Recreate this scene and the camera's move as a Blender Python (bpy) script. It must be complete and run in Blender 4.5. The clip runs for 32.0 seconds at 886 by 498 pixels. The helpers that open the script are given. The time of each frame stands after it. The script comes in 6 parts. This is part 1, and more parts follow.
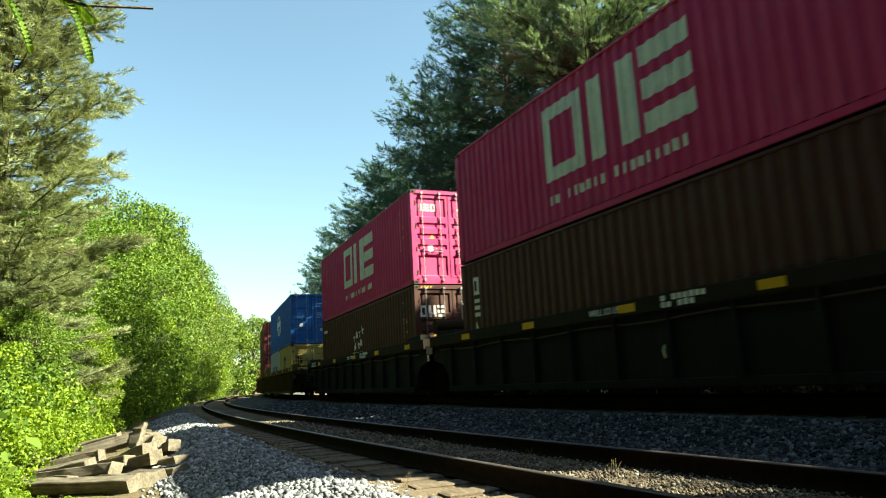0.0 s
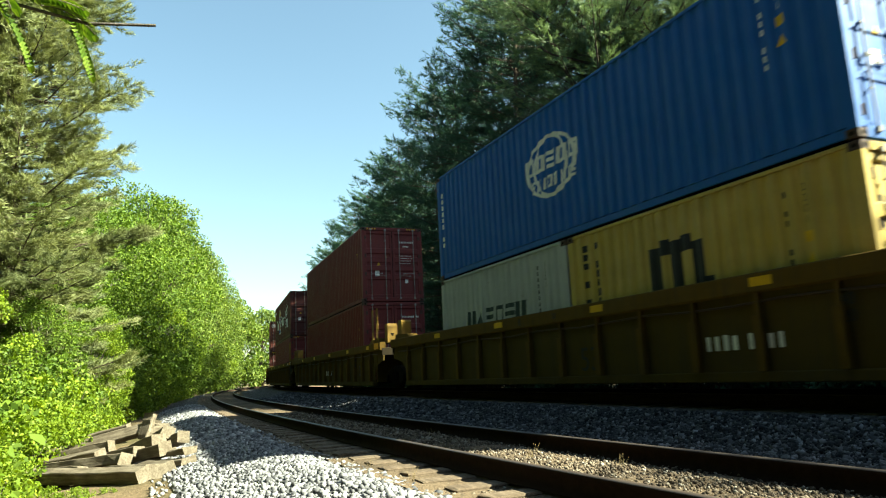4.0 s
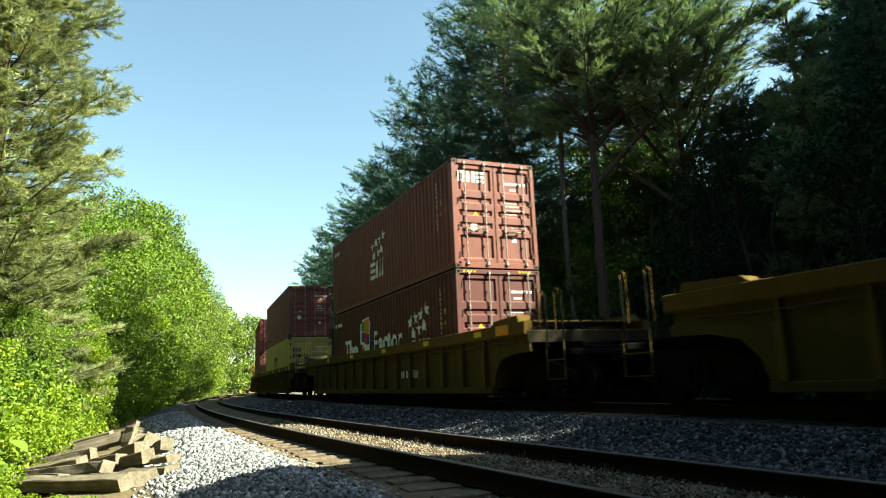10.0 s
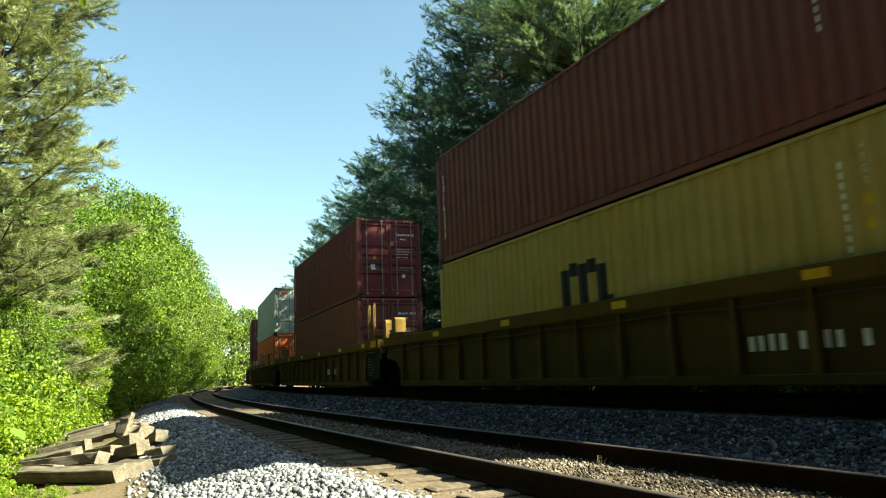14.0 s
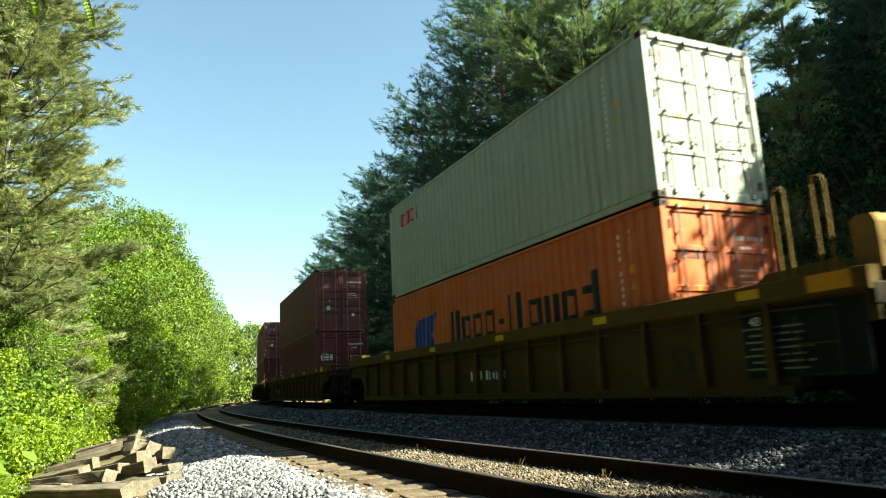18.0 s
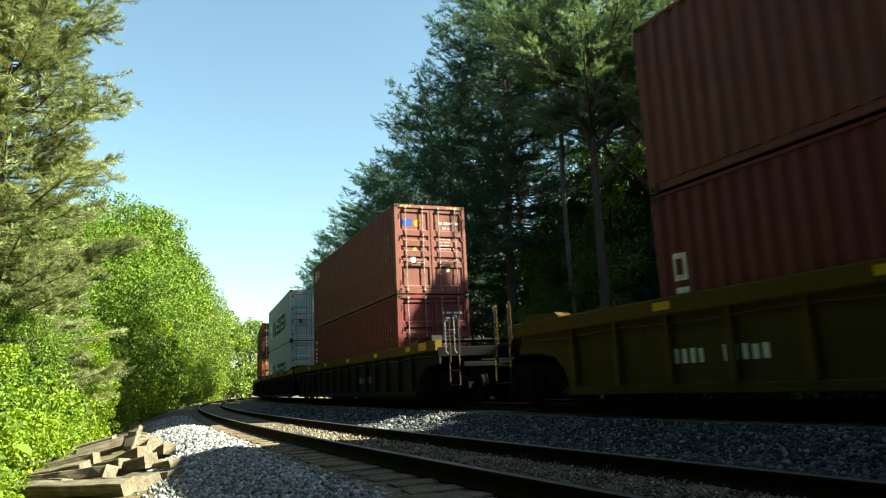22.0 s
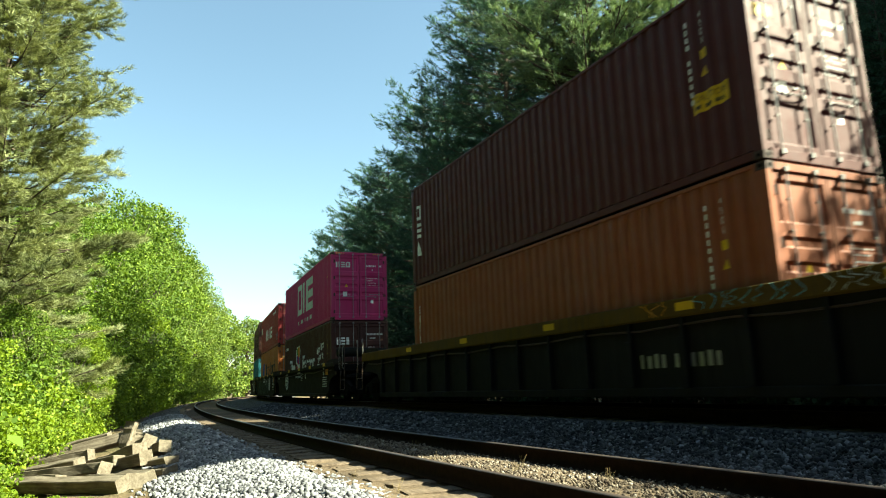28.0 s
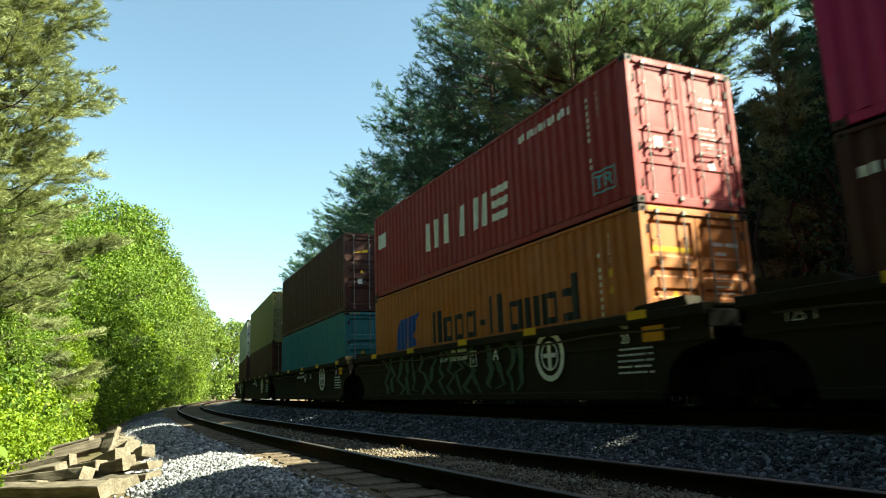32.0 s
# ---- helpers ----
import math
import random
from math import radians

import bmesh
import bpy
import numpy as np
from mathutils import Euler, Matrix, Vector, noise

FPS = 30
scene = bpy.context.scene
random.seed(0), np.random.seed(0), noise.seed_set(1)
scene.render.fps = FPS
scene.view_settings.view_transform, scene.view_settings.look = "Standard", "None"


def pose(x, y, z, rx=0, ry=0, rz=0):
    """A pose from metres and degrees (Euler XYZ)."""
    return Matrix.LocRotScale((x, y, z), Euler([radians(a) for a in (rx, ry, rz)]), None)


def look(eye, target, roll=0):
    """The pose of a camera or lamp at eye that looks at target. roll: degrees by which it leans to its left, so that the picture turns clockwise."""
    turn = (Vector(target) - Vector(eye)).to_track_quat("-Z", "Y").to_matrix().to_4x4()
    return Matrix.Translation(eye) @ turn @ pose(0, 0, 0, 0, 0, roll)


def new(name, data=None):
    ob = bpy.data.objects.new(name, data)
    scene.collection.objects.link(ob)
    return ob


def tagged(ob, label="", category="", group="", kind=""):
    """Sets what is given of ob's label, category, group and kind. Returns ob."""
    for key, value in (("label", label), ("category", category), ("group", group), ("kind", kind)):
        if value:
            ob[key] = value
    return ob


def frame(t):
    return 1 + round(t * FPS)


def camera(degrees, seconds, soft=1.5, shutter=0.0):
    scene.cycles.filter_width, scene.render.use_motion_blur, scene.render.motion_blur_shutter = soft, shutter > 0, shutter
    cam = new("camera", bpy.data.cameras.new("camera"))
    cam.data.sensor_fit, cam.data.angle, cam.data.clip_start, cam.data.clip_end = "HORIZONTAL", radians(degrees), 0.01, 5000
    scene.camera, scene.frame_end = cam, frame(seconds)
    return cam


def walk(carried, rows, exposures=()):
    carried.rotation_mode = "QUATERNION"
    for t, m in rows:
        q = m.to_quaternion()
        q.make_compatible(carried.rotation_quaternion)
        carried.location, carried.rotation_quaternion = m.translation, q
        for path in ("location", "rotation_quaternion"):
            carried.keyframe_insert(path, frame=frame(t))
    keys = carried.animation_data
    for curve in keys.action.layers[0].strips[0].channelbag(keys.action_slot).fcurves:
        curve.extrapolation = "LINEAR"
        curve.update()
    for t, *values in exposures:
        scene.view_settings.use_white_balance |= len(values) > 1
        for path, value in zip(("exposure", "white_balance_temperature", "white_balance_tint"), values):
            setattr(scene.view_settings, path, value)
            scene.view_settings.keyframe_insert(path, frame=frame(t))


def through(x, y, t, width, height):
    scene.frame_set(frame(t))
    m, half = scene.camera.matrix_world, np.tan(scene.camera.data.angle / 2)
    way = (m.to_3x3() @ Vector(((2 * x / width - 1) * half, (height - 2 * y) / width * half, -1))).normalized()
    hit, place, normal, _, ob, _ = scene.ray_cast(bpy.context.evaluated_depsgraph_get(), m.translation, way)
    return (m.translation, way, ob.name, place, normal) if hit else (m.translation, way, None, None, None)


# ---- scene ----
# ---------------------------------------------------------------- camera
cam = camera(65.4, 32.0, soft=1.1, shutter=0.25)
ROWS = [
    (0.0, -0.007, -0.004, 0.477, 2.44, 10.76, -3.02), (0.5, -0.011, 0.031, 0.485, 2.60, 10.35, -2.99), (1.0, -0.014, 0.021, 0.487, 2.53, 10.16, -2.94),
    (1.5, -0.018, 0.049, 0.487, 2.23, 10.14, -2.77), (2.0, -0.018, 0.036, 0.491, 2.03, 10.19, -3.04), (2.5, -0.002, 0.016, 0.485, 2.05, 10.30, -3.27),
    (3.0, -0.007, -0.001, 0.475, 2.17, 10.25, -3.42), (3.5, -0.013, 0.030, 0.492, 2.96, 10.02, -2.72), (4.0, 0.001, 0.013, 0.493, 3.19, 10.20, -2.67),
    (4.5, -0.011, -0.010, 0.485, 3.33, 10.47, -3.29), (6.5, -0.003, -0.001, 0.492, 2.59, 10.63, -2.76), (7.0, 0.004, -0.010, 0.484, 2.56, 10.52, -2.90),
    (7.5, -0.003, 0.006, 0.494, 2.74, 10.31, -2.54), (8.0, -0.003, 0.010, 0.494, 2.01, 10.38, -2.79), (8.5, 0.006, -0.010, 0.483, 1.88, 10.33, -3.12),
    (9.0, 0.000, -0.007, 0.484, 1.89, 10.38, -3.00), (9.5, 0.004, -0.013, 0.483, 2.27, 10.72, -2.41), (10.0, 0.003, 0.001, 0.492, 2.13, 10.84, -2.31),
    (10.5, 0.013, -0.010, 0.485, 2.07, 10.83, -2.65), (11.0, 0.008, -0.005, 0.492, 2.12, 10.64, -2.55), (11.5, 0.005, -0.007, 0.492, 1.79, 10.49, -2.80),
    (12.0, -0.005, 0.016, 0.487, 1.73, 10.44, -2.62), (12.5, -0.004, -0.005, 0.489, 1.72, 10.69, -2.67), (13.0, 0.004, -0.006, 0.491, 2.00, 10.79, -2.76),
    (13.5, 0.012, -0.023, 0.486, 1.78, 10.20, -2.13), (15.5, -0.009, -0.004, 0.487, 2.08, 11.15, -2.62), (16.0, 0.005, -0.025, 0.477, 3.03, 11.54, -2.90),
    (16.5, -0.006, 0.003, 0.485, 3.88, 10.78, -3.15), (17.0, -0.005, 0.034, 0.493, 3.48, 10.87, -2.75), (17.5, 0.011, -0.020, 0.507, 2.38, 11.06, -2.02),
    (18.0, 0.038, -0.083, 0.501, 2.17, 11.34, -2.78), (18.5, 0.039, -0.095, 0.496, 2.56, 10.91, -3.24), (19.0, 0.012, -0.022, 0.492, 2.85, 10.98, -2.85),
    (19.5, 0.020, -0.022, 0.492, 2.85, 11.16, -3.07), (20.0, 0.027, -0.048, 0.497, 2.67, 11.18, -2.90), (20.5, 0.019, -0.018, 0.496, 2.39, 11.06, -2.75),
    (21.0, 0.005, -0.005, 0.498, 2.53, 10.98, -2.57), (21.5, 0.017, -0.036, 0.495, 2.30, 10.94, -2.90), (22.0, 0.014, -0.018, 0.489, 2.25, 11.05, -2.72),
    (22.5, 0.008, -0.003, 0.494, 2.33, 11.27, -2.33), (23.0, 0.002, -0.017, 0.493, 2.15, 11.29, -2.70), (23.5, 0.006, 0.010, 0.483, 2.20, 11.21, -2.46),
    (24.0, 0.005, -0.015, 0.484, 2.07, 10.79, -2.82), (24.5, 0.002, 0.006, 0.492, 2.43, 10.70, -2.42), (25.0, -0.011, 0.038, 0.492, 2.63, 11.19, -2.28),
    (25.5, -0.017, 0.031, 0.484, 2.56, 11.40, -2.55), (27.5, -0.008, 0.021, 0.479, 2.16, 11.22, -2.08), (28.0, -0.017, 0.044, 0.474, 2.10, 11.18, -1.96),
    (28.5, -0.013, 0.017, 0.485, 2.23, 11.46, -1.55), (29.0, -0.011, 0.018, 0.483, 1.75, 11.45, -1.91), (29.5, -0.016, 0.028, 0.481, 1.67, 11.38, -2.23),
    (30.0, -0.020, 0.018, 0.481, 1.38, 11.44, -2.38), (30.5, -0.012, 0.019, 0.485, 1.60, 11.42, -2.03), (31.0, -0.008, 0.014, 0.490, 1.61, 11.29, -2.00),
    (31.5, -0.014, 0.027, 0.488, 1.04, 11.41, -2.10), (32.0, -0.018, 0.025, 0.491, 0.89, 11.31, -2.10),
]
EXPO, KELVIN, TINT, SUN_POWER, SUN_EL, SKY_POWER = 2.60, 7300, -13, 5.0, 38.9, 0.0535


walk(cam, [(t, pose(x, y, z, 90 + pitch, 0, yaw) @ pose(0, 0, 0, 0, 0, roll)) for t, x, y, z, yaw, pitch, roll in ROWS],
     exposures=[(0.0, EXPO, KELVIN, TINT), (32.0, EXPO, KELVIN, TINT)])

# ---------------------------------------------------------------- daylight
SUN_DIR = Vector((0.996, -0.093, 0.0)) * math.cos(radians(SUN_EL)) + Vector((0, 0, math.sin(radians(SUN_EL))))
sun = new("sun", bpy.data.lights.new("sun", "SUN"))
sun.data.energy, sun.data.angle, sun.data.color = SUN_POWER, radians(0.55), (1.0, 0.95, 0.87)
sun.matrix_world = look((60, -5, 60), Vector((60, -5, 60)) - SUN_DIR)
world = bpy.data.worlds.new("sky")
scene.world = world
world.use_nodes = True
sky = world.node_tree.nodes.new("ShaderNodeTexSky")
sky.sky_type, sky.sun_disc = "NISHITA", False
sky.sun_elevation, sky.sun_rotation = radians(SUN_EL), radians(95)
sky.air_density, sky.dust_density, sky.ozone_density = 1.0, 0.9, 1.4
world.node_tree.links.new(sky.outputs[0], world.node_tree.nodes["Background"].inputs[0])
world.node_tree.nodes["Background"].inputs[1].default_value = SKY_POWER

# ---------------------------------------------------------------- the line of the tracks
# s runs away from the viewer along the train's track, u to the right of its centre, z = 0 on its rail heads
STEP = np.arange(-220.0, 460.0, 0.5)
BEND = np.clip(0.00316 - 1.89e-5 * STEP, 0.0026, 0.0042)
TURN = np.cumsum(BEND) * 0.5
TURN = radians(29.46) - (TURN - np.interp(0.0, STEP, TURN))
WAY_X = np.cumsum(-np.sin(TURN)) * 0.5
WAY_Y = np.cumsum(np.cos(TURN)) * 0.5
WAY_X += 9.0 * math.cos(radians(29.46)) - np.interp(0.0, STEP, WAY_X)
WAY_Y += 9.0 * math.sin(radians(29.46)) - np.interp(0.0, STEP, WAY_Y)


def spot(s, u=0.0):
    """The place in plan of a point s along the line and u to its right, and the line's turn there."""
    x, y, a = np.interp(s, STEP, WAY_X), np.interp(s, STEP, WAY_Y), np.interp(s, STEP, TURN)
    return x + u * np.cos(a), y + u * np.sin(a), a


def on_line(s, u=0.0, z=0.0, turn=0.0):
    x, y, a = spot(s, u)
    return pose(float(x), float(y), z, 0, 0, math.degrees(a) + turn)


def on_trucks(s, z=0.0, half=8.0):
    """The pose of a car whose two trucks stand half before and behind s."""
    ax, ay, _ = spot(s - half)
    bx, by, _ = spot(s + half)
    return pose(float(ax + bx) / 2, float(ay + by) / 2, z, 0, 0, math.degrees(math.atan2(-(bx - ax), by - ay)))


GROUND_U = [-10.3, -9.4, -8.9, -8.3, -7.65, -7.15, -6.88, -6.62, -5.98, -5.86, -3.6, -2.9, -1.75, 1.75, 3.0, 4.2]
GROUND_Z = [-0.96, -0.80, -0.76, -0.70, -0.535, -0.445, -0.452, -0.50, -0.497, -0.476, -0.476, -0.46, -0.2, -0.2, -0.6, -0.65]


def ground_z(u):
    return np.interp(u, GROUND_U, GROUND_Z)


# ---------------------------------------------------------------- materials
def nodes_of(name):
    m = bpy.data.materials.new(name)
    m.use_nodes = True
    nt = m.node_tree
    return m, nt, nt.nodes["Principled BSDF"]


def add(nt, kind, **sets):
    n = nt.nodes.new(kind)
    for key, value in sets.items():
        n.inputs[key.replace("_", " ")].default_value = value
    return n


def ramp_of(nt, source, stops):
    r = nt.nodes.new("ShaderNodeValToRGB")
    el = r.color_ramp.elements
    while len(el) < len(stops):
        el.new(0.5)
    for e, (p, c) in zip(el, stops):
        e.position = p
        e.color = (*c, 1) if len(c) == 3 else c
    nt.links.new(source, r.inputs[0])
    return r.outputs[0]


def mixed(nt, factor, a, b, blend="MIX"):
    n = nt.nodes.new("ShaderNodeMix")
    n.data_type, n.blend_type = "RGBA", blend
    for source, slot in ((factor, 0), (a, 6), (b, 7)):
        if hasattr(source, "is_linked"):
            nt.links.new(source, n.inputs[slot])
        elif slot == 0:
            n.inputs[0].default_value = source
        else:
            n.inputs[slot].default_value = (*source, 1)
    return n.outputs[2]


def shifted(nt, stretch=(1, 1, 1)):
    """Object coordinates in metres, moved by chance from thing to thing."""
    co, info = nt.nodes.new("ShaderNodeTexCoord"), nt.nodes.new("ShaderNodeObjectInfo")
    mul = nt.nodes.new("ShaderNodeVectorMath")
    mul.operation = "MULTIPLY"
    mul.inputs[1].default_value = stretch
    plus = nt.nodes.new("ShaderNodeVectorMath")
    plus.operation = "ADD"
    scale = nt.nodes.new("ShaderNodeMath")
    scale.operation = "MULTIPLY"
    scale.inputs[1].default_value = 37.0
    nt.links.new(co.outputs["Object"], mul.inputs[0])
    nt.links.new(info.outputs["Random"], scale.inputs[0])
    nt.links.new(mul.outputs[0], plus.inputs[0])
    nt.links.new(scale.outputs[0], plus.inputs[1])
    return plus.outputs[0]


def noise_of(nt, vector, scale, detail=5.0, rough=0.6):
    n = add(nt, "ShaderNodeTexNoise", Scale=scale, Detail=detail, Roughness=rough)
    nt.links.new(vector, n.inputs["Vector"])
    return n.outputs["Fac"]


def bumped(nt, bsdf, height, strength=0.3, distance=0.01):
    b = add(nt, "ShaderNodeBump", Strength=strength, Distance=distance)
    nt.links.new(height, b.inputs["Height"])
    nt.links.new(b.outputs[0], bsdf.inputs["Normal"])


def paint(name, rgb, rough=0.6, fade=0.35, rust=0.5, grime=0.35, shine=0.3):
    """Sprayed steel: chalked patches, grime that runs down, rust where it chipped."""
    m, nt, p = nodes_of(name)
    co = shifted(nt)
    runs = shifted(nt, (6.0, 6.0, 0.45))
    wide = ramp_of(nt, noise_of(nt, co, 0.9), [(0.3, (0, 0, 0)), (0.7, (1, 1, 1))])
    pale = tuple(min(1, c * (1 - fade) + fade * (0.5 * max(rgb) + 0.5 * sum(rgb) / 3 + 0.02)) for c in rgb)
    base = mixed(nt, wide, rgb, tuple(0.6 * a + 0.4 * b for a, b in zip(rgb, pale)))
    streak = ramp_of(nt, noise_of(nt, runs, 1.6, 6), [(0.48, (0, 0, 0)), (0.72, (grime,) * 3)])
    base = mixed(nt, streak, base, tuple(0.35 * c + 0.02 for c in rgb))
    film = ramp_of(nt, noise_of(nt, shifted(nt, (1.0, 0.35, 1.0)), 2.3, 7, 0.7), [(0.42, (0, 0, 0)), (0.68, (0.8 * grime,) * 3)])
    base = mixed(nt, film, base, tuple(0.45 * c + 0.012 for c in rgb))
    chips = ramp_of(nt, noise_of(nt, co, 7.0, 8, 0.7), [(0.66, (0, 0, 0)), (0.72, (rust,) * 3)])
    base = mixed(nt, chips, base, (0.09, 0.035, 0.015))
    nt.links.new(base, p.inputs["Base Color"])
    nt.links.new(ramp_of(nt, noise_of(nt, co, 3.0), [(0.2, (rough - 0.1,) * 3), (0.8, (rough + 0.2,) * 3)]), p.inputs["Roughness"])
    bumped(nt, p, noise_of(nt, co, 4.0), 0.15, 0.01)
    p.inputs["Specular IOR Level"].default_value = shine
    return m


def plain(name, rgb, rough=0.6, metal=0.0, wear=0.25, scale=8.0, shine=0.2):
    m, nt, p = nodes_of(name)
    n = noise_of(nt, shifted(nt), scale, 6)
    nt.links.new(mixed(nt, ramp_of(nt, n, [(0.35, (0, 0, 0)), (0.75, (1, 1, 1))]), rgb, tuple(c * (1 - wear) for c in rgb)), p.inputs["Base Color"])
    p.inputs["Roughness"].default_value, p.inputs["Metallic"].default_value = rough, metal
    p.inputs["Specular IOR Level"].default_value = shine
    bumped(nt, p, n, 0.2, 0.004)
    return m


def leafy(name, dark, light, through, thin=0.35, shine=0.15):
    """Leaves, each of its own shade, through which some light passes."""
    m, nt, p = nodes_of(name)
    geo = nt.nodes.new("ShaderNodeNewGeometry")
    tone = ramp_of(nt, geo.outputs["Random Per Island"], [(0.0, dark), (0.6, tuple((a + b) / 2 for a, b in zip(dark, light))), (1.0, light)])
    co = nt.nodes.new("ShaderNodeTexCoord")
    patch = ramp_of(nt, noise_of(nt, co.outputs["Object"], 0.55, 4), [(0.36, (0.72, 0.76, 0.78)), (0.66, (1.36, 1.3, 1.12))])
    tone = mixed(nt, 1.0, tone, patch, "MULTIPLY")
    nt.links.new(tone, p.inputs["Base Color"])
    p.inputs["Roughness"].default_value, p.inputs["Specular IOR Level"].default_value = 0.55, shine
    glow = nt.nodes.new("ShaderNodeBsdfTranslucent")
    nt.links.new(mixed(nt, 1.0, tone, through, "MULTIPLY"), glow.inputs[0])
    blend = nt.nodes.new("ShaderNodeMixShader")
    blend.inputs[0].default_value = thin
    nt.links.new(p.outputs[0], blend.inputs[1])
    nt.links.new(glow.outputs[0], blend.inputs[2])
    nt.links.new(blend.outputs[0], nt.nodes["Material Output"].inputs[0])
    return m


def stony(name, stops, rough=0.85, scale=14.0):
    m, nt, p = nodes_of(name)
    geo = nt.nodes.new("ShaderNodeNewGeometry")
    info = nt.nodes.new("ShaderNodeObjectInfo")
    both = nt.nodes.new("ShaderNodeMath")
    both.operation = "FRACT"
    plus = nt.nodes.new("ShaderNodeMath")
    plus.operation = "ADD"
    nt.links.new(geo.outputs["Random Per Island"], plus.inputs[0])
    nt.links.new(info.outputs["Random"], plus.inputs[1])
    nt.links.new(plus.outputs[0], both.inputs[0])
    tone = ramp_of(nt, both.outputs[0], stops)
    co = nt.nodes.new("ShaderNodeTexCoord")
    n = noise_of(nt, co.outputs["Object"], scale, 6)
    tone = mixed(nt, 1.0, tone, ramp_of(nt, n, [(0.3, (0.7,) * 3), (0.7, (1.15,) * 3)]), "MULTIPLY")
    nt.links.new(tone, p.inputs["Base Color"])
    p.inputs["Roughness"].default_value = rough
    bumped(nt, p, n, 0.3, 0.01)
    p.inputs["Specular IOR Level"].default_value = 0.1
    return m


def gravel_bed(name):
    m, nt, p = nodes_of(name)
    co = nt.nodes.new("ShaderNodeTexCoord")
    v = add(nt, "ShaderNodeTexVoronoi", Scale=17.0)
    nt.links.new(co.outputs["Object"], v.inputs["Vector"])
    bw = nt.nodes.new("ShaderNodeRGBToBW")
    nt.links.new(v.outputs["Color"], bw.inputs[0])
    tone = ramp_of(nt, bw.outputs[0], [(0.0, (0.05, 0.048, 0.05)), (0.5, (0.10, 0.097, 0.10)), (1.0, (0.19, 0.185, 0.187))])
    # shade between the stones is put into the colour at the cell edges
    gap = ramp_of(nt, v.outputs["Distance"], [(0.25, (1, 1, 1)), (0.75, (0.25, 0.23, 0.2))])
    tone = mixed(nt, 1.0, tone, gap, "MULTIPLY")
    nt.links.new(tone, p.inputs["Base Color"])
    p.inputs["Roughness"].default_value = 0.9
    inv = nt.nodes.new("ShaderNodeMath")
    inv.operation = "SUBTRACT"
    inv.inputs[0].default_value = 1.0
    nt.links.new(v.outputs["Distance"], inv.inputs[1])
    bumped(nt, p, inv.outputs[0], 0.9, 0.04)
    p.inputs["Specular IOR Level"].default_value = 0.1
    return m


def soil(name, one=(0.22, 0.16, 0.10), two=(0.12, 0.105, 0.05)):
    m, nt, p = nodes_of(name)
    co = nt.nodes.new("ShaderNodeTexCoord")
    a, b = noise_of(nt, co.outputs["Object"], 0.5, 6), noise_of(nt, co.outputs["Object"], 22.0, 8, 0.75)
    tone = mixed(nt, ramp_of(nt, a, [(0.4, (0, 0, 0)), (0.65, (1, 1, 1))]), one, two)
    tone = mixed(nt, 1.0, tone, ramp_of(nt, b, [(0.3, (0.45,) * 3), (0.7, (1.35,) * 3)]), "MULTIPLY")
    nt.links.new(tone, p.inputs["Base Color"])
    p.inputs["Roughness"].default_value = 0.95
    bumped(nt, p, b, 0.6, 0.03)
    p.inputs["Specular IOR Level"].default_value = 0.1
    return m


def timber(name, a, b, along=(1.2, 14.0, 14.0)):
    m, nt, p = nodes_of(name)
    g = noise_of(nt, shifted(nt, along), 2.2, 8, 0.7)
    w = noise_of(nt, shifted(nt), 3.0, 4)
    tone = mixed(nt, ramp_of(nt, g, [(0.3, (0, 0, 0)), (0.7, (1, 1, 1))]), a, b)
    tone = mixed(nt, 1.0, tone, ramp_of(nt, w, [(0.3, (0.6, 0.58, 0.55)), (0.7, (1.15,) * 3)]), "MULTIPLY")
    nt.links.new(tone, p.inputs["Base Color"])
    p.inputs["Roughness"].default_value = 0.9
    bumped(nt, p, g, 0.6, 0.012)
    p.inputs["Specular IOR Level"].default_value = 0.1
    return m


def bark(name, rgb):
    m, nt, p = nodes_of(name)
    g = noise_of(nt, shifted(nt, (9, 9, 1.6)), 2.0, 8, 0.7)
    nt.links.new(ramp_of(nt, g, [(0.3, tuple(c * 0.35 for c in rgb)), (0.7, rgb)]), p.inputs["Base Color"])
    p.inputs["Roughness"].default_value = 0.95
    bumped(nt, p, g, 0.8, 0.04)
    p.inputs["Specular IOR Level"].default_value = 0.1
    return m


# container paints
MAGENTA = paint("magenta_paint", (0.42, 0.012, 0.105), rust=0.15, grime=0.2, fade=0.2)
BROWN = paint("brown_paint", (0.0577, 0.014, 0.00837), fade=0.15)
MAROON = paint("maroon_paint", (0.078, 0.0135, 0.0105), fade=0.15)
RED_BROWN = paint("red_brown_paint", (0.165, 0.041, 0.028), fade=0.25, grime=0.55)
DARK_RED = paint("dark_red_paint", (0.13, 0.016, 0.016), fade=0.18)
KRED = paint("red_paint", (0.279, 0.0167, 0.0186), grime=0.3)
ORANGE_RUST = paint("rust_orange_paint", (0.25, 0.062, 0.016))
ORANGE = paint("orange_paint", (0.56, 0.10, 0.005), rust=0.25, grime=0.25)
ORANGE_OLD = paint("weathered_orange_paint", (0.391, 0.11, 0.0093))
BLUE = paint("blue_paint", (0.003, 0.085, 0.33), fade=0.1, rust=0.2, grime=0.2)
YELLOW = paint("ochre_yellow_paint", (0.42, 0.295, 0.055))
GREY = paint("light_grey_paint", (0.35, 0.36, 0.35), fade=0.1, rust=0.4, grime=0.25)
PALE = paint("pale_green_grey_paint", (0.38, 0.41, 0.33), fade=0.1, rust=0.3)
TEAL = paint("teal_blue_paint", (0.02, 0.16, 0.19))
OLIVE = paint("olive_paint", (0.22, 0.19, 0.06))
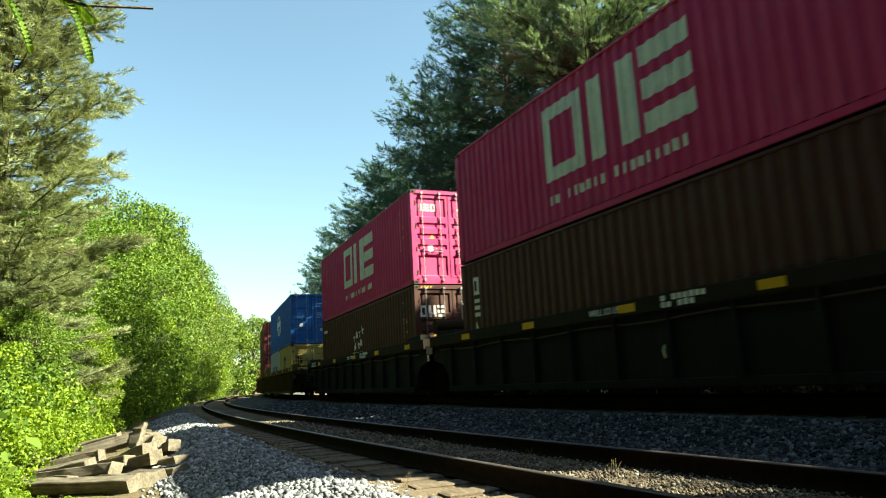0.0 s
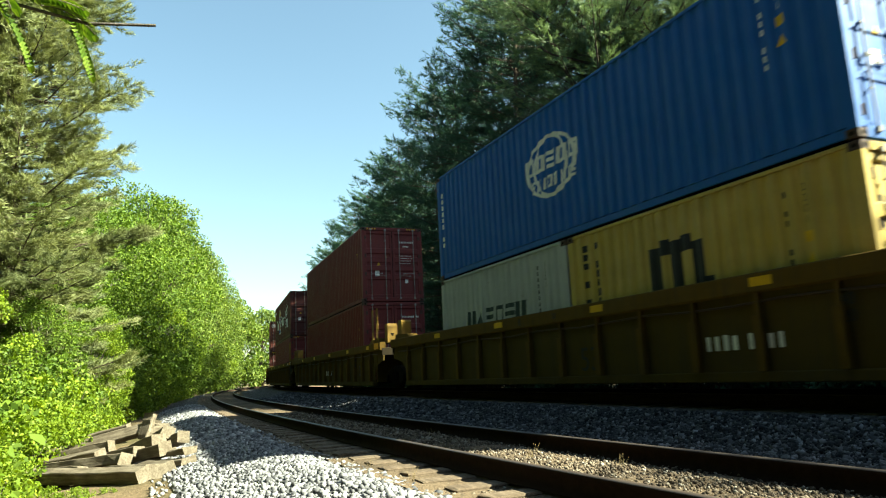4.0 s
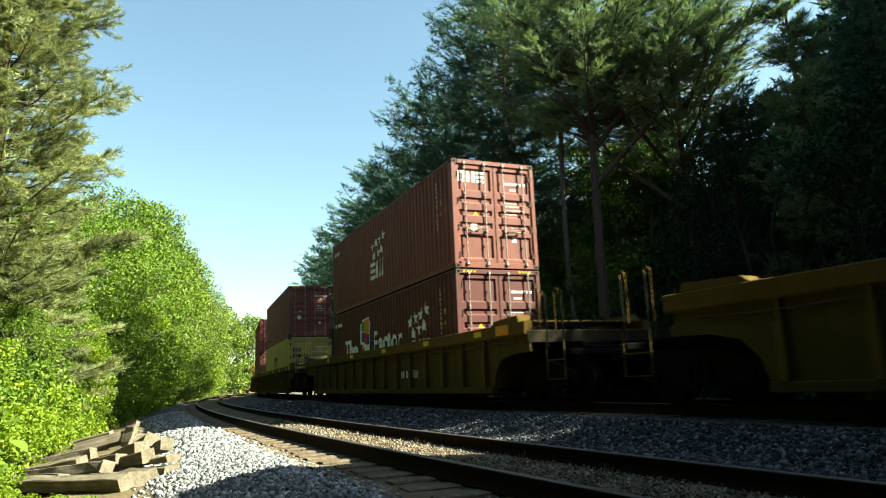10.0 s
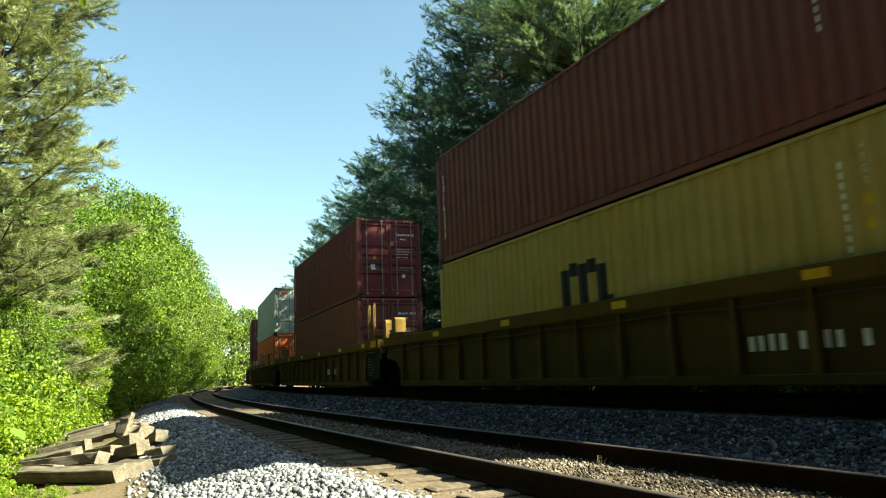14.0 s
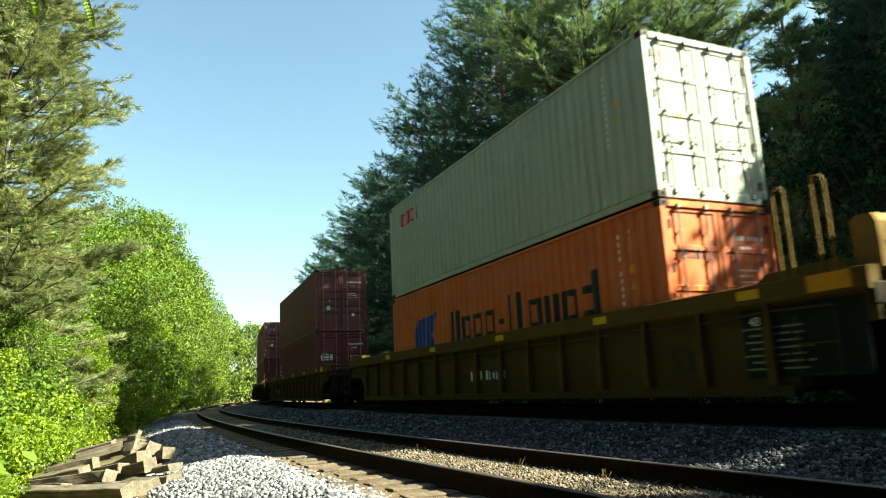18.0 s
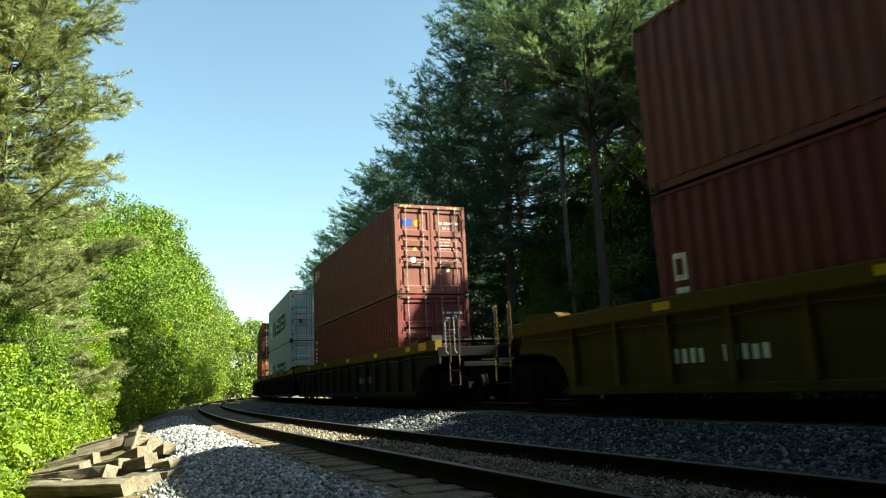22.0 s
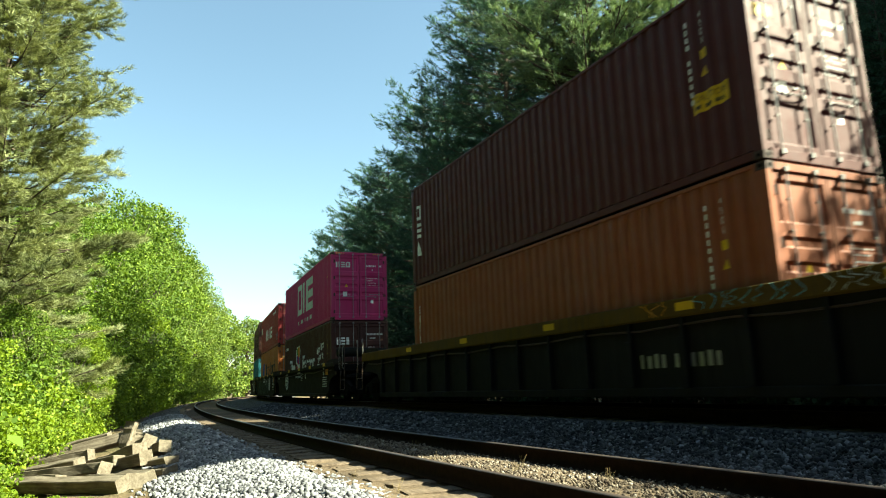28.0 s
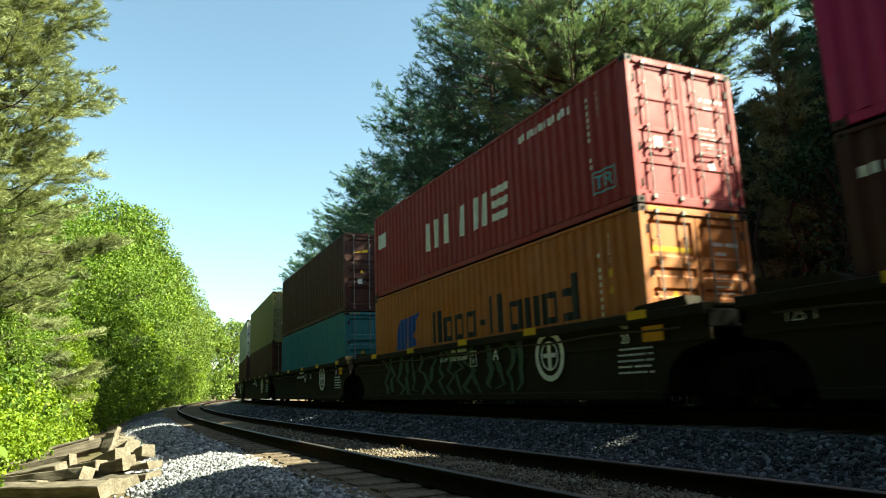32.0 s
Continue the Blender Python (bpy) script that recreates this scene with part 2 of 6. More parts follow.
CAR_YELLOW = paint("railcar_yellow_paint", (0.102, 0.0577, 0.00558), grime=0.6, rust=0.7, rough=0.75, shine=0.06)
SAFETY = paint("safety_yellow_paint", (0.20, 0.115, 0.018), grime=0.7, rust=0.7, rough=0.7, shine=0.1)
# dirt and the shade of the recessed panels both darken this car yellow
CAR_SIDE = paint("dirty_shade_toned_railcar_yellow", (0.0698, 0.0465, 0.00744), grime=0.6, rust=0.6, rough=0.75, shine=0.06)
CAR_DARK = paint("grimy_dark_railcar_paint", (0.014, 0.013, 0.011), grime=0.5, rough=0.75, shine=0.06)
CAR_BROWN = paint("oxide_brown_railcar_paint", (0.022, 0.016, 0.008), grime=0.5, rough=0.75, shine=0.06)
CAR_GREEN = paint("stencil_panel_green", (0.012, 0.02, 0.018), rust=0.2, rough=0.75, shine=0.06)
BLACK = plain("black_grease_steel", (0.007, 0.0065, 0.006), 0.8, shine=0.02)
STEEL = plain("galvanised_rod", (0.28, 0.27, 0.26), 0.5, 0.5)
CAST = plain("dark_corner_steel", (0.06, 0.036, 0.028), 0.6)
RAIL_HEAD = plain("worn_rail_head", (0.085, 0.065, 0.055), 0.45, 0.5)
RAIL_RUST = plain("rusted_rail", (0.022, 0.013, 0.009), 0.9, 0.0, 0.5, 14, 0.05)
WHITE = plain("white_stencil", (0.78, 0.77, 0.72), 0.6, 0, 0.3, 5)
LETTER_GREY = plain("pale_green_grey_stencil", (0.60, 0.66, 0.56), 0.6, 0, 0.25, 4)
INK = plain("black_stencil", (0.02, 0.022, 0.025), 0.6, 0, 0.2)
INK_GREEN = plain("dark_green_grey_stencil", (0.03, 0.05, 0.05), 0.6)
INK_BLUE = plain("blue_stencil", (0.012, 0.06, 0.30), 0.5)
SKY_BLUE = plain("light_blue_stencil", (0.12, 0.42, 0.47), 0.5)
RED_MARK = plain("red_stencil", (0.60, 0.02, 0.03), 0.5)
GREEN_MARK = plain("green_stencil", (0.05, 0.30, 0.06), 0.5)
AMBER = plain("amber_stencil", (0.62, 0.26, 0.015), 0.5)
SIGN_YELLOW = plain("warning_yellow", (0.62, 0.38, 0.02), 0.5)
REFLECT = plain("yellow_reflector", (0.60, 0.34, 0.015), 0.45, 0, 0.15)
GRAFFITI = plain("faded_graffiti", (0.055, 0.09, 0.06), 0.7, 0, 0.5)
# the setting
STONE = stony("crushed_granite", [(0.0, (0.0605, 0.0599, 0.0667)), (0.35, (0.149, 0.147, 0.159)), (0.65, (0.213, 0.21, 0.222)), (0.88, (0.287, 0.283, 0.29)), (1.0, (0.396, 0.39, 0.393))])
# a darker stone, with the train's shade also put into its colour
STONE_SHADE = stony("shade_darkened_granite", [(0.0, (0.012, 0.0125, 0.014)), (0.4, (0.036, 0.037, 0.041)), (0.8, (0.088, 0.089, 0.097)), (1.0, (0.21, 0.21, 0.225))])
BED = gravel_bed("ballast_bed")
SOIL = soil("leaf_strewn_soil", (0.153, 0.108, 0.0675), (0.0765, 0.0675, 0.0324))
DIRT = soil("sandy_dirt", (0.135, 0.0972, 0.0648), (0.0675, 0.0504, 0.0351))
GRIT = stony("rust_dusted_grit", [(0.0, (0.0405, 0.0306, 0.0234)), (0.5, (0.099, 0.0756, 0.0558)), (0.85, (0.18, 0.146, 0.113)), (1.0, (0.288, 0.257, 0.221))])
TIE = timber("creosoted_tie", (0.056, 0.0406, 0.0294), (0.175, 0.133, 0.098), (14.0, 1.2, 14.0))
OLD_TIE = timber("bleached_old_timber", (0.0765, 0.0594, 0.0432), (0.211, 0.18, 0.14))
BARK_PINE = bark("pine_bark", (0.105, 0.078, 0.062))
BARK_GREY = bark("grey_bark", (0.16, 0.14, 0.12))
# copy of the grey bark with the wood's shade put into its colour
BARK_SHADE = bark("shade_toned_bark", (0.032, 0.027, 0.023))
NEEDLE = leafy("pine_needles", (0.131, 0.153, 0.0702), (0.27, 0.293, 0.144), (1.0, 1.0, 0.6), 0.3)
NEEDLE_HIGH = leafy("olive_pine_needles", (0.0858, 0.13, 0.0728), (0.247, 0.312, 0.169), (0.95, 1.05, 0.65), 0.3, 0.15)
# blue shade on the right-hand pines is put into this needle colour
NEEDLE_SHADE = leafy("shade_toned_pine_needles", (0.027, 0.0621, 0.0486), (0.0783, 0.132, 0.0891), (0.85, 1.05, 0.65), 0.28, 0.15)
LEAF = leafy("broad_leaves", (0.0468, 0.09, 0.0126), (0.158, 0.221, 0.0378), (1.1, 1.2, 0.45), 0.3)
LEAF_LIGHT = leafy("young_light_leaves", (0.0765, 0.131, 0.0117), (0.211, 0.275, 0.036), (1.15, 1.2, 0.4), 0.35)
# sunlight on the far crowns is put into this lighter leaf colour
LEAF_SUN = leafy("sun_toned_crown_leaves", (0.054, 0.0945, 0.0162), (0.18, 0.225, 0.0495), (1.1, 1.2, 0.5), 0.3)
# shade of the wood behind the train is put into this leaf colour
LEAF_SHADE = leafy("shade_toned_wood_leaves", (0.008, 0.022, 0.012), (0.024, 0.052, 0.026), (1.0, 1.3, 0.6), 0.15, 0.03)
STRAW = plain("dry_grass", (0.24, 0.18, 0.09), 0.9, 0, 0.5, 20)


# ---------------------------------------------------------------- mesh helpers
class Shape:
    """Vertices and faces of one mesh."""

    def __init__(self):
        self.v, self.f = [], []

    def faces(self, verts, faces):
        n = len(self.v)
        self.v += [tuple(p) for p in verts]
        self.f += [tuple(i + n for i in q) for q in faces]
        return self

    def box(self, x0, x1, y0, y1, z0, z1, c=0.0, m=None):
        """A box, its edges cut off by c, carried by the matrix m."""
        x0, x1, y0, y1, z0, z1 = min(x0, x1), max(x0, x1), min(y0, y1), max(y0, y1), min(z0, z1), max(z0, z1)
        c = min(c, (x1 - x0) / 2.2, (y1 - y0) / 2.2, (z1 - z0) / 2.2)
        if c <= 0:
            vs = [(x, y, z) for x in (x0, x1) for y in (y0, y1) for z in (z0, z1)]
            fs = [(0, 1, 3, 2), (4, 6, 7, 5), (0, 4, 5, 1), (2, 3, 7, 6), (0, 2, 6, 4), (1, 5, 7, 3)]
        else:
            lo, hi = (x0, y0, z0), (x1, y1, z1)
            vs, key = [], {}
            for i in (0, 1):
                for j in (0, 1):
                    for k in (0, 1):
                        for a in range(3):
                            p = [(lo, hi)[e][d] for d, e in enumerate((i, j, k))]
                            for d, e in enumerate((i, j, k)):
                                if d != a:
                                    p[d] += c if e == 0 else -c
                            key[i, j, k, a] = len(vs)
                            vs.append(tuple(p))
            fs = []
            for a in range(3):
                b, d = (a + 1) % 3, (a + 2) % 3
                for e in (0, 1):
                    ring = []
                    for p, q in ((0, 0), (1, 0), (1, 1), (0, 1)):
                        ijk = [0, 0, 0]
                        ijk[a], ijk[b], ijk[d] = e, p, q
                        ring.append(key[(*ijk, a)])
                    fs.append(tuple(ring if e else ring[::-1]))
                for p in (0, 1):
                    for q in (0, 1):
                        ends = []
                        for e in (0, 1):
                            ijk = [0, 0, 0]
                            ijk[a], ijk[b], ijk[d] = e, p, q
                            ends.append((key[(*ijk, b)], key[(*ijk, d)]))
                        ring = (ends[0][0], ends[1][0], ends[1][1], ends[0][1])
                        fs.append(ring if p != q else ring[::-1])
            for i in (0, 1):
                for j in (0, 1):
                    for k in (0, 1):
                        t = (key[i, j, k, 0], key[i, j, k, 1], key[i, j, k, 2])
                        fs.append(t if (i + j + k) % 2 else t[::-1])
        if m is not None:
            vs = [m @ Vector(p) for p in vs]
        return self.faces(vs, fs)

    def tube(self, a, b, ra, rb=None, n=8, caps=True):
        a, b = Vector(a), Vector(b)
        rb = ra if rb is None else rb
        d = (b - a).normalized()
        e = d.orthogonal().normalized()
        g = d.cross(e)
        vs = []
        for p, r in ((a, ra), (b, rb)):
            for i in range(n):
                w = 2 * math.pi * i / n
                vs.append(p + r * (math.cos(w) * e + math.sin(w) * g))
        fs = [(i, (i + 1) % n, n + (i + 1) % n, n + i) for i in range(n)]
        if caps:
            fs += [tuple(range(n))[::-1], tuple(range(n, 2 * n))]
        return self.faces(vs, fs)

    def pipe(self, points, r, n=6):
        """A round bar bent through the points."""
        pts = [Vector(p) for p in points]
        loop = len(pts) > 2 and (pts[0] - pts[-1]).length < 1e-6
        if loop:
            pts = pts[:-1]
        vs, fs, e = [], [], None
        k = len(pts)
        for i, p in enumerate(pts):
            d = (pts[(i + 1) % k] - pts[i - 1]) if loop or 0 < i < k - 1 else (pts[1] - pts[0] if i == 0 else pts[-1] - pts[-2])
            d.normalize()
            e = d.orthogonal().normalized() if e is None else (e - d * e.dot(d)).normalized()
            g = d.cross(e)
            vs += [p + r * (math.cos(2 * math.pi * j / n) * e + math.sin(2 * math.pi * j / n) * g) for j in range(n)]
        for i in range(k if loop else k - 1):
            a, b = i * n, ((i + 1) % k) * n
            fs += [(a + j, a + (j + 1) % n, b + (j + 1) % n, b + j) for j in range(n)]
        if not loop:
            fs += [tuple(range(n))[::-1], tuple(range((k - 1) * n, k * n))]
        return self.faces(vs, fs)

    def prism(self, outline, a, b, axis="x"):
        """An outline in the two other axes, drawn out from a to b."""
        def put(p, w):
            return {"x": (w, *p), "y": (p[0], w, p[1]), "z": (*p, w)}[axis]
        n = len(outline)
        vs = [put(p, a) for p in outline] + [put(p, b) for p in outline]
        fs = [(i, (i + 1) % n, n + (i + 1) % n, n + i) for i in range(n)] + [tuple(range(n))[::-1], tuple(range(n, 2 * n))]
        return self.faces(vs, fs)

    def ring(self, centre, axis, big, small, n=16):
        """A round bar of radius small bent into a circle of radius big."""
        c, d = Vector(centre), Vector(axis).normalized()
        e = d.orthogonal().normalized()
        g = d.cross(e)
        pts = [c + big * (math.cos(2 * math.pi * i / n) * e + math.sin(2 * math.pi * i / n) * g) for i in range(n)]
        return self.pipe(pts + pts[:1], small, 6)

    def mesh(self, name, material, smooth=False):
        me = bpy.data.meshes.new(name)
        me.from_pydata(self.v, [], self.f)
        me.materials.append(material)
        bm = bmesh.new()
        bm.from_mesh(me)
        bmesh.ops.recalc_face_normals(bm, faces=bm.faces)
        bm.to_mesh(me)
        bm.free()
        if smooth:
            me.shade_smooth()
        return me


def fast_mesh(name, verts, faces, material):
    """A large mesh from arrays; all faces have the same number of corners."""
    me = bpy.data.meshes.new(name)
    k = faces.shape[1]
    me.vertices.add(len(verts))
    me.vertices.foreach_set("co", verts.astype(np.float32).ravel())
    me.loops.add(faces.size)
    me.loops.foreach_set("vertex_index", faces.astype(np.int32).ravel())
    me.polygons.add(len(faces))
    me.polygons.foreach_set("loop_start", np.arange(0, faces.size, k, dtype=np.int32))
    me.update(calc_edges=True)
    me.validate()
    me.materials.append(material)
    return me


def part(name, shape, material, parent, label="", smooth=False):
    me = shape if isinstance(shape, bpy.types.Mesh) else shape.mesh(name, material, smooth)
    ob = new(name, me)
    ob.parent = parent
    return tagged(ob, label) if label else ob


def thing(name, label, category, group="", m=None, kind=""):
    ob = tagged(new(name), label, category, group, kind)
    if m is not None:
        ob.matrix_world = m
    return ob


# ---------------------------------------------------------------- ground and tracks
def sheet(name, us, ss, lift, material, rough=0.0):
    us, ss = np.array(us, float), np.array(ss, float)
    U, S = np.meshgrid(us, ss)
    X, Y, _ = spot(S, U)
    Z = ground_z(U) + lift
    bumps = np.array([[noise.noise((x * 0.35, y * 0.35, 0.0)) for x, y in zip(a, b)] for a, b in zip(X, Y)])
    Z = Z + rough * bumps * np.clip((np.abs(U + 3.4) - 5.6) / 1.5, 0, 1)
    v = np.stack([X, Y, Z], -1).reshape(-1, 3)
    n, k = len(ss), len(us)
    i = (np.arange(n - 1)[:, None] * k + np.arange(k - 1)).ravel()
    return new(name, fast_mesh(name, v, np.stack([i, i + 1, i + k + 1, i + k], -1), material))


ground = sheet("ground", [-1500, -400, -150, -70, -40, -25, -18, -14, -12, -11, -10, -9.4, -8.9, -8.3, -7.65, -7.15, -6.88, -6.62, -5.98, -5.86, -3.6, -2.9, -1.75, 1.75, 3.0,
                          4.2, 6, 8, 10, 14, 20, 30, 50, 100, 235],
               np.concatenate([np.arange(-215, -20, 15), np.arange(-20, 60, 0.8), np.arange(60, 455, 8)]), 0.0, SOIL, 0.10)
tagged(ground, "sandy soil with dead leaves beside the tracks", "ground", kind="structure")
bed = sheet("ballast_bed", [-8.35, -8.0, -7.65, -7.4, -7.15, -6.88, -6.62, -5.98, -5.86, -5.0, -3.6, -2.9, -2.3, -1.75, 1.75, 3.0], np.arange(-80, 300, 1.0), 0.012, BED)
tagged(bed, "bed of grey crushed stone under two tracks", "ballast", kind="structure")

dirt = sheet("sandy_fill", [-6.72, -6.62, -6.4, -6.2, -5.98, -5.86, -5.75, -5.6, -5.45, -5.3, -5.14, -4.98, -4.8, -4.65, -4.5, -4.4, -4.2, -4.0, -3.75], np.concatenate([np.arange(-20, 24, 0.11), np.arange(24, 120, 0.5)]), 0.019, DIRT)
for i, v in enumerate(dirt.data.vertices):
    # drifted up over the ties between the rails, low at their outer ends
    v.co.z += (0.024 if i % 19 > 4 else 0.018) + 0.022 * noise.noise((v.co.x * 2.3, v.co.y * 2.3, 3.0)) + 0.010 * noise.noise((v.co.x * 7.0, v.co.y * 7.0, 9.0))
tagged(dirt, "pale sand and fine gravel filling the near track between its ties", "sand", kind="structure")


def rail_line(name, u, z, label):
    """One rail of foot, web and head along the line."""
    prof = [(-0.07, 0), (0.07, 0), (0.07, 0.012), (0.012, 0.03), (0.012, 0.125), (0.036, 0.137), (0.036, 0.165), (0.028, 0.172), (-0.028, 0.172),
            (-0.036, 0.165), (-0.036, 0.137), (-0.012, 0.125), (-0.012, 0.03), (-0.07, 0.012)]
    ss = np.concatenate([np.arange(-80, 80, 1.0), np.arange(80, 300, 4.0)])
    x, y, a = spot(ss, u)
    v = np.array([[(x[i] + p * math.cos(a[i]), y[i] + p * math.sin(a[i]), z - 0.172 + q) for p, q in prof] for i in range(len(ss))]).reshape(-1, 3)
    n = len(prof)
    f = np.array([(i * n + j, i * n + (j + 1) % n, (i + 1) * n + (j + 1) % n, (i + 1) * n + j) for i in range(len(ss) - 1) for j in range(n)])
    me = fast_mesh(name, v, f, RAIL_RUST)
    me.materials.append(RAIL_HEAD)
    for q in me.polygons:
        q.material_index = 1 if q.index % n in (6, 7, 8) else 0
    return tagged(new(name, me), label, "rail", "rails", "structure")


NEAR_Z, NEAR_U = -0.265, -5.14
for u, z in ((NEAR_U - 0.7525, NEAR_Z), (NEAR_U + 0.7525, NEAR_Z), (-0.7525, 0.0), (0.7525, 0.0)):
    rail_line("rail", u, z, "rusty brown steel rail with a worn head" if u < -2 else "steel rail under the train")

TIE_MESHES = []
for i in range(4):
    random.seed(40 + i)
    sh = Shape().box(-1.3, 1.3, -0.115, 0.115, -0.17, 0.0, 0.012)
    sh.v = [(x + random.uniform(-0.02, 0.02), y + random.uniform(-0.008, 0.008), z + random.uniform(-0.006, 0.006)) for x, y, z in sh.v]
    TIE_MESHES.append(sh.mesh("tie", TIE))
random.seed(7)
for row, u, z, s0, s1, step in (("near_track_ties", NEAR_U, NEAR_Z, -8, 80, 0.55), ("train_track_ties", 0.0, 0.0, -6, 60, 0.6)):
    hold = tagged(new(row), "weathered wooden ties laid in ballast", "railway ties", kind="structure")
    s, n = s0, 0
    while s < s1:
        ob = new("tie", TIE_MESHES[random.randrange(4)])
        ob.parent = hold
        ob.matrix_basis = on_line(s, u + random.uniform(-0.06, 0.06), z - 0.174, random.uniform(-1.5, 1.5))
        s += step * random.uniform(0.93, 1.07)


# ---------------------------------------------------------------- containers
WIDE, LONG40, LONG20, HIGH, LOW = 2.438, 12.192, 6.058, 2.896, 2.591
OUT, DEEP, PITCH = 0.006, 0.036, 0.278


def ridge_breaks(a0, a1):
    """Places along a corrugated wall where its profile bends, and how far the sheet lies behind its outer face."""
    n = max(1, round((a1 - a0) / PITCH))
    p = (a1 - a0) / n
    cuts = []
    for i in range(n):
        b = a0 + i * p
        cuts += [(b, 0.0), (b + 0.26 * p, 0.0), (b + 0.48 * p, DEEP), (b + 0.78 * p, DEEP)]
    return cuts + [(a1, 0.0)]


SHEETS = {}


def kept(key, make):
    if key not in SHEETS:
        SHEETS[key] = make()
    return SHEETS[key]


def side_mesh(long, high, mat, side):
    def make():
        sh = Shape()
        cuts = ridge_breaks(-long / 2 + 0.16, long / 2 - 0.16)
        z0, z1 = 0.16, high - 0.06
        vs = []
        for y, d in cuts:
            vs += [(side * (WIDE / 2 - OUT - d), y, z0), (side * (WIDE / 2 - OUT - d), y, z1)]
        for y in (cuts[0][0], cuts[-1][0]):
            vs += [(side * (WIDE / 2 - 0.07), y, z0), (side * (WIDE / 2 - 0.07), y, z1)]
        n = len(cuts)
        fs = [(2 * i, 2 * i + 2, 2 * i + 3, 2 * i + 1) for i in range(n - 1)]
        fs += [(2 * n, 2 * n + 1, 2 * n + 3, 2 * n + 2), (0, 1, 2 * n + 1, 2 * n), (2 * n - 2, 2 * n + 2, 2 * n + 3, 2 * n - 1)]
        fs += [tuple([2 * n] + [2 * i for i in range(n)][::1] + [2 * n + 2]), tuple([2 * n + 1] + [2 * i + 1 for i in range(n)] + [2 * n + 3])]
        sh.faces(vs, fs)
        return sh.mesh("side_panel", mat)
    return kept(("side", long, high, mat.name, side), make)


def casting_mesh():
    def make():
        sh = Shape().box(-0.081, 0.081, -0.089, 0.089, 0, 0.118, 0.008)
        # raised black ovals stand for the holes and the shade inside them
        for axis in ("x", "y"):
            for sgn in (-1, 1):
                pts = [(0.036 * math.cos(w), 0.059 + 0.03 * math.sin(w)) for w in np.linspace(0, 2 * math.pi, 9)[:-1]]
                e = (0.081 if axis == "x" else 0.089) * sgn
                sh.prism(pts, e - 0.004, e + 0.0025, axis)
        me = sh.mesh("corner_casting", CAST)
        me.materials.append(BLACK)
        for q in me.polygons:
            c = q.center
            if abs(c.x) > 0.082 or abs(c.y) > 0.0905:
                q.material_index = 1
        return me
    return kept("casting", make)


def strips(poly, cuts):
    """The pieces of a convex outline (along, up) between the bends of a corrugated wall, each corner with its depth."""
    out = []
    for (a, da), (b, db) in zip(cuts, cuts[1:]):
        q = poly
        for lim, sgn in ((a, 1), (b, -1)):
            r = []
            for i, p in enumerate(q):
                o = q[i - 1]
                ins, was = (p[0] - lim) * sgn >= 0, (o[0] - lim) * sgn >= 0
                if ins != was:
                    w = (lim - o[0]) / (p[0] - o[0])
                    r.append((lim, o[1] + w * (p[1] - o[1])))
                if ins:
                    r.append(p)
            q = r
            if len(q) < 3:
                break
        if len(q) >= 3:
            out.append([(u, v, da + (db - da) * (u - a) / (b - a)) for u, v in q])
    return out


def side_marks(box, mat, polys, name="side_marking", label=""):
    """Stencilled shapes on the corrugated side towards the near track: metres from the far end, metres above the container's base."""
    long = box["long"]
    cuts = ridge_breaks(-long / 2 + 0.16, long / 2 - 0.16)
    sh = Shape()
    for poly in polys:
        poly = [(long / 2 - a, b) for a, b in poly]
        for piece in strips(poly, cuts):
            n = len(piece)
            front = [(-(WIDE / 2 - OUT - d) - 0.0035, u, v) for u, v, d in piece]
            back = [(-(WIDE / 2 - OUT - d) + 0.002, u, v) for u, v, d in piece]
            sh.faces(front + back, [tuple(range(n)), tuple(range(n, 2 * n))[::-1]] + [(i, (i + 1) % n, n + (i + 1) % n, n + i) for i in range(n)])
    if sh.v:
        tagged(part(name, sh, mat, box["ob"], label), kind="stuff")


def end_marks(box, mat, polys, name="door_marking", label="", y=None):
    """Stencilled shapes on the doors: metres right of the middle, metres above the base."""
    sh = Shape()
    if y is None:
        y = -box["long"] / 2 + 0.03
        cuts = door_profile(box["high"], box["flat"])
        for poly in polys:
            for piece in strips([(b, a) for a, b in poly], cuts):
                n = len(piece)
                sh.faces([(x, y + d - 0.004, z) for z, x, d in piece] + [(x, y + d + 0.002, z) for z, x, d in piece],
                         [tuple(range(n)), tuple(range(n, 2 * n))[::-1]] + [(i, (i + 1) % n, n + (i + 1) % n, n + i) for i in range(n)])
    else:
        for poly in polys:
            sh.prism(poly, y - 0.0035, y + 0.004, "y")
    tagged(part(name, sh, mat, box["ob"], label), kind="stuff" if len(polys) > 1 else "")


def rect(a0, a1, b0, b1):
    return [(a0, b0), (a1, b0), (a1, b1), (a0, b1)]


def bars(a0, b0, wide, high, n, gap=0.35, down=False, seed=1):
    """A line of small bars in place of characters; down: set one under another."""
    rnd, out = random.Random(seed), []
    for i in range(n):
        if rnd.random() < 0.12:
            continue
        w, h = wide * rnd.uniform(0.75, 1.0), high * rnd.uniform(0.85, 1.0)
        if down:
            out.append(rect(a0, a0 + w, b0 - i * high * (1 + gap) - h, b0 - i * high * (1 + gap)))
        else:
            out.append(rect(a0 + i * wide * (1 + gap), a0 + i * wide * (1 + gap) + w, b0, b0 + h))
    return out


def tri(a, b, r):
    return [(a - r, b - 0.6 * r), (a + r, b - 0.6 * r), (a, b + 1.1 * r)]


def disc(a, b, r, n=14, squash=1.0):
    return [(a + r * math.cos(2 * math.pi * i / n), b + squash * r * math.sin(2 * math.pi * i / n)) for i in range(n)]


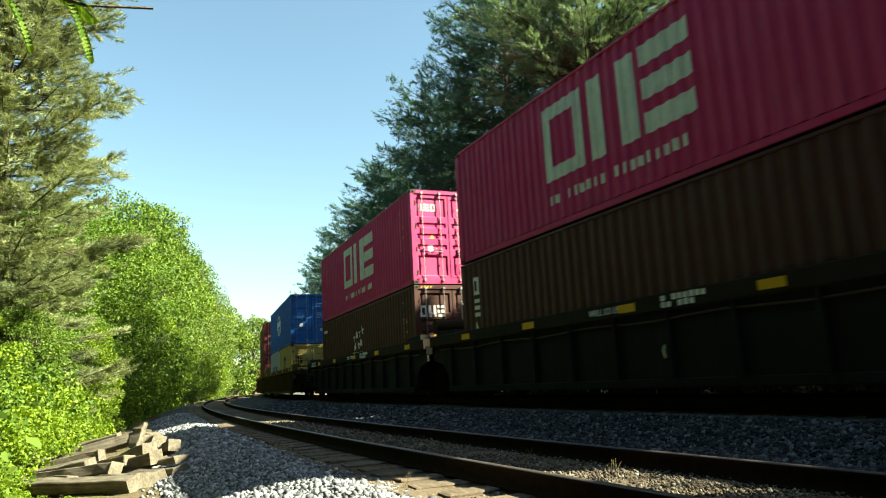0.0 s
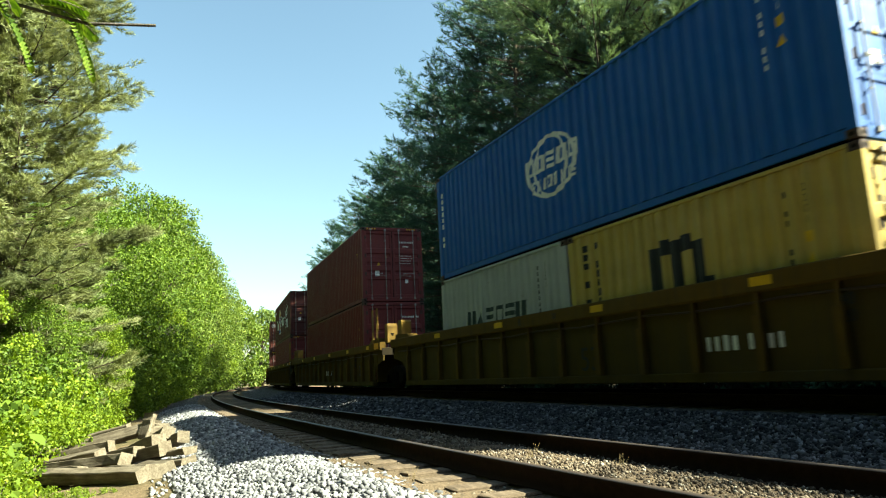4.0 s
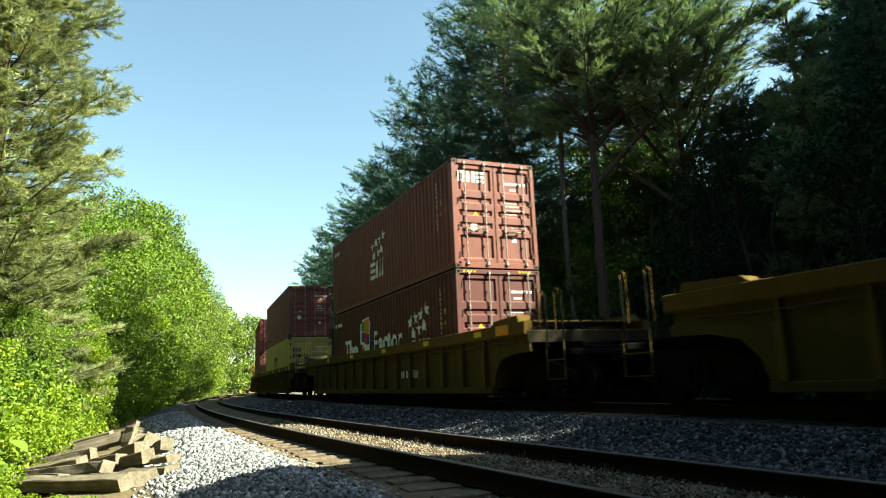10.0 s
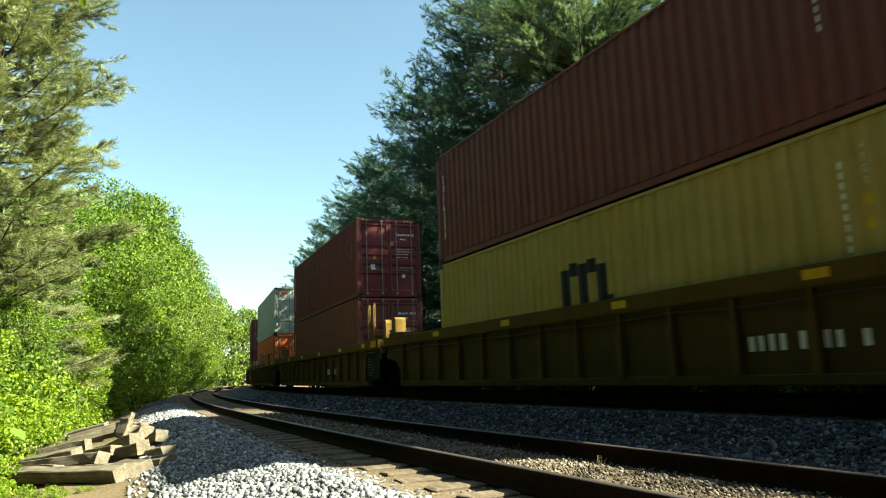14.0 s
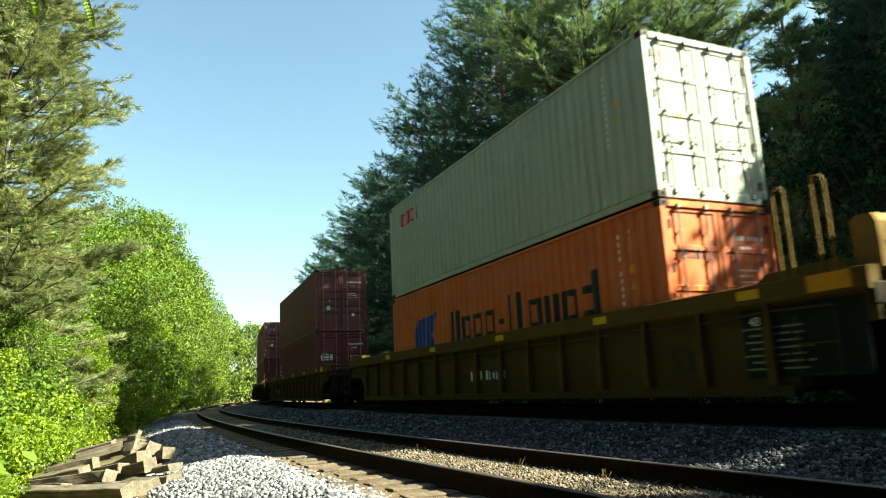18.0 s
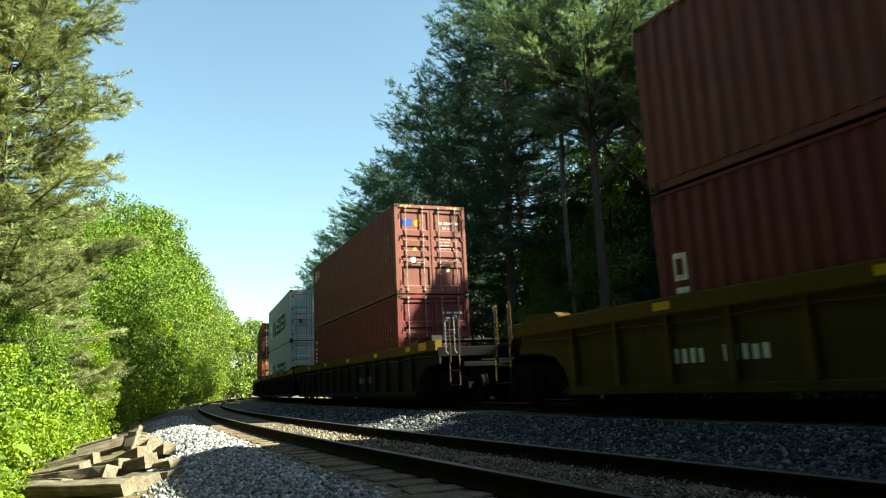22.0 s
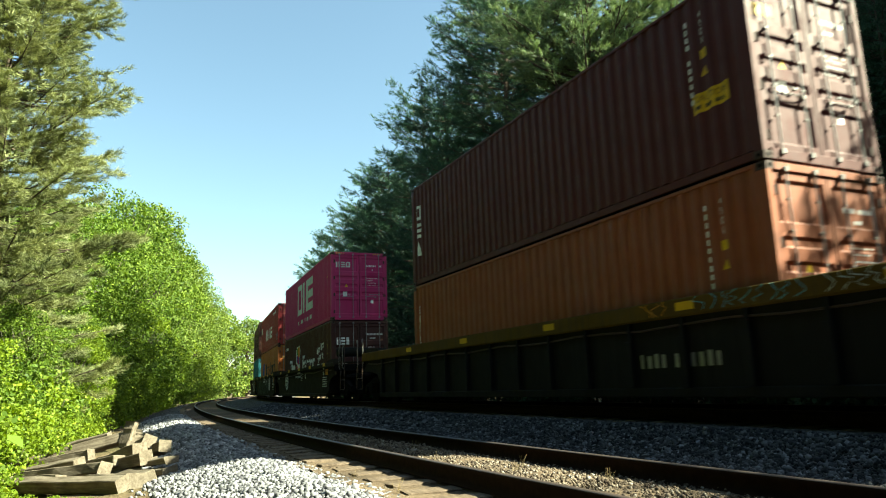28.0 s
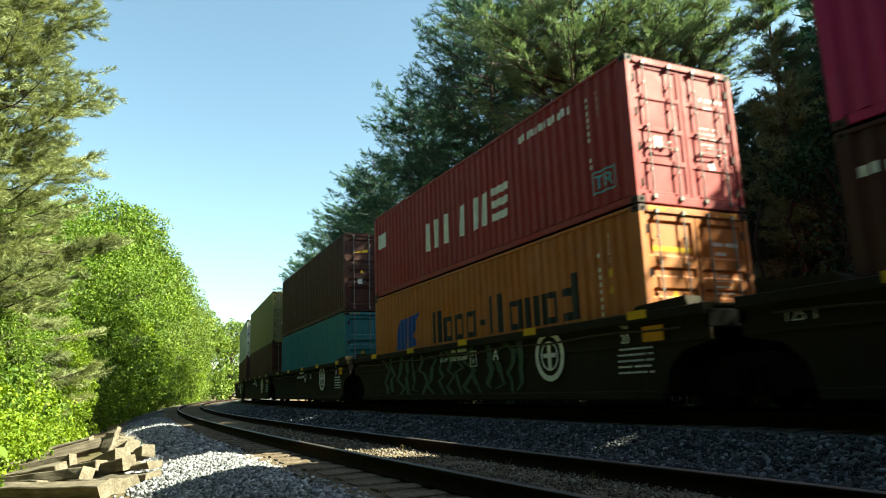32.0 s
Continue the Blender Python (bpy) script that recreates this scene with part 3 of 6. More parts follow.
def hoop(a, b, r, w, n=20, squash=1.0):
    out = []
    for i in range(n):
        p, q = 2 * math.pi * i / n, 2 * math.pi * (i + 1) / n
        out.append([(a + k * math.cos(t), b + squash * k * math.sin(t)) for k, t in ((r, p), (r, q), (r - w, q), (r - w, p))])
    return out


def star(a, b, r, n=6, inner=0.45, turn=0.0):
    out = []
    for i in range(n):
        t = turn + math.pi / 2 + 2 * math.pi * i / n
        h = math.pi / n
        out.append([(a, b), (a + inner * r * math.cos(t - h), b + inner * r * math.sin(t - h)), (a + r * math.cos(t), b + r * math.sin(t)),
                    (a + inner * r * math.cos(t + h), b + inner * r * math.sin(t + h))])
    return out


def door_profile(high, flat):
    """Heights up a door leaf where its pressing bends, and how far it lies back there."""
    z0, z1, out = 0.17, high - 0.13, []
    bands = [(0.02, 0.235), (0.265, 0.485), (0.515, 0.735), (0.765, 0.98)] if flat else [(0.03, 0.27), (0.335, 0.40), (0.465, 0.53), (0.595, 0.66), (0.725, 0.96)]
    d, slope = (0.02, 0.006) if flat else (0.036, 0.016)
    out.append((z0, 0.0))
    for a, b in bands:
        out += [(z0 + a * (z1 - z0), 0.0), (z0 + (a + slope) * (z1 - z0), d), (z0 + (b - slope) * (z1 - z0), d), (z0 + b * (z1 - z0), 0.0)]
    return out + [(z1, 0.0)]


def door_mesh(high, mat, side, flat):
    """One door leaf: pressed steel with ribs across it, or flat panels between ribs."""
    def make():
        sh = Shape()
        x0, x1 = (-WIDE / 2 + 0.10, -0.012) if side < 0 else (0.012, WIDE / 2 - 0.10)
        z0, z1 = 0.17, high - 0.13
        prof = door_profile(high, flat)[:-1]
        prof += [(z1, 0)]
        e = 0.07
        vs = []
        for z, d in prof:
            vs += [(x0, 0.0, z), (x0 + e, 0.0, z), (x0 + e + 0.03, d, z), (x1 - e - 0.03, d, z), (x1 - e, 0.0, z), (x1, 0.0, z)]
        k = 6
        fs = [(i * k + j, i * k + j + 1, (i + 1) * k + j + 1, (i + 1) * k + j) for i in range(len(prof) - 1) for j in range(k - 1)]
        m = len(vs)
        vs += [(x0, 0.05, z0), (x1, 0.05, z0), (x1, 0.05, z1), (x0, 0.05, z1)]
        last = (len(prof) - 1) * k
        fs += [(m, m + 3, m + 2, m + 1), (0, m, m + 1, k - 1, *range(k - 2, 0, -1)), (last, *range(last + 1, last + k), m + 2, m + 3)]
        fs += [tuple([m] + [i * k for i in range(len(prof))] + [m + 3]), tuple([m + 1] + [i * k + k - 1 for i in range(len(prof))] + [m + 2])]
        sh.faces(vs, fs)
        return sh.mesh("door", mat)
    return kept(("door", high, mat.name, side, flat), make)


def bar_mesh(high, mat):
    def make():
        sh = Shape()
        z0, z1 = 0.10, high - 0.08
        sh.tube((0, -0.035, z0), (0, -0.035, z1), 0.016, n=8)
        for z in (z0 + 0.02, z1 - 0.02):
            sh.box(-0.035, 0.035, -0.07, 0.0, z - 0.04, z + 0.04, 0.008)
        for w in (0.2, 0.36, 0.52, 0.68, 0.84):
            z = z0 + w * (z1 - z0)
            sh.box(-0.024, 0.024, -0.052, 0.0, z - 0.014, z + 0.014, 0.004)
        return sh.mesh("locking_bar", mat)
    return kept(("bar", high, mat.name), make)


def handle_mesh():
    return kept("handle", lambda: Shape().pipe([(0, -0.05, 0), (0.1, -0.065, 0.01), (0.42, -0.06, 0.0)], 0.010).box(
        0.37, 0.44, -0.075, -0.03, -0.02, 0.02, 0.005).box(-0.022, 0.022, -0.06, 0, -0.03, 0.03, 0.005).mesh("handle", STEEL))


def container(label, mat, long=LONG40, high=HIGH, flat=False, group="shipping containers on the train", seed=0):
    """A box container standing on z = 0, its doors towards -y."""
    ob = thing("shipping_container", label, "container", group)
    hx, hy = WIDE / 2, long / 2
    def solid(name, key, build):
        part(name, kept((name, key, long, high, mat.name), lambda: build(Shape()).mesh(name, mat)), mat, ob)
    for side in (-1, 1):
        part("side_panel", side_mesh(long, high, mat, side), mat, ob)
        solid("top_rail", side, lambda sh: sh.box(side * hx, side * (hx - 0.06), -hy + 0.17, hy - 0.17, high - 0.06, high, 0.01))
        solid("bottom_rail", side, lambda sh: sh.box(side * (hx - 0.028), side * (hx - 0.07), -hy + 0.17, hy - 0.17, 0.03, 0.155, 0.01))
        for end in (-1, 1):
            solid("corner_post", (side, end), lambda sh: sh.prism(
                [(side * hx, end * hy), (side * (hx - 0.10), end * hy), (side * (hx - 0.10), end * (hy - 0.05)), (side * (hx - 0.04), end * (hy - 0.16)),
                 (side * hx, end * (hy - 0.16))], 0.118, high - 0.118, "z"))
            for z in (0.0, high - 0.118):
                c = part("corner_casting", casting_mesh(), CAST, ob)
                c.location = (side * (hx - 0.080), end * (hy - 0.087), z)
    for end in (-1, 1):
        solid("header", end, lambda sh: sh.box(-hx + 0.165, hx - 0.165, end * hy, end * (hy - 0.10), high - 0.12, high - 0.002, 0.01))
        solid("sill", end, lambda sh: sh.box(-hx + 0.165, hx - 0.165, end * hy, end * (hy - 0.10), 0.005, 0.16, 0.01))
    def wall(sh):
        cuts = ridge_breaks(-hx + 0.10, hx - 0.10)
        pts = [(x, hy - 0.008 - d) for x, d in cuts] + [(hx - 0.10, hy - 0.08), (-hx + 0.10, hy - 0.08)]
        return sh.prism(pts, 0.16, high - 0.12, "z")
    solid("end_wall", 0, wall)
    solid("roof", 0, lambda sh: sh.box(-hx + 0.06, hx - 0.06, -hy + 0.10, hy - 0.10, high - 0.05, high - 0.012, 0.005))
    part("floor", kept(("floor", long), lambda: Shape().box(-hx + 0.05, hx - 0.05, -hy + 0.10, hy - 0.10, 0.06, 0.15).mesh("floor", BLACK)), BLACK, ob)
    for side in (-1, 1):
        door = part("door", door_mesh(high, mat, side, flat), mat, ob)
        door.location = (0, -hy + 0.03, 0)
        for x in (0.28, 0.86):
            b = part("locking_bar", bar_mesh(high, STEEL), mat, door)
            b.location = (side * x, -0.0, 0)
        for x, z in ((0.28, 0.98), (0.86, 1.08)):
            h = part("handle", handle_mesh(), BLACK, door)
            h.location = (side * x if side > 0 else side * x, 0, z)
            if side < 0 and x > 0.5 or side > 0 and x > 0.5:
                h.scale = (-1, 1, 1) if side > 0 else (1, 1, 1)
            elif side < 0:
                h.scale = (-1, 1, 1)
        for k in range(4):
            z = 0.35 + k * (high - 0.75) / 3
            hg = part("hinge", kept("hinge", lambda: Shape().box(-0.05, 0.05, -0.02, 0.02, -0.07, 0.07, 0.006).tube((0.05, -0.02, -0.07), (0.05, -0.02, 0.07), 0.014).mesh("hinge", CAST)), CAST, door)
            hg.location = (side * (hx - 0.11), 0, z)
    part("door_gasket", kept(("gasket", high), lambda: Shape().box(-0.011, 0.011, -0.004, 0.03, 0.17, high - 0.13).mesh("door_gasket", BLACK)), BLACK, ob).location = (0, -hy + 0.03, 0)
    return {"ob": ob, "long": long, "high": high, "flat": flat}


def letters(words, bold=0.0):
    cu = bpy.data.curves.new("letters", "FONT")
    cu.body, cu.size, cu.offset, cu.align_x = words, 1.0, bold, "CENTER" if "\n" in words else "LEFT"
    tmp = new("letters", cu)
    bpy.context.view_layer.update()
    me = bpy.data.meshes.new_from_object(tmp.evaluated_get(bpy.context.evaluated_depsgraph_get()))
    bpy.data.objects.remove(tmp)
    return me


def side_text(box, words, a0, a1, b0, b1, mat, bold=0.0, name="side_text"):
    """Painted words that follow the corrugation, filling a field of the side."""
    long = box["long"]
    me = letters(words, bold)
    bm = bmesh.new()
    bm.from_mesh(me)
    xs, ys = [v.co.x for v in bm.verts], [v.co.y for v in bm.verts]
    for v in bm.verts:
        v.co = (0, long / 2 - (a0 + (v.co.x - min(xs)) / (max(xs) - min(xs)) * (a1 - a0)), b0 + (v.co.y - min(ys)) / (max(ys) - min(ys)) * (b1 - b0))
    cuts = ridge_breaks(-long / 2 + 0.16, long / 2 - 0.16)
    for y, d in cuts:
        if long / 2 - a1 < y < long / 2 - a0:
            bmesh.ops.bisect_plane(bm, geom=bm.verts[:] + bm.edges[:] + bm.faces[:], plane_co=(0, y, 0), plane_no=(0, 1, 0))
    cy, cd = [c[0] for c in cuts], [c[1] for c in cuts]
    for v in bm.verts:
        v.co.x = -(WIDE / 2 - OUT - float(np.interp(v.co.y, cy, cd))) - 0.0035
    bm.to_mesh(me)
    bm.free()
    me.materials.clear()
    me.materials.append(mat)
    tagged(part(name, me, mat, box["ob"]), kind="stuff")


def usual_marks(box, mat=None, seed=1, amber=True, stripes=True):
    """What nearly every container carries: its number set downwards near the door end, a warning triangle, data on the doors, striped header."""
    mat = mat or WHITE
    long, high = box["long"], box["high"]
    rnd = random.Random(seed)
    e = long - 0.75
    side_marks(box, mat, bars(e - 0.42, high - 0.35, 0.05, 0.085, 11, 0.5, True, seed))
    side_text(box, "4\n5\nG\n1" if long > 10 else "2\n2\nG\n1", e - 0.13, e - 0.07, high - 0.82, high - 0.3, mat)
    if amber:
        side_marks(box, SIGN_YELLOW, [tri(e - 0.1, high - 1.28, 0.085), rect(e - 0.16, e - 0.02, high - 1.06, high - 0.92)], "warning_sign", "yellow warning sign")
    end_marks(box, mat, bars(0.32, high - 0.60, 0.045, 0.075, 11, 0.4, False, seed + 1) + bars(0.45, high - 0.76, 0.045, 0.06, 4, 0.4, False, seed + 2)
              + [q for i in range(4) for q in bars(0.34, high - 1.12 - 0.10 * i, 0.026, 0.028, rnd.randrange(9, 15), 0.45, False, seed + i)]
              + [rect(-0.70, -0.53, 1.0, 1.2), rect(0.50, 0.62, 0.72, 0.86)])
    if amber:
        end_marks(box, SIGN_YELLOW, [tri(-0.55, 1.45, 0.075)], "warning_sign", "yellow warning sign")
    if stripes and seed % 2:
        polys = []
        for x0, sg in ((-1.02, 1), (0.62, -1)):
            for i in range(4):
                x = x0 + 0.1 * i
                polys.append([(x, high - 0.085), (x + 0.04, high - 0.085), (x + 0.04 + 0.03 * sg, high - 0.025), (x + 0.03 * sg, high - 0.025)])
        end_marks(box, SIGN_YELLOW, polys, "height_stripes", "yellow and black height stripes", -long / 2)


# ---------------------------------------------------------------- emblems, as plain shapes
def plain_shape(code, x0, x1, b0, b1):
    """One plain figure in a field: o a frame, i a bar, h two bars, e three bars one over another, t a wedge, b a block."""
    w, h = x1 - x0, b1 - b0
    k = 0.28 * w
    if code == "o":
        return [rect(x0, x0 + k, b0, b1), rect(x1 - k, x1, b0, b1), rect(x0 + k, x1 - k, b0, b0 + 0.2 * h), rect(x0 + k, x1 - k, b1 - 0.2 * h, b1)]
    if code == "i":
        return [rect(x0 + 0.33 * w, x1 - 0.33 * w, b0, b1)]
    if code == "h":
        return [rect(x0, x0 + 0.34 * w, b0, b1), rect(x1 - 0.34 * w, x1, b0, b1)]
    if code == "e":
        return [rect(x0, x1, b0 + f * h, b0 + f * h + 0.22 * h) for f in (0.0, 0.39, 0.78)]
    if code == "t":
        return [[(x0, b0), (x1, b0), (x0 + 0.5 * w, b1)]]
    return [rect(x0 + 0.12 * w, x1 - 0.12 * w, b0, b1)]


def blocks(a0, a1, b0, b1, n, seed=1, slant=0.0, gap=0.18, row=""):
    """n plain figures side by side."""
    rnd, out = random.Random(seed), []
    w = (a1 - a0) / n
    for i in range(n):
        code = row[i] if row else rnd.choice("oheb")
        x0 = a0 + i * w
        out += [[(a + slant * (b - b0), b) for a, b in q] for q in plain_shape(code, x0, x0 + w * (1 - gap), b0, b1)]
    return out


def magenta_emblem(box, mat=None):
    mat = mat or LETTER_GREY
    z0, z1 = 0.98, 2.52
    k = 0.27
    q = [rect(4.05, 4.05 + k, z0, z1), rect(5.15, 5.42, z0, z1), rect(4.05 + k, 5.15, z0, z0 + k), rect(4.05 + k, 5.15, z1 - k, z1)]
    q += [rect(5.6, 6.05, z0, z1), rect(6.5, 6.97, z0, z1)]
    q += [rect(7.15, 8.32, b, b + 0.36) for b in (z0, z0 + 0.59, z1 - 0.36)]
    q = [[(4.05 + 0.96 * (a - 4.05), b) for a, b in p] for p in q]
    side_marks(box, mat, q, "emblem", "large pale blocky emblem")
    side_marks(box, mat, bars(4.1, 0.50, 0.12, 0.2, 19, 0.7, False, 3), "small_lettering")


def factor_emblem(box, stars=True, low=0.0, wide=0.0):
    """White blocks, a patchwork figure in bright colours, and six stars over a block row."""
    side_text(box, "The", 1.6, 3.3, 1.0 - low, 1.76 - low, WHITE, 0.016)
    side_text(box, "Factor", 5.25 + 0.7 * wide, 8.1 + 1.1 * wide, 1.05 - low, 1.86 - low, WHITE, 0.016)
    side_marks(box, WHITE, bars(0.2, 2.38 - low, 0.12, 0.14, 7, 0.3, False, 6))
    def lowered(*figures):
        return [[(a, b - low) for a, b in q] for q in figures]
    cols = [(GREEN_MARK, lowered([(3.80, 1.95), (4.22, 1.98), (4.22, 2.34), (4.05, 2.30), (3.80, 2.18)], [(4.1, 0.98), (4.45, 1.0), (4.40, 1.12), (4.15, 1.12)])),
            (AMBER, lowered([(4.24, 1.90), (4.78, 1.84), (4.80, 2.18), (4.66, 2.36), (4.24, 2.34)])),
            (INK_BLUE, lowered([(3.72, 0.70), (4.86, 0.72), (4.82, 0.92), (3.76, 0.96)], [(4.46, 1.45), (4.72, 1.5), (4.77, 1.82), (4.50, 1.86)], [(3.80, 1.60), (4.10, 1.58), (4.12, 1.93), (3.80, 1.92)])),
            (RED_MARK, lowered([(3.78, 0.98), (4.08, 0.98), (4.22, 1.42), (4.02, 1.40)], [(4.12, 1.56), (4.42, 1.46), (4.46, 1.86), (4.16, 1.92)], [(4.48, 0.98), (4.8, 0.95), (4.62, 1.10), (4.46, 1.12)]))]
    side_marks(box, WHITE, lowered([(3.72, 1.52), (4.80, 1.42), (4.88, 2.20), (4.72, 2.42), (4.02, 2.38), (3.72, 2.22)], [(3.74, 1.05), (4.62, 1.05), (4.80, 1.44), (4.05, 1.52)],
                                   [(3.62, 0.62), (4.95, 0.64), (4.92, 0.98), (4.72, 1.05), (3.70, 1.05)]), "emblem_ground", "white outline of a bright patchwork figure")
    for mat, q in cols:
        side_marks2(box, mat, q, "emblem_patch")
    if stars:
        q = []
        for i, (a, b) in enumerate(((8.8, 1.85), (9.2, 1.95), (9.65, 2.0), (10.05, 2.1), (9.0, 1.5), (9.45, 1.6), (9.85, 1.65))):
            q += star(a + wide, b - low, 0.2, 5, 0.45)
        side_marks(box, WHITE, q + blocks(8.75 + wide, 10.2 + wide, 0.72 - low, 1.30 - low, 3, 14, 0.12, 0.12, "eih"), "emblem", "white stars over a block row")


def side_marks2(box, mat, polys, name):
    """A second coat over a first one."""
    long = box["long"]
    cuts = [(a, d - 0.004) for a, d in ridge_breaks(-long / 2 + 0.16, long / 2 - 0.16)]
    sh = Shape()
    for poly in polys:
        for piece in strips([(long / 2 - a, b) for a, b in poly], cuts):
            n = len(piece)
            front = [(-(WIDE / 2 - OUT - d) - 0.0035, u, v) for u, v, d in piece]
            back = [(-(WIDE / 2 - OUT - d) + 0.002, u, v) for u, v, d in piece]
            sh.faces(front + back, [tuple(range(n)), tuple(range(n, 2 * n))[::-1]] + [(i, (i + 1) % n, n + (i + 1) % n, n + i) for i in range(n)])
    tagged(part(name, sh, mat, box["ob"]), kind="stuff")


def star_row_emblem(box):
    q = []
    for i, (a, b) in enumerate(((5.3, 1.85), (5.7, 1.92), (6.1, 1.98), (6.45, 2.05), (5.45, 1.5), (5.9, 1.55), (6.25, 1.6))):
        q += star(a, b, 0.17, 5, 0.45)
    side_marks(box, WHITE, q + blocks(5.05, 6.45, 0.72, 1.30, 3, 14, 0.12, 0.12, "eih"), "emblem", "white stars over a block row")
    side_marks(box, WHITE, bars(0.2, 2.4, 0.1, 0.13, 6, 0.3, False, 6))


def globe_emblem(box):
    side_marks(box, WHITE, hoop(5.7, 1.6, 0.92, 0.09, 24, 0.72) + hoop(5.7, 1.6, 0.62, 0.06, 20, 1.05), "emblem", "white globe of rings")
    side_marks2(box, WHITE, blocks(4.75, 6.75, 1.55, 1.9, 5, 3, 0.1, 0.2, "ooeoo") + blocks(4.95, 6.6, 1.15, 1.4, 8, 8, 0.1, 0.25, "ehiooihe"), "emblem")
    side_marks(box, WHITE, bars(0.2, 2.4, 0.12, 0.13, 9, 0.35, True, 12))


def dark_m_emblem(box, a=8.3, w=1.5, z=0.98):
    side_marks(box, INK, [rect(a + 0.10 * w, a + 0.28 * w, z, z + 0.75), rect(a + 0.42 * w, a + 0.58 * w, z, z + 0.8), rect(a + 0.74 * w, a + 0.9 * w, z, z + 0.72),
                          rect(a + 0.28 * w, a + 0.42 * w, z + 0.6, z + 0.85), rect(a + 0.58 * w, a + 0.74 * w, z + 0.6, z + 0.85), rect(a + 0.86 * w, a + w, z, z + 0.15)],
               "emblem", "black arched emblem")


def star_square_emblem(box, low=0.0):
    side_marks(box, SKY_BLUE, [rect(0.85, 2.3, 0.70 - low, 2.35 - low)], "emblem_ground", "light blue square")
    side_marks2(box, WHITE, star(1.58, 1.5 - low, 0.72, 7, 0.36), "emblem")
    side_marks(box, INK, blocks(2.95, 10.0, 0.85 - low, 1.85 - low, 6, 5, 0.16, 0.16, "hteoeh"), "emblem", "dark block row")


def flag_word_emblem(box, low=0.0):
    z = 1.07 - low
    side_marks(box, INK_BLUE, [[(1.6, z + 0.12), (2.4, z + 0.12), (2.5, z + 1.0), (1.9, z + 0.95)], [(2.5, z + 0.12), (3.15, z + 0.2), (2.9, z + 0.45), (3.3, z + 1.05), (2.65, z + 1.0)]],
               "emblem", "blue swallow-tail flag")
    side_marks(box, INK, [[(a, b) for a, b in q] for q in blocks(4.85, 6.65, z + 0.15, z + 0.75, 3, 2, 0, 0.2, "ooo") + plain_shape("h", 4.15, 4.7, z + 0.15, z + 0.95)] + [rect(6.75, 7.0, z + 0.38, z + 0.5)]
               + [rect(7.15, 7.32, z + 0.15, z + 0.98)] + [rect(7.55, 7.72, z + 0.15, z + 0.98)] + blocks(8.0, 9.9, z + 0.15, z + 0.75, 3, 3, 0, 0.2, "oho")
               + [rect(10.2, 10.42, z + 0.15, z + 1.0), rect(9.9, 10.2, z + 0.15, z + 0.3), rect(9.9, 10.2, z + 0.6, z + 0.75)], "emblem", "black block row")


def pale_word(box, a0, a1, b0, b1, n, mat, seed=3, row=""):
    side_marks(box, mat, blocks(a0, a1, b0, b1, n, seed, 0.06, 0.2, row), "emblem", "plain block row")


def upright_word(box, mat=None, a=0.3, z=2.3, n=3, size=0.42):
    high = size if n < 5 else 0.20
    row, q = ("oet" if n < 5 else "ehiteoh"), []
    for i in range(n):
        top = z - i * high * 1.25
        q += plain_shape(row[i], a, a + 0.62 * high, top - high, top)
    side_marks(box, mat or WHITE, q, "emblem", "white upright row of plain figures")


# ---------------------------------------------------------------- well cars
def stencil(parent, words, size, y, z, x=-1.55, mat=None, name="stencil"):
    """Words on the side towards the near track; y and z of their first foot."""
    cu = bpy.data.curves.new(name, "FONT")
    cu.body, cu.size, cu.extrude = words, size, 0.002
    tmp = new("stencil", cu)
    bpy.context.view_layer.update()
    me = bpy.data.meshes.new_from_object(tmp.evaluated_get(bpy.context.evaluated_depsgraph_get()))
    bpy.data.objects.remove(tmp)
    me.materials.clear()
    me.materials.append(mat or WHITE)
    ob = tagged(new(name, me), kind="stuff")
    ob.parent = parent
    ob.matrix_basis = Matrix(((0, 0, -1, x), (-1, 0, 0, y), (0, 1, 0, z), (0, 0, 0, 1)))
    return ob


def plate(parent, mat, polys, x, name, label="", thick=0.004):
    """Flat marks on a car's side: (y, z) outlines."""
    sh = Shape()
    for q in polys:
        sh.prism(q, x - thick, x + 0.003, "x")
    return tagged(part(name, sh, mat, parent, label), kind="stuff" if len(polys) > 1 else "")


def wheel_shape():
    sh = Shape()
    for x in (-0.7525, 0.7525):
        k = 1 if x > 0 else -1
        sh.tube((x - 0.06, 0, 0), (x + 0.06, 0, 0), 0.42, 0.42, 24)
        sh.tube((x - k * 0.085, 0, 0), (x - k * 0.055, 0, 0), 0.45, 0.45, 24)
        sh.tube((x + k * 0.05, 0, 0), (x + k * 0.09, 0, 0), 0.16, 0.14, 16)
    sh.tube((-1.05, 0, 0), (1.05, 0, 0), 0.08, 0.08, 10)
    return sh


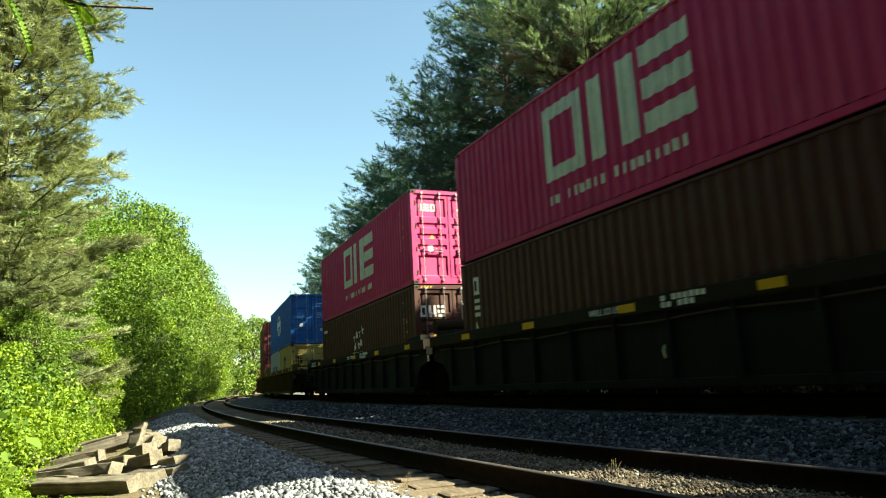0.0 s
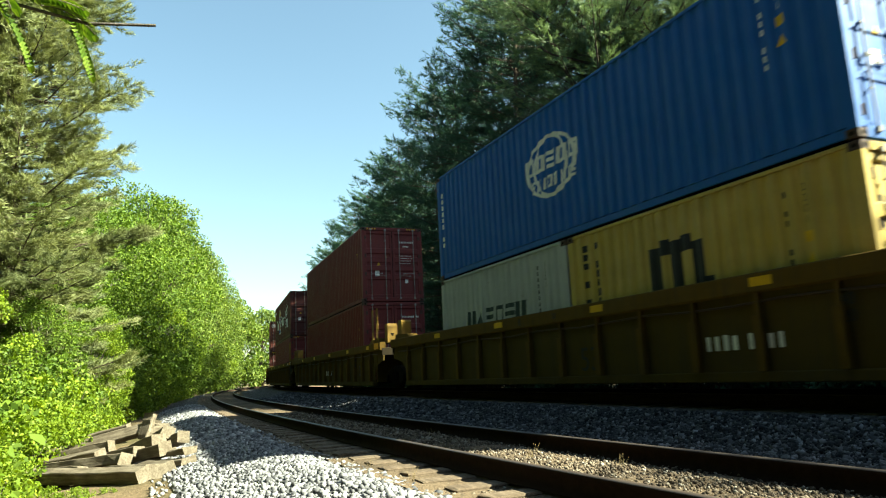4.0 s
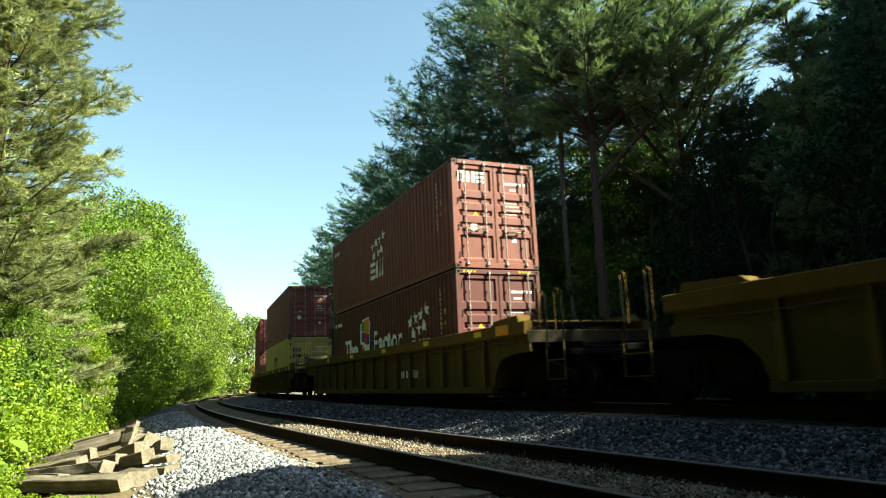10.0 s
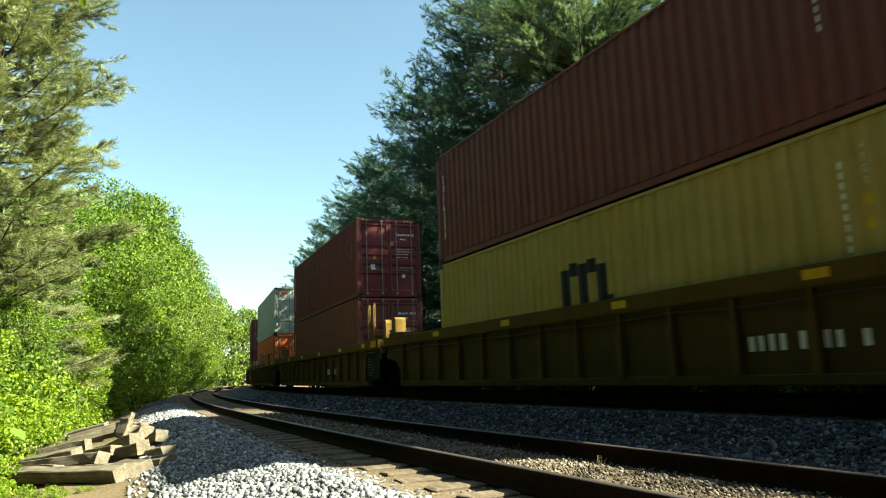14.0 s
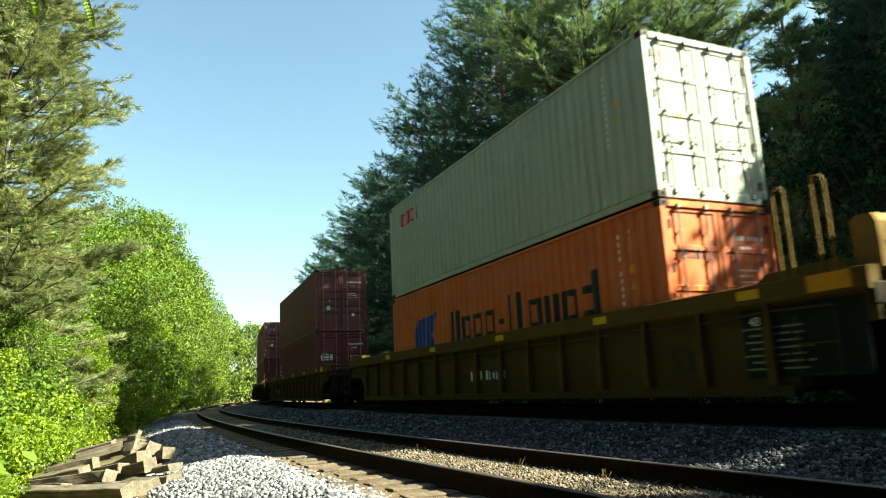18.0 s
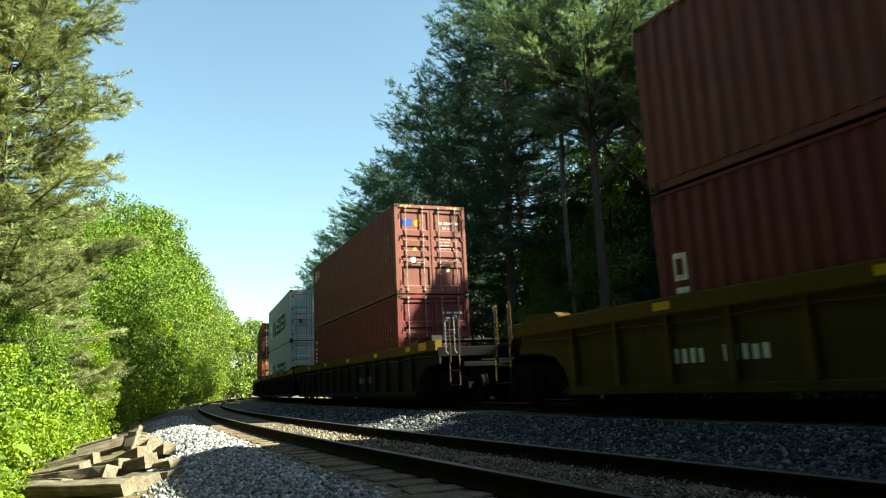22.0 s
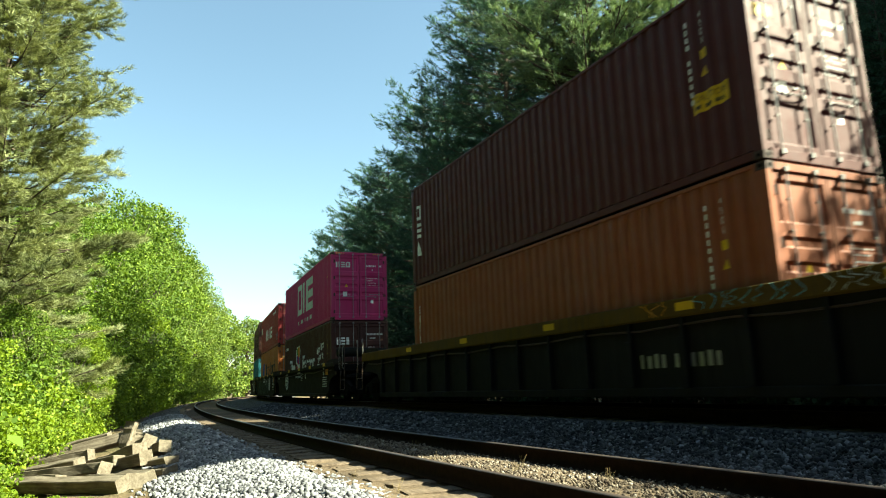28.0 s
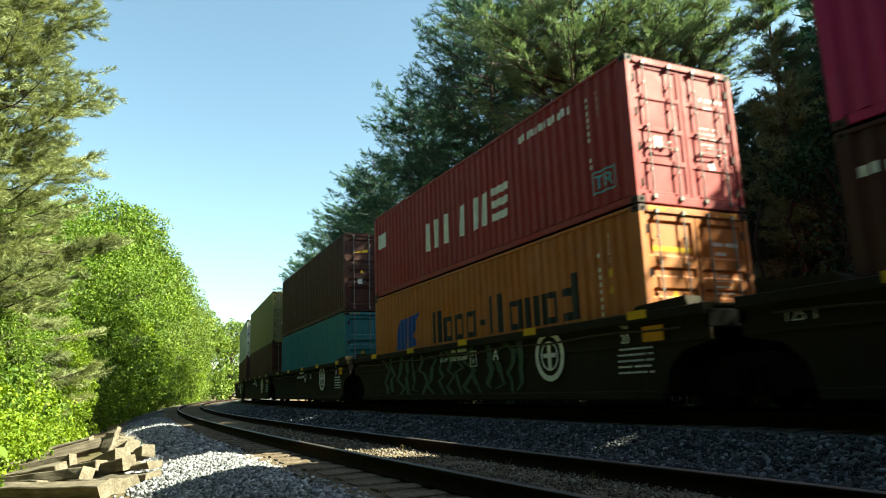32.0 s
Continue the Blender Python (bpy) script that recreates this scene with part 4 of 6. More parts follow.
def truck(car, y):
    def frame_mesh():
        sh = Shape()
        for k in (-1, 1):
            prof = [(-1.12, 0.36), (-1.12, 0.56), (-0.75, 0.66), (-0.3, 0.80), (0.3, 0.80), (0.75, 0.66), (1.12, 0.56), (1.12, 0.36), (0.78, 0.36), (0.42, 0.22),
                    (-0.42, 0.22), (-0.78, 0.36)]
            sh.prism(prof, k * 0.97, k * 1.11, "x")
            for yy in (-0.88, 0.88):
                sh.tube((k * 1.0, yy, 0.42), (k * 1.18, yy, 0.42), 0.12, 0.11, 12)
            for yy in (-0.18, 0.0, 0.18):
                sh.tube((k * 1.12, yy, 0.3), (k * 1.12, yy, 0.62), 0.075, 0.075, 8)
        sh.box(-1.1, 1.1, -0.2, 0.2, 0.52, 0.78, 0.03)
        return sh.mesh("truck_frame", BLACK)
    fr = part("truck_frame", kept("truck_frame", frame_mesh), BLACK, car)
    fr.location = (0, y, 0)
    for yy in (-0.88, 0.88):
        w = part("wheelset", kept("wheelset", lambda: wheel_shape().mesh("wheelset", BLACK)), BLACK, fr)
        w.location = (0, yy, 0.425)


def well_car(label, kind, ends, seed):
    """A well car with its middle over the origin, rail heads at z = 0. ends: how its -y and +y ends are: 'joint' or 'coupler'."""
    car = thing("well_car", label, "railway car", "well cars of the train")
    short = kind in ("brown", "black")
    well = 6.55 if short else 8.3
    body = {"yellow": CAR_SIDE, "worn": CAR_DARK, "brown": CAR_BROWN, "black": CAR_DARK}[kind]
    rim = {"yellow": CAR_YELLOW, "worn": CAR_YELLOW, "brown": CAR_BROWN, "black": CAR_BROWN}[kind]
    reach = {}
    for sgn, end in zip((-1, 1), ends):
        reach[sgn] = (7.5 if end == "joint" else 7.9) if short else (9.45 if end == "joint" else 9.9)
    lo, hi = -reach[-1], reach[1]
    top = 1.50 if kind == "brown" else 1.60
    for k in (-1, 1):
        arch = [(-well, 0.24), (well, 0.24), (well + 0.12, 0.62), (well + 0.4, 0.88), (well + 0.9, 0.98), (hi, 1.0), (hi, 1.40), (lo, 1.40), (lo, 1.0),
                (-well - 0.9, 0.98), (-well - 0.4, 0.88), (-well - 0.12, 0.62)]
        part("side_sheet", Shape().prism(arch, k * 1.40, k * 1.45, "x"), body, car)
        sh = Shape().prism([(k * 1.36, 1.36), (k * 1.53, 1.33), (k * 1.55, 1.36), (k * 1.55, top - 0.015), (k * 1.53, top), (k * 1.36, top)], lo, hi, "y")
        part("top_chord", sh, rim, car, "grimy yellow top chord" if rim is CAR_YELLOW else "")
        part("bottom_chord", Shape().box(k * 1.34, k * 1.52, -well, well, 0.19, 0.33, 0.015), body, car)
        if kind != "brown":
            n = 15 if not short else 11
            for i in range(n):
                y = -well + 0.25 + i * (2 * well - 0.5) / (n - 1)
                rib_mat = rim if kind == "yellow" else body
                rib = kept(("rib", rib_mat.name, k), lambda: Shape().prism(
                    [(k * 1.45, 0.33), (k * 1.565, 0.33), (k * 1.535, 1.34), (k * 1.45, 1.34)], -0.03, 0.03, "y").box(k * 1.53, k * 1.575, -0.065, 0.065, 0.33, 1.05, 0.008).mesh("rib", rib_mat))
                part("rib", rib, rib_mat, car).location = (0, y, 0)
        else:
            part("belt_rail", Shape().box(k * 1.45, k * 1.475, lo + 0.1, hi - 0.1, 1.0, 1.04, 0.006), body, car)
        part("train_line", Shape().pipe([(k * 1.49, y, 1.22 + 0.025 * math.sin(y * 2.1)) for y in np.linspace(lo + 0.5, hi - 0.5, 22)], 0.017), CAST, car)
    part("well_floor", Shape().box(-1.36, 1.36, -well, well, 0.24, 0.34, 0.01), BLACK, car)
    for sgn, end in zip((-1, 1), ends):
        e = reach[sgn]
        part("bulkhead", Shape().prism([(sgn * well, 0.3), (sgn * (well + 0.1), 0.3), (sgn * (well + 0.25), 1.38), (sgn * well, 1.38)], -1.36, 1.36, "x"), body, car)
        part("end_deck", Shape().box(-1.36, 1.36, sgn * (well + 0.2), sgn * (e - 0.02), 1.18, 1.37, 0.02), body, car)
        part("centre_sill", Shape().box(-0.35, 0.35, sgn * (well + 0.1), sgn * (e + (0.1 if end == "joint" else 0.2)), 0.78, 1.18, 0.03), BLACK, car)
        slat = kept(("walkway_slat", body.name), lambda: Shape().box(-0.12, 0.12, -0.5, 0.5, -0.02, 0.02, 0.006).mesh("walkway_slat", body))
        for i in range(9):
            part("walkway_slat", slat, body, car).location = (-1.16 + i * 0.29, sgn * (e - 0.6), top)
        part("end_plate", Shape().box(-1.5, 1.5, sgn * (e - 0.06), sgn * (e + 0.01), 1.16, 1.42, 0.02), CAR_BROWN if kind == "yellow" else BLACK, car)
        for k in (-1, 1):
            part("end_bracket", Shape().prism([(sgn * (e - 1.5), top), (sgn * (e - 1.35), top + 0.10), (sgn * (e - 0.35), top + 0.14), (sgn * (e - 0.3), top)], k * 1.2, k * 1.5, "x"),
                 rim if kind == "yellow" else body, car)
        rail_mat = CAR_YELLOW if kind == "yellow" and seed != 8 else STEEL
        if end == "coupler":
            f = e + 1.2
            part("end_platform", Shape().box(-0.85, 1.0, sgn * (e + 0.012), sgn * f, 0.99, 1.04, 0.01), BLACK, car, "dark end platform")
            part("platform_beam", Shape().box(-1.32, 1.32, sgn * (f - 0.1), sgn * f, 0.86, 0.985, 0.02), BLACK, car)
            part("coupler", Shape().box(-0.10, 0.10, sgn * f, sgn * (f + 0.45), 0.76, 0.98, 0.03).box(-0.17, 0.17, sgn * (f + 0.3), sgn * (f + 0.58), 0.68, 1.05, 0.05)
                 .pipe([(0.3, sgn * f, 0.9), (0.3, sgn * (f + 0.25), 0.62), (0.28, sgn * (f + 0.5), 0.66)], 0.03), BLACK, car, "black knuckle coupler with air hose")
            truck(car, sgn * (e - 0.15))
            posts = [e + 0.52, e + 1.08]
        else:
            part("articulation_plate", Shape().box(-0.6, 0.6, sgn * (e - 0.4), sgn * (e + 0.22), 1.0, 1.16, 0.04), BLACK, car)
            if kind == "yellow":
                box = part("crossover_box", Shape().prism([(sgn * (e - 0.30), 1.58), (sgn * (e - 0.30), 2.14), (sgn * (e - 0.24), 2.2), (sgn * (e - 0.02), 2.2), (sgn * (e + 0.02), 2.1), (sgn * (e + 0.02), 1.58)],
                                                          -1.28, -0.95, "x"), SAFETY, car, "upright yellow box on the end deck")
                # thin black plate drawn for the hole and the dark inside it
                hole = part("lightening_hole", Shape().prism([(-1.18, 1.88), (-1.05, 1.88), (-1.115, 1.77)], sgn * (e + 0.02), sgn * (e + 0.026), "y"), BLACK, box)
                for x in (-0.5, 0.6):
                    part("deck_bracket", Shape().prism([(sgn * (e - 0.25), 1.58), (sgn * (e - 0.2), 1.78), (sgn * (e - 0.02), 1.72), (sgn * (e + 0.02), 1.58)], x, x + 0.3, "x"), body, car)
            if sgn < 0:
                truck(car, sgn * (e + 0.28))
            posts = [e - 0.45, e - 1.0] if kind == "yellow" and sgn < 0 else []
        for k in (-1, 1):
            for yy in posts:
                x = k * (1.36 if end == "coupler" else 1.5)
                foot = 1.1 if end == "coupler" else 1.55
                if end == "joint":
                    part("hand_rail", Shape().pipe([(x, sgn * (yy - 0.09), 1.5), (x, sgn * (yy - 0.09), 2.66), (x, sgn * (yy - 0.05), 2.74), (x, sgn * (yy + 0.03), 2.74), (x, sgn * (yy + 0.07), 2.66), (x, sgn * (yy + 0.07), 1.5)],
                                                   0.016), SAFETY, car, "tall yellow hand rail hoop")
                    continue
                part("hand_rail_post", Shape().box(x - 0.009, x + 0.009, sgn * (yy - 0.018), sgn * (yy + 0.018), foot - 0.1, 2.06, 0.004), CAR_DARK if kind == "yellow" else CAST, car)
                part("hand_rail", Shape().pipe([(x + k * 0.03, sgn * (yy - 0.04), 2.0), (x + k * 0.03, sgn * (yy - 0.03), 2.09), (x + k * 0.03, sgn * (yy - 0.12), 2.12), (x + k * 0.04, sgn * (yy - 0.17), 2.05),
                                                (x + k * 0.04, sgn * (yy - 0.17), foot + 0.18), (x + k * 0.03, sgn * (yy - 0.05), foot + 0.1)], 0.010), rail_mat if kind == "yellow" else STEEL, car)
            if posts:
                y0, y1, x = sgn * (posts[0] - 0.02), sgn * (posts[1] + 0.02 if end == "coupler" else posts[1]), k * (1.38 if end == "coupler" else 1.52)
                part("ladder", Shape().pipe([(x, y0, 1.15), (x, y0, 0.45), (x, y1, 0.45), (x, y1, 1.15)], 0.014).pipe([(x, y0, 0.8), (x, y1, 0.8)], 0.013), CAST if kind != "yellow" else CAR_SIDE, car)
        if end == "coupler" and sgn < 0 and seed == 8:
            hub = (-1.05, sgn * (e + 1.12), 1.86)
            wheel = Shape().ring(hub, (1.0, 0.5, 0), 0.25, 0.012, 20).tube((hub[0] - 0.012, hub[1] - 0.006, hub[2]), (hub[0] + 0.012, hub[1] + 0.006, hub[2]), 0.09, 0.09, 14)
            part("brake_wheel", wheel, STEEL, car, "hand brake wheel")
            for i in range(5):
                w = 2 * math.pi * i / 5
                part("spoke", Shape().pipe([hub, (hub[0] - 0.45 * 0.27 * math.cos(w), hub[1] + 0.9 * 0.27 * math.cos(w), hub[2] + 0.27 * math.sin(w))], 0.011, 5), STEEL, car)
            part("brake_housing", Shape().tube((hub[0] + 0.03, hub[1] + 0.01, hub[2]), (hub[0] + 0.2, hub[1] + 0.1, hub[2]), 0.13, 0.11, 14).box(hub[0] + 0.08, hub[0] + 0.2, hub[1] - 0.06, hub[1] + 0.1, 1.1, hub[2], 0.02),
                 CAST, car)
        if kind == "brown" and end == "coupler" and sgn < 0:
            part("air_reservoir", Shape().tube((-1.15, -7.0, 1.92), (0.1, -7.0, 1.92), 0.19, 0.19, 16).tube((-1.2, -7.0, 1.92), (-1.15, -7.0, 1.92), 0.12, 0.19, 16)
                 .box(-1.0, -0.92, -7.2, -6.8, 1.58, 1.8).box(-0.1, -0.02, -7.2, -6.8, 1.58, 1.8), CAR_DARK, car, "black air reservoir")
    # side markings
    if kind in ("yellow", "worn"):
        ref = [rect(y, y + 0.35, 1.42, 1.54) for y in (-8.0, -4.9, -1.4, 2.2, 5.6)]
        plate(car, REFLECT, ref, -1.551, "reflector_strip", "yellow reflector strips")
        plate(car, AMBER, [rect(-9.25, -8.7, 1.38, 1.58)], -1.552, "amber_plate", "orange plate")
    else:
        ref = [rect(y, y + 0.42, 1.40, 1.53) for y in (-6.4, -3.4, -0.6, 2.4, 5.2)]
        plate(car, REFLECT, ref, -1.551, "reflector_strip", "yellow reflector strips")
    if seed == 6:
        plate(car, CAR_GREEN, [rect(-9.35, -7.3, 0.99, 1.33)], -1.456, "dark_end_panel", "dark green end of the side")
        plate(car, CAR_GREEN, [rect(-9.88, -7.2, 1.37, 1.595)], -1.553, "dark_chord_end", "dark green end of the top chord")
        plate(car, AMBER, [rect(-8.3, -7.9, 1.40, 1.56), rect(-9.3, -8.7, 1.40, 1.56)], -1.558, "amber_plate", "orange plates")
        stencil(car, "53", 0.2, -9.35, 1.42, -1.56)
        stencil(car, "48", 0.17, -7.45, 1.42, -1.56)
        plate(car, CAR_GREEN, [rect(-8.25, -7.3, 0.34, 0.985)], -1.456, "dark_end_panel", "dark green end of the side")
        q = []
        for i in range(7):
            q += bars(-8.1 + 0.08 * (i % 2), 0.42 + 0.075 * i, 0.03, 0.03, 14, 0.5, False, seed + i)
        plate(car, STEEL, [[(-15.5 - a, b) for a, b in p] for p in q], -1.461, "data_text", "rows of small pale marks")
    if kind == "yellow" and seed in (9, 10):
        plate(car, CAR_GREEN, [rect(-9.3, -7.6, 0.42, 1.30)], -1.455, "stencil_panel", "dark green data panel")
        q = []
        for i in range(7):
            q += bars(-9.1 + 0.1 * (i % 2), 0.52 + 0.085 * i, 0.034, 0.03, 18, 0.5, False, seed + i)
        plate(car, STEEL, [[(-16.7 - a, b) for a, b in p] for p in q], -1.462, "data_text", "rows of small white marks")
        stencil(car, "48", 0.17, -7.72, 1.08, -1.464)
    if kind == "yellow":
        stencil(car, "53", 0.5, -6.2, 0.55, -1.462, INK)
        stencil(car, "53", 0.6, -0.5, 0.42, -1.462, INK)
        stencil(car, "B", 0.2, 1.5, 1.40, -1.553, INK)
        stencil(car, "20", 0.15, 0.2, 1.43, -1.553, INK)
        stencil(car, "40", 0.2, -5.75, 1.05, -1.52, INK)
        stencil(car, "20", 0.2, -5.75, 0.86, -1.52, INK)
    if kind in ("yellow", "worn"):
        y0 = 5.7 if seed in (6, 11) else random.Random(seed).choice((-3.6, -2.2, 0.4))
        plate(car, WHITE if kind == "yellow" else STEEL, [[(y0 - a, 0.62 + b) for a, b in p] for p in bars(0, 0, 0.09, 0.22, 4, 0.75, False, seed) + bars(0.75, 0, 0.09, 0.22, 6, 0.75, False, seed + 3)],
              -1.458, "number_mark", "row of white bars")
    if kind == "brown":
        y0 = 3.66 if seed == 16 else -3.7
        q = [[(y0 - a, 0.98 + b) for a, b in p] for p in hoop(0, 0, 0.46, 0.10, 24) + hoop(0, 0, 0.27, 0.03, 18) + [rect(-0.05, 0.05, -0.25, 0.25), rect(-0.2, 0.2, -0.03, 0.05)]]
        plate(car, WHITE, q, -1.48, "round_emblem", "white round emblem")
        if seed == 16:
            stencil(car, "125 T", 0.2, 6.9, 1.12, -1.456)
        stencil(car, "LD LMT 122200 PER.UNIT", 0.13, 0.94, 1.08, -1.482)
        stencil(car, "A", 0.36, -1.62, 1.0, -1.482)
        stencil(car, "PLATE", 0.06, -0.66, 1.15, -1.482)
        stencil(car, "H", 0.15, -0.70, 0.98, -1.482)
        stencil(car, "40", 0.2, -5.7, 1.28, -1.482)
        stencil(car, "20", 0.2, -5.7, 1.06, -1.482)
        q = []
        for i in range(5):
            q += [[(-5.6 - a, b) for a, b in p] for p in bars(0, 0.95 - 0.09 * i, 0.036, 0.034, 15, 0.5, False, seed + i)]
        q += [[(0.4 - a, b) for a, b in p] for p in bars(0, 1.26, 0.05, 0.1, 4, 0.6, False, seed) + bars(0.4, 1.26, 0.05, 0.1, 6, 0.6, False, seed + 3)] + [[(-0.75 + k * a, 1.08 + k * b) for a, b in p] for k in (1.0,) for p in (rect(-0.15, 0.15, -0.17, -0.155), rect(-0.15, 0.15, 0.155, 0.17), rect(-0.15, -0.135, -0.155, 0.155), rect(0.135, 0.15, -0.155, 0.155))]
        plate(car, WHITE, q, -1.479, "data_text", "rows of small white marks")
        plate(car, AMBER, [rect(-6.65, -6.2, 1.05, 1.28)], -1.48, "amber_plate", "orange plate")
        if seed == 14:
            rnd = random.Random(3)
            strokes = Shape()
            y = 4.6
            while y > -3.0:
                pts = [(-1.479, y + rnd.uniform(-0.3, 0.3), 0.35 + 0.2 * i + rnd.uniform(-0.1, 0.1)) for i in range(6)]
                for a, b in zip(pts, pts[1:]):
                    w = rnd.uniform(0.05, 0.12)
                    strokes.faces([(-1.482, a[1] - w, a[2]), (-1.482, a[1] + w, a[2]), (-1.482, b[1] + w, b[2]), (-1.482, b[1] - w, b[2])], [(0, 1, 2, 3)])
                y -= rnd.uniform(0.35, 0.6)
            tagged(part("graffiti", strokes, GRAFFITI, car, "pale faded spray paint strokes"), kind="stuff")
    if seed == 15:
        rnd = random.Random(8)
        for paint_mat, y0, y1, n in ((SKY_BLUE, -5.0, -6.8, 9), (AMBER, -3.9, -4.4, 4), (LETTER_GREY, -7.0, -7.9, 5)):
            scrawl = Shape()
            for i in range(n):
                y = y0 + (y1 - y0) * i / n
                pts = [(-1.5535, y + rnd.uniform(-0.12, 0.12), 1.385 + 0.05 * j + rnd.uniform(-0.01, 0.01)) for j in range(5)]
                scrawl.pipe(pts, 0.006, 4)
            tagged(part("graffiti", scrawl, paint_mat, car, "thin spray paint scrawl"), kind="stuff")
    if kind == "black":
        if seed == 3:
            stencil(car, "TMX BRAKE BEAM", 0.105, 7.0, 1.49, -1.556)
            stencil(car, "STANDARD TO CAR", 0.105, 7.0, 1.38, -1.556)
        stencil(car, "40/20", 0.16, -6.0, 1.42, -1.552)
        stencil(car, "C", 0.4, -1.0, 0.6, -1.455)
        stencil(car, "WELL LD LMT", 0.15, 0.6, 1.42, -1.552)
        q = [[(-1.2 - a, b) for a, b in p] for p in bars(0, 1.48, 0.09, 0.09, 8, 0.3, False, seed) + bars(0, 1.38, 0.09, 0.09, 6, 0.3, False, seed + 1)]
        plate(car, WHITE, q, -1.552, "data_text", "rows of small white marks")
        tank = Shape().tube((-1.0, lo + 0.45, 1.95), (0.2, lo + 0.45, 1.95), 0.2, 0.2, 16).box(-0.9, -0.8, lo + 0.25, lo + 0.65, 1.6, 1.85).box(0.0, 0.1, lo + 0.25, lo + 0.65, 1.6, 1.85)
        part("air_reservoir", tank, CAR_BROWN, car, "rust-brown air reservoir")
    return car


# ---------------------------------------------------------------- the train
SPEED, FLOOR = 8.79, 0.38
TRAIN = []   # thing, distance of its middle along the line at the start, height


def load(front, lower, upper, car):
    """A well car with its two layers; front: where the door end of the containers is at the start."""
    mid = front + LONG40 / 2
    TRAIN.append((car, mid, 0.0, 0.0))
    low_high = 0
    for box, shift in lower:
        TRAIN.append((box["ob"], mid, FLOOR, shift))
        low_high = box["high"]
    TRAIN.append((upper["ob"], mid, FLOOR + low_high + 0.03, 0.0))


def simple_box(label, mat, seed, high=HIGH, flat=False, word=None, amber=True):
    b = container(label, mat, high=high, flat=flat)
    usual_marks(b, seed=seed, amber=amber)
    if word:
        upright_word(b, n=word)
    return b


def magenta_box(seed, chip=False):
    b = container("magenta corrugated shipping container with a large pale block emblem", MAGENTA)
    usual_marks(b, seed=seed)
    magenta_emblem(b)
    end_marks(b, LETTER_GREY, blocks(-1.0, -0.35, 2.25, 2.48, 3, 4), "emblem")
    return b


BLACK_CAR = "dark grimy double-stack well car with ribbed sides"
YELLOW_CAR = "yellow double-stack well car with ribbed sides, grimy"
WORN_CAR = "dark ribbed well car with a worn yellow top chord"
BROWN_CAR = "smooth-sided oxide brown well car with white stencils"

# cars already past and out of view, added for the shadows they cast
for front, seed in ((-44.0, 61), (-28.3, 62), (-12.7, 63)):
    load(front, [(simple_box("dark brown corrugated shipping container", BROWN, seed), 0)], simple_box("maroon corrugated shipping container", MAROON, seed + 10),
         well_car(BLACK_CAR, "black", ("joint", "joint"), seed))
b = simple_box("dark brown corrugated shipping container with white blocks", BROWN, 1)
upright_word(b, a=0.55, z=2.5, n=3, size=0.42)
load(2.9, [(b, 0)], magenta_box(2), well_car(BLACK_CAR, "black", ("joint", "joint"), 2))
b = simple_box("dark brown corrugated shipping container with white stars", BROWN, 3)
star_row_emblem(b)
end_marks(b, WHITE, blocks(-1.05, -0.2, 1.95, 2.3, 3, 14), "emblem")
load(18.3, [(b, 0)], magenta_box(4), well_car(BLACK_CAR, "black", ("joint", "coupler"), 3))

b = simple_box("blue corrugated shipping container with a white globe emblem", BLUE, 5, flat=True)
globe_emblem(b)
c = container("pale grey short shipping container with worn dark lettering blocks", GREY, LONG20, LOW)
usual_marks(c, INK, 6, False)
side_marks(c, INK_GREEN, blocks(1.5, 4.4, 1.15, 1.6, 6, 5, 0.1, 0.16, "hteoeh"), "emblem", "worn dark block row")
d = container("ochre yellow short shipping container with a black emblem", YELLOW, LONG20, LOW)
usual_marks(d, INK, 7)
dark_m_emblem(d, 2.1, 1.5, 1.2)
side_marks(d, INK, bars(0.45, 2.35, 0.13, 0.13, 9, 0.3, True, 1) + bars(0.8, 2.35, 0.13, 0.13, 8, 0.3, True, 2))
end_marks(d, INK, blocks(-0.95, -0.5, 1.75, 1.95, 2, 4) + blocks(-0.95, -0.5, 1.5, 1.68, 2, 6), "emblem")
load(39.9, [(c, 3.065), (d, -3.065)], b, well_car(YELLOW_CAR, "yellow", ("coupler", "joint"), 4))
load(59.85, [(simple_box("brown-red corrugated shipping container", DARK_RED, 8), 0)], simple_box("brown-red corrugated shipping container with yellow door sign", DARK_RED, 9),
     well_car(YELLOW_CAR, "yellow", ("joint", "joint"), 5))
b = simple_box("dark maroon corrugated container with a bright patchwork emblem", MAROON, 10)
factor_emblem(b)
load(79.45, [(simple_box("dark red-brown corrugated shipping container", DARK_RED, 11), 0)], b, well_car(YELLOW_CAR, "yellow", ("joint", "coupler"), 6))
b = simple_box("red-brown corrugated shipping container with white stars", RED_BROWN, 12)
star_row_emblem(b)
end_marks(b, WHITE, blocks(-1.05, -0.2, 2.3, 2.6, 3, 14), "emblem")
c = simple_box("dark maroon corrugated container with a bright patchwork emblem", MAROON, 13)
factor_emblem(c)
load(103.0, [(c, 0)], b, well_car(YELLOW_CAR, "yellow", ("coupler", "coupler"), 7))
b = simple_box("ochre yellow corrugated shipping container with a black emblem", YELLOW, 14)
dark_m_emblem(b, 5.1, 1.7, 1.2)
end_marks(b, INK, blocks(-0.95, -0.45, 2.05, 2.3, 2, 4) + blocks(-0.95, -0.45, 1.75, 1.97, 2, 6), "emblem")
load(126.7, [(b, 0)], simple_box("red-brown corrugated shipping container with white upright marks", RED_BROWN, 15, word=7), well_car(YELLOW_CAR, "yellow", ("coupler", "joint"), 8))
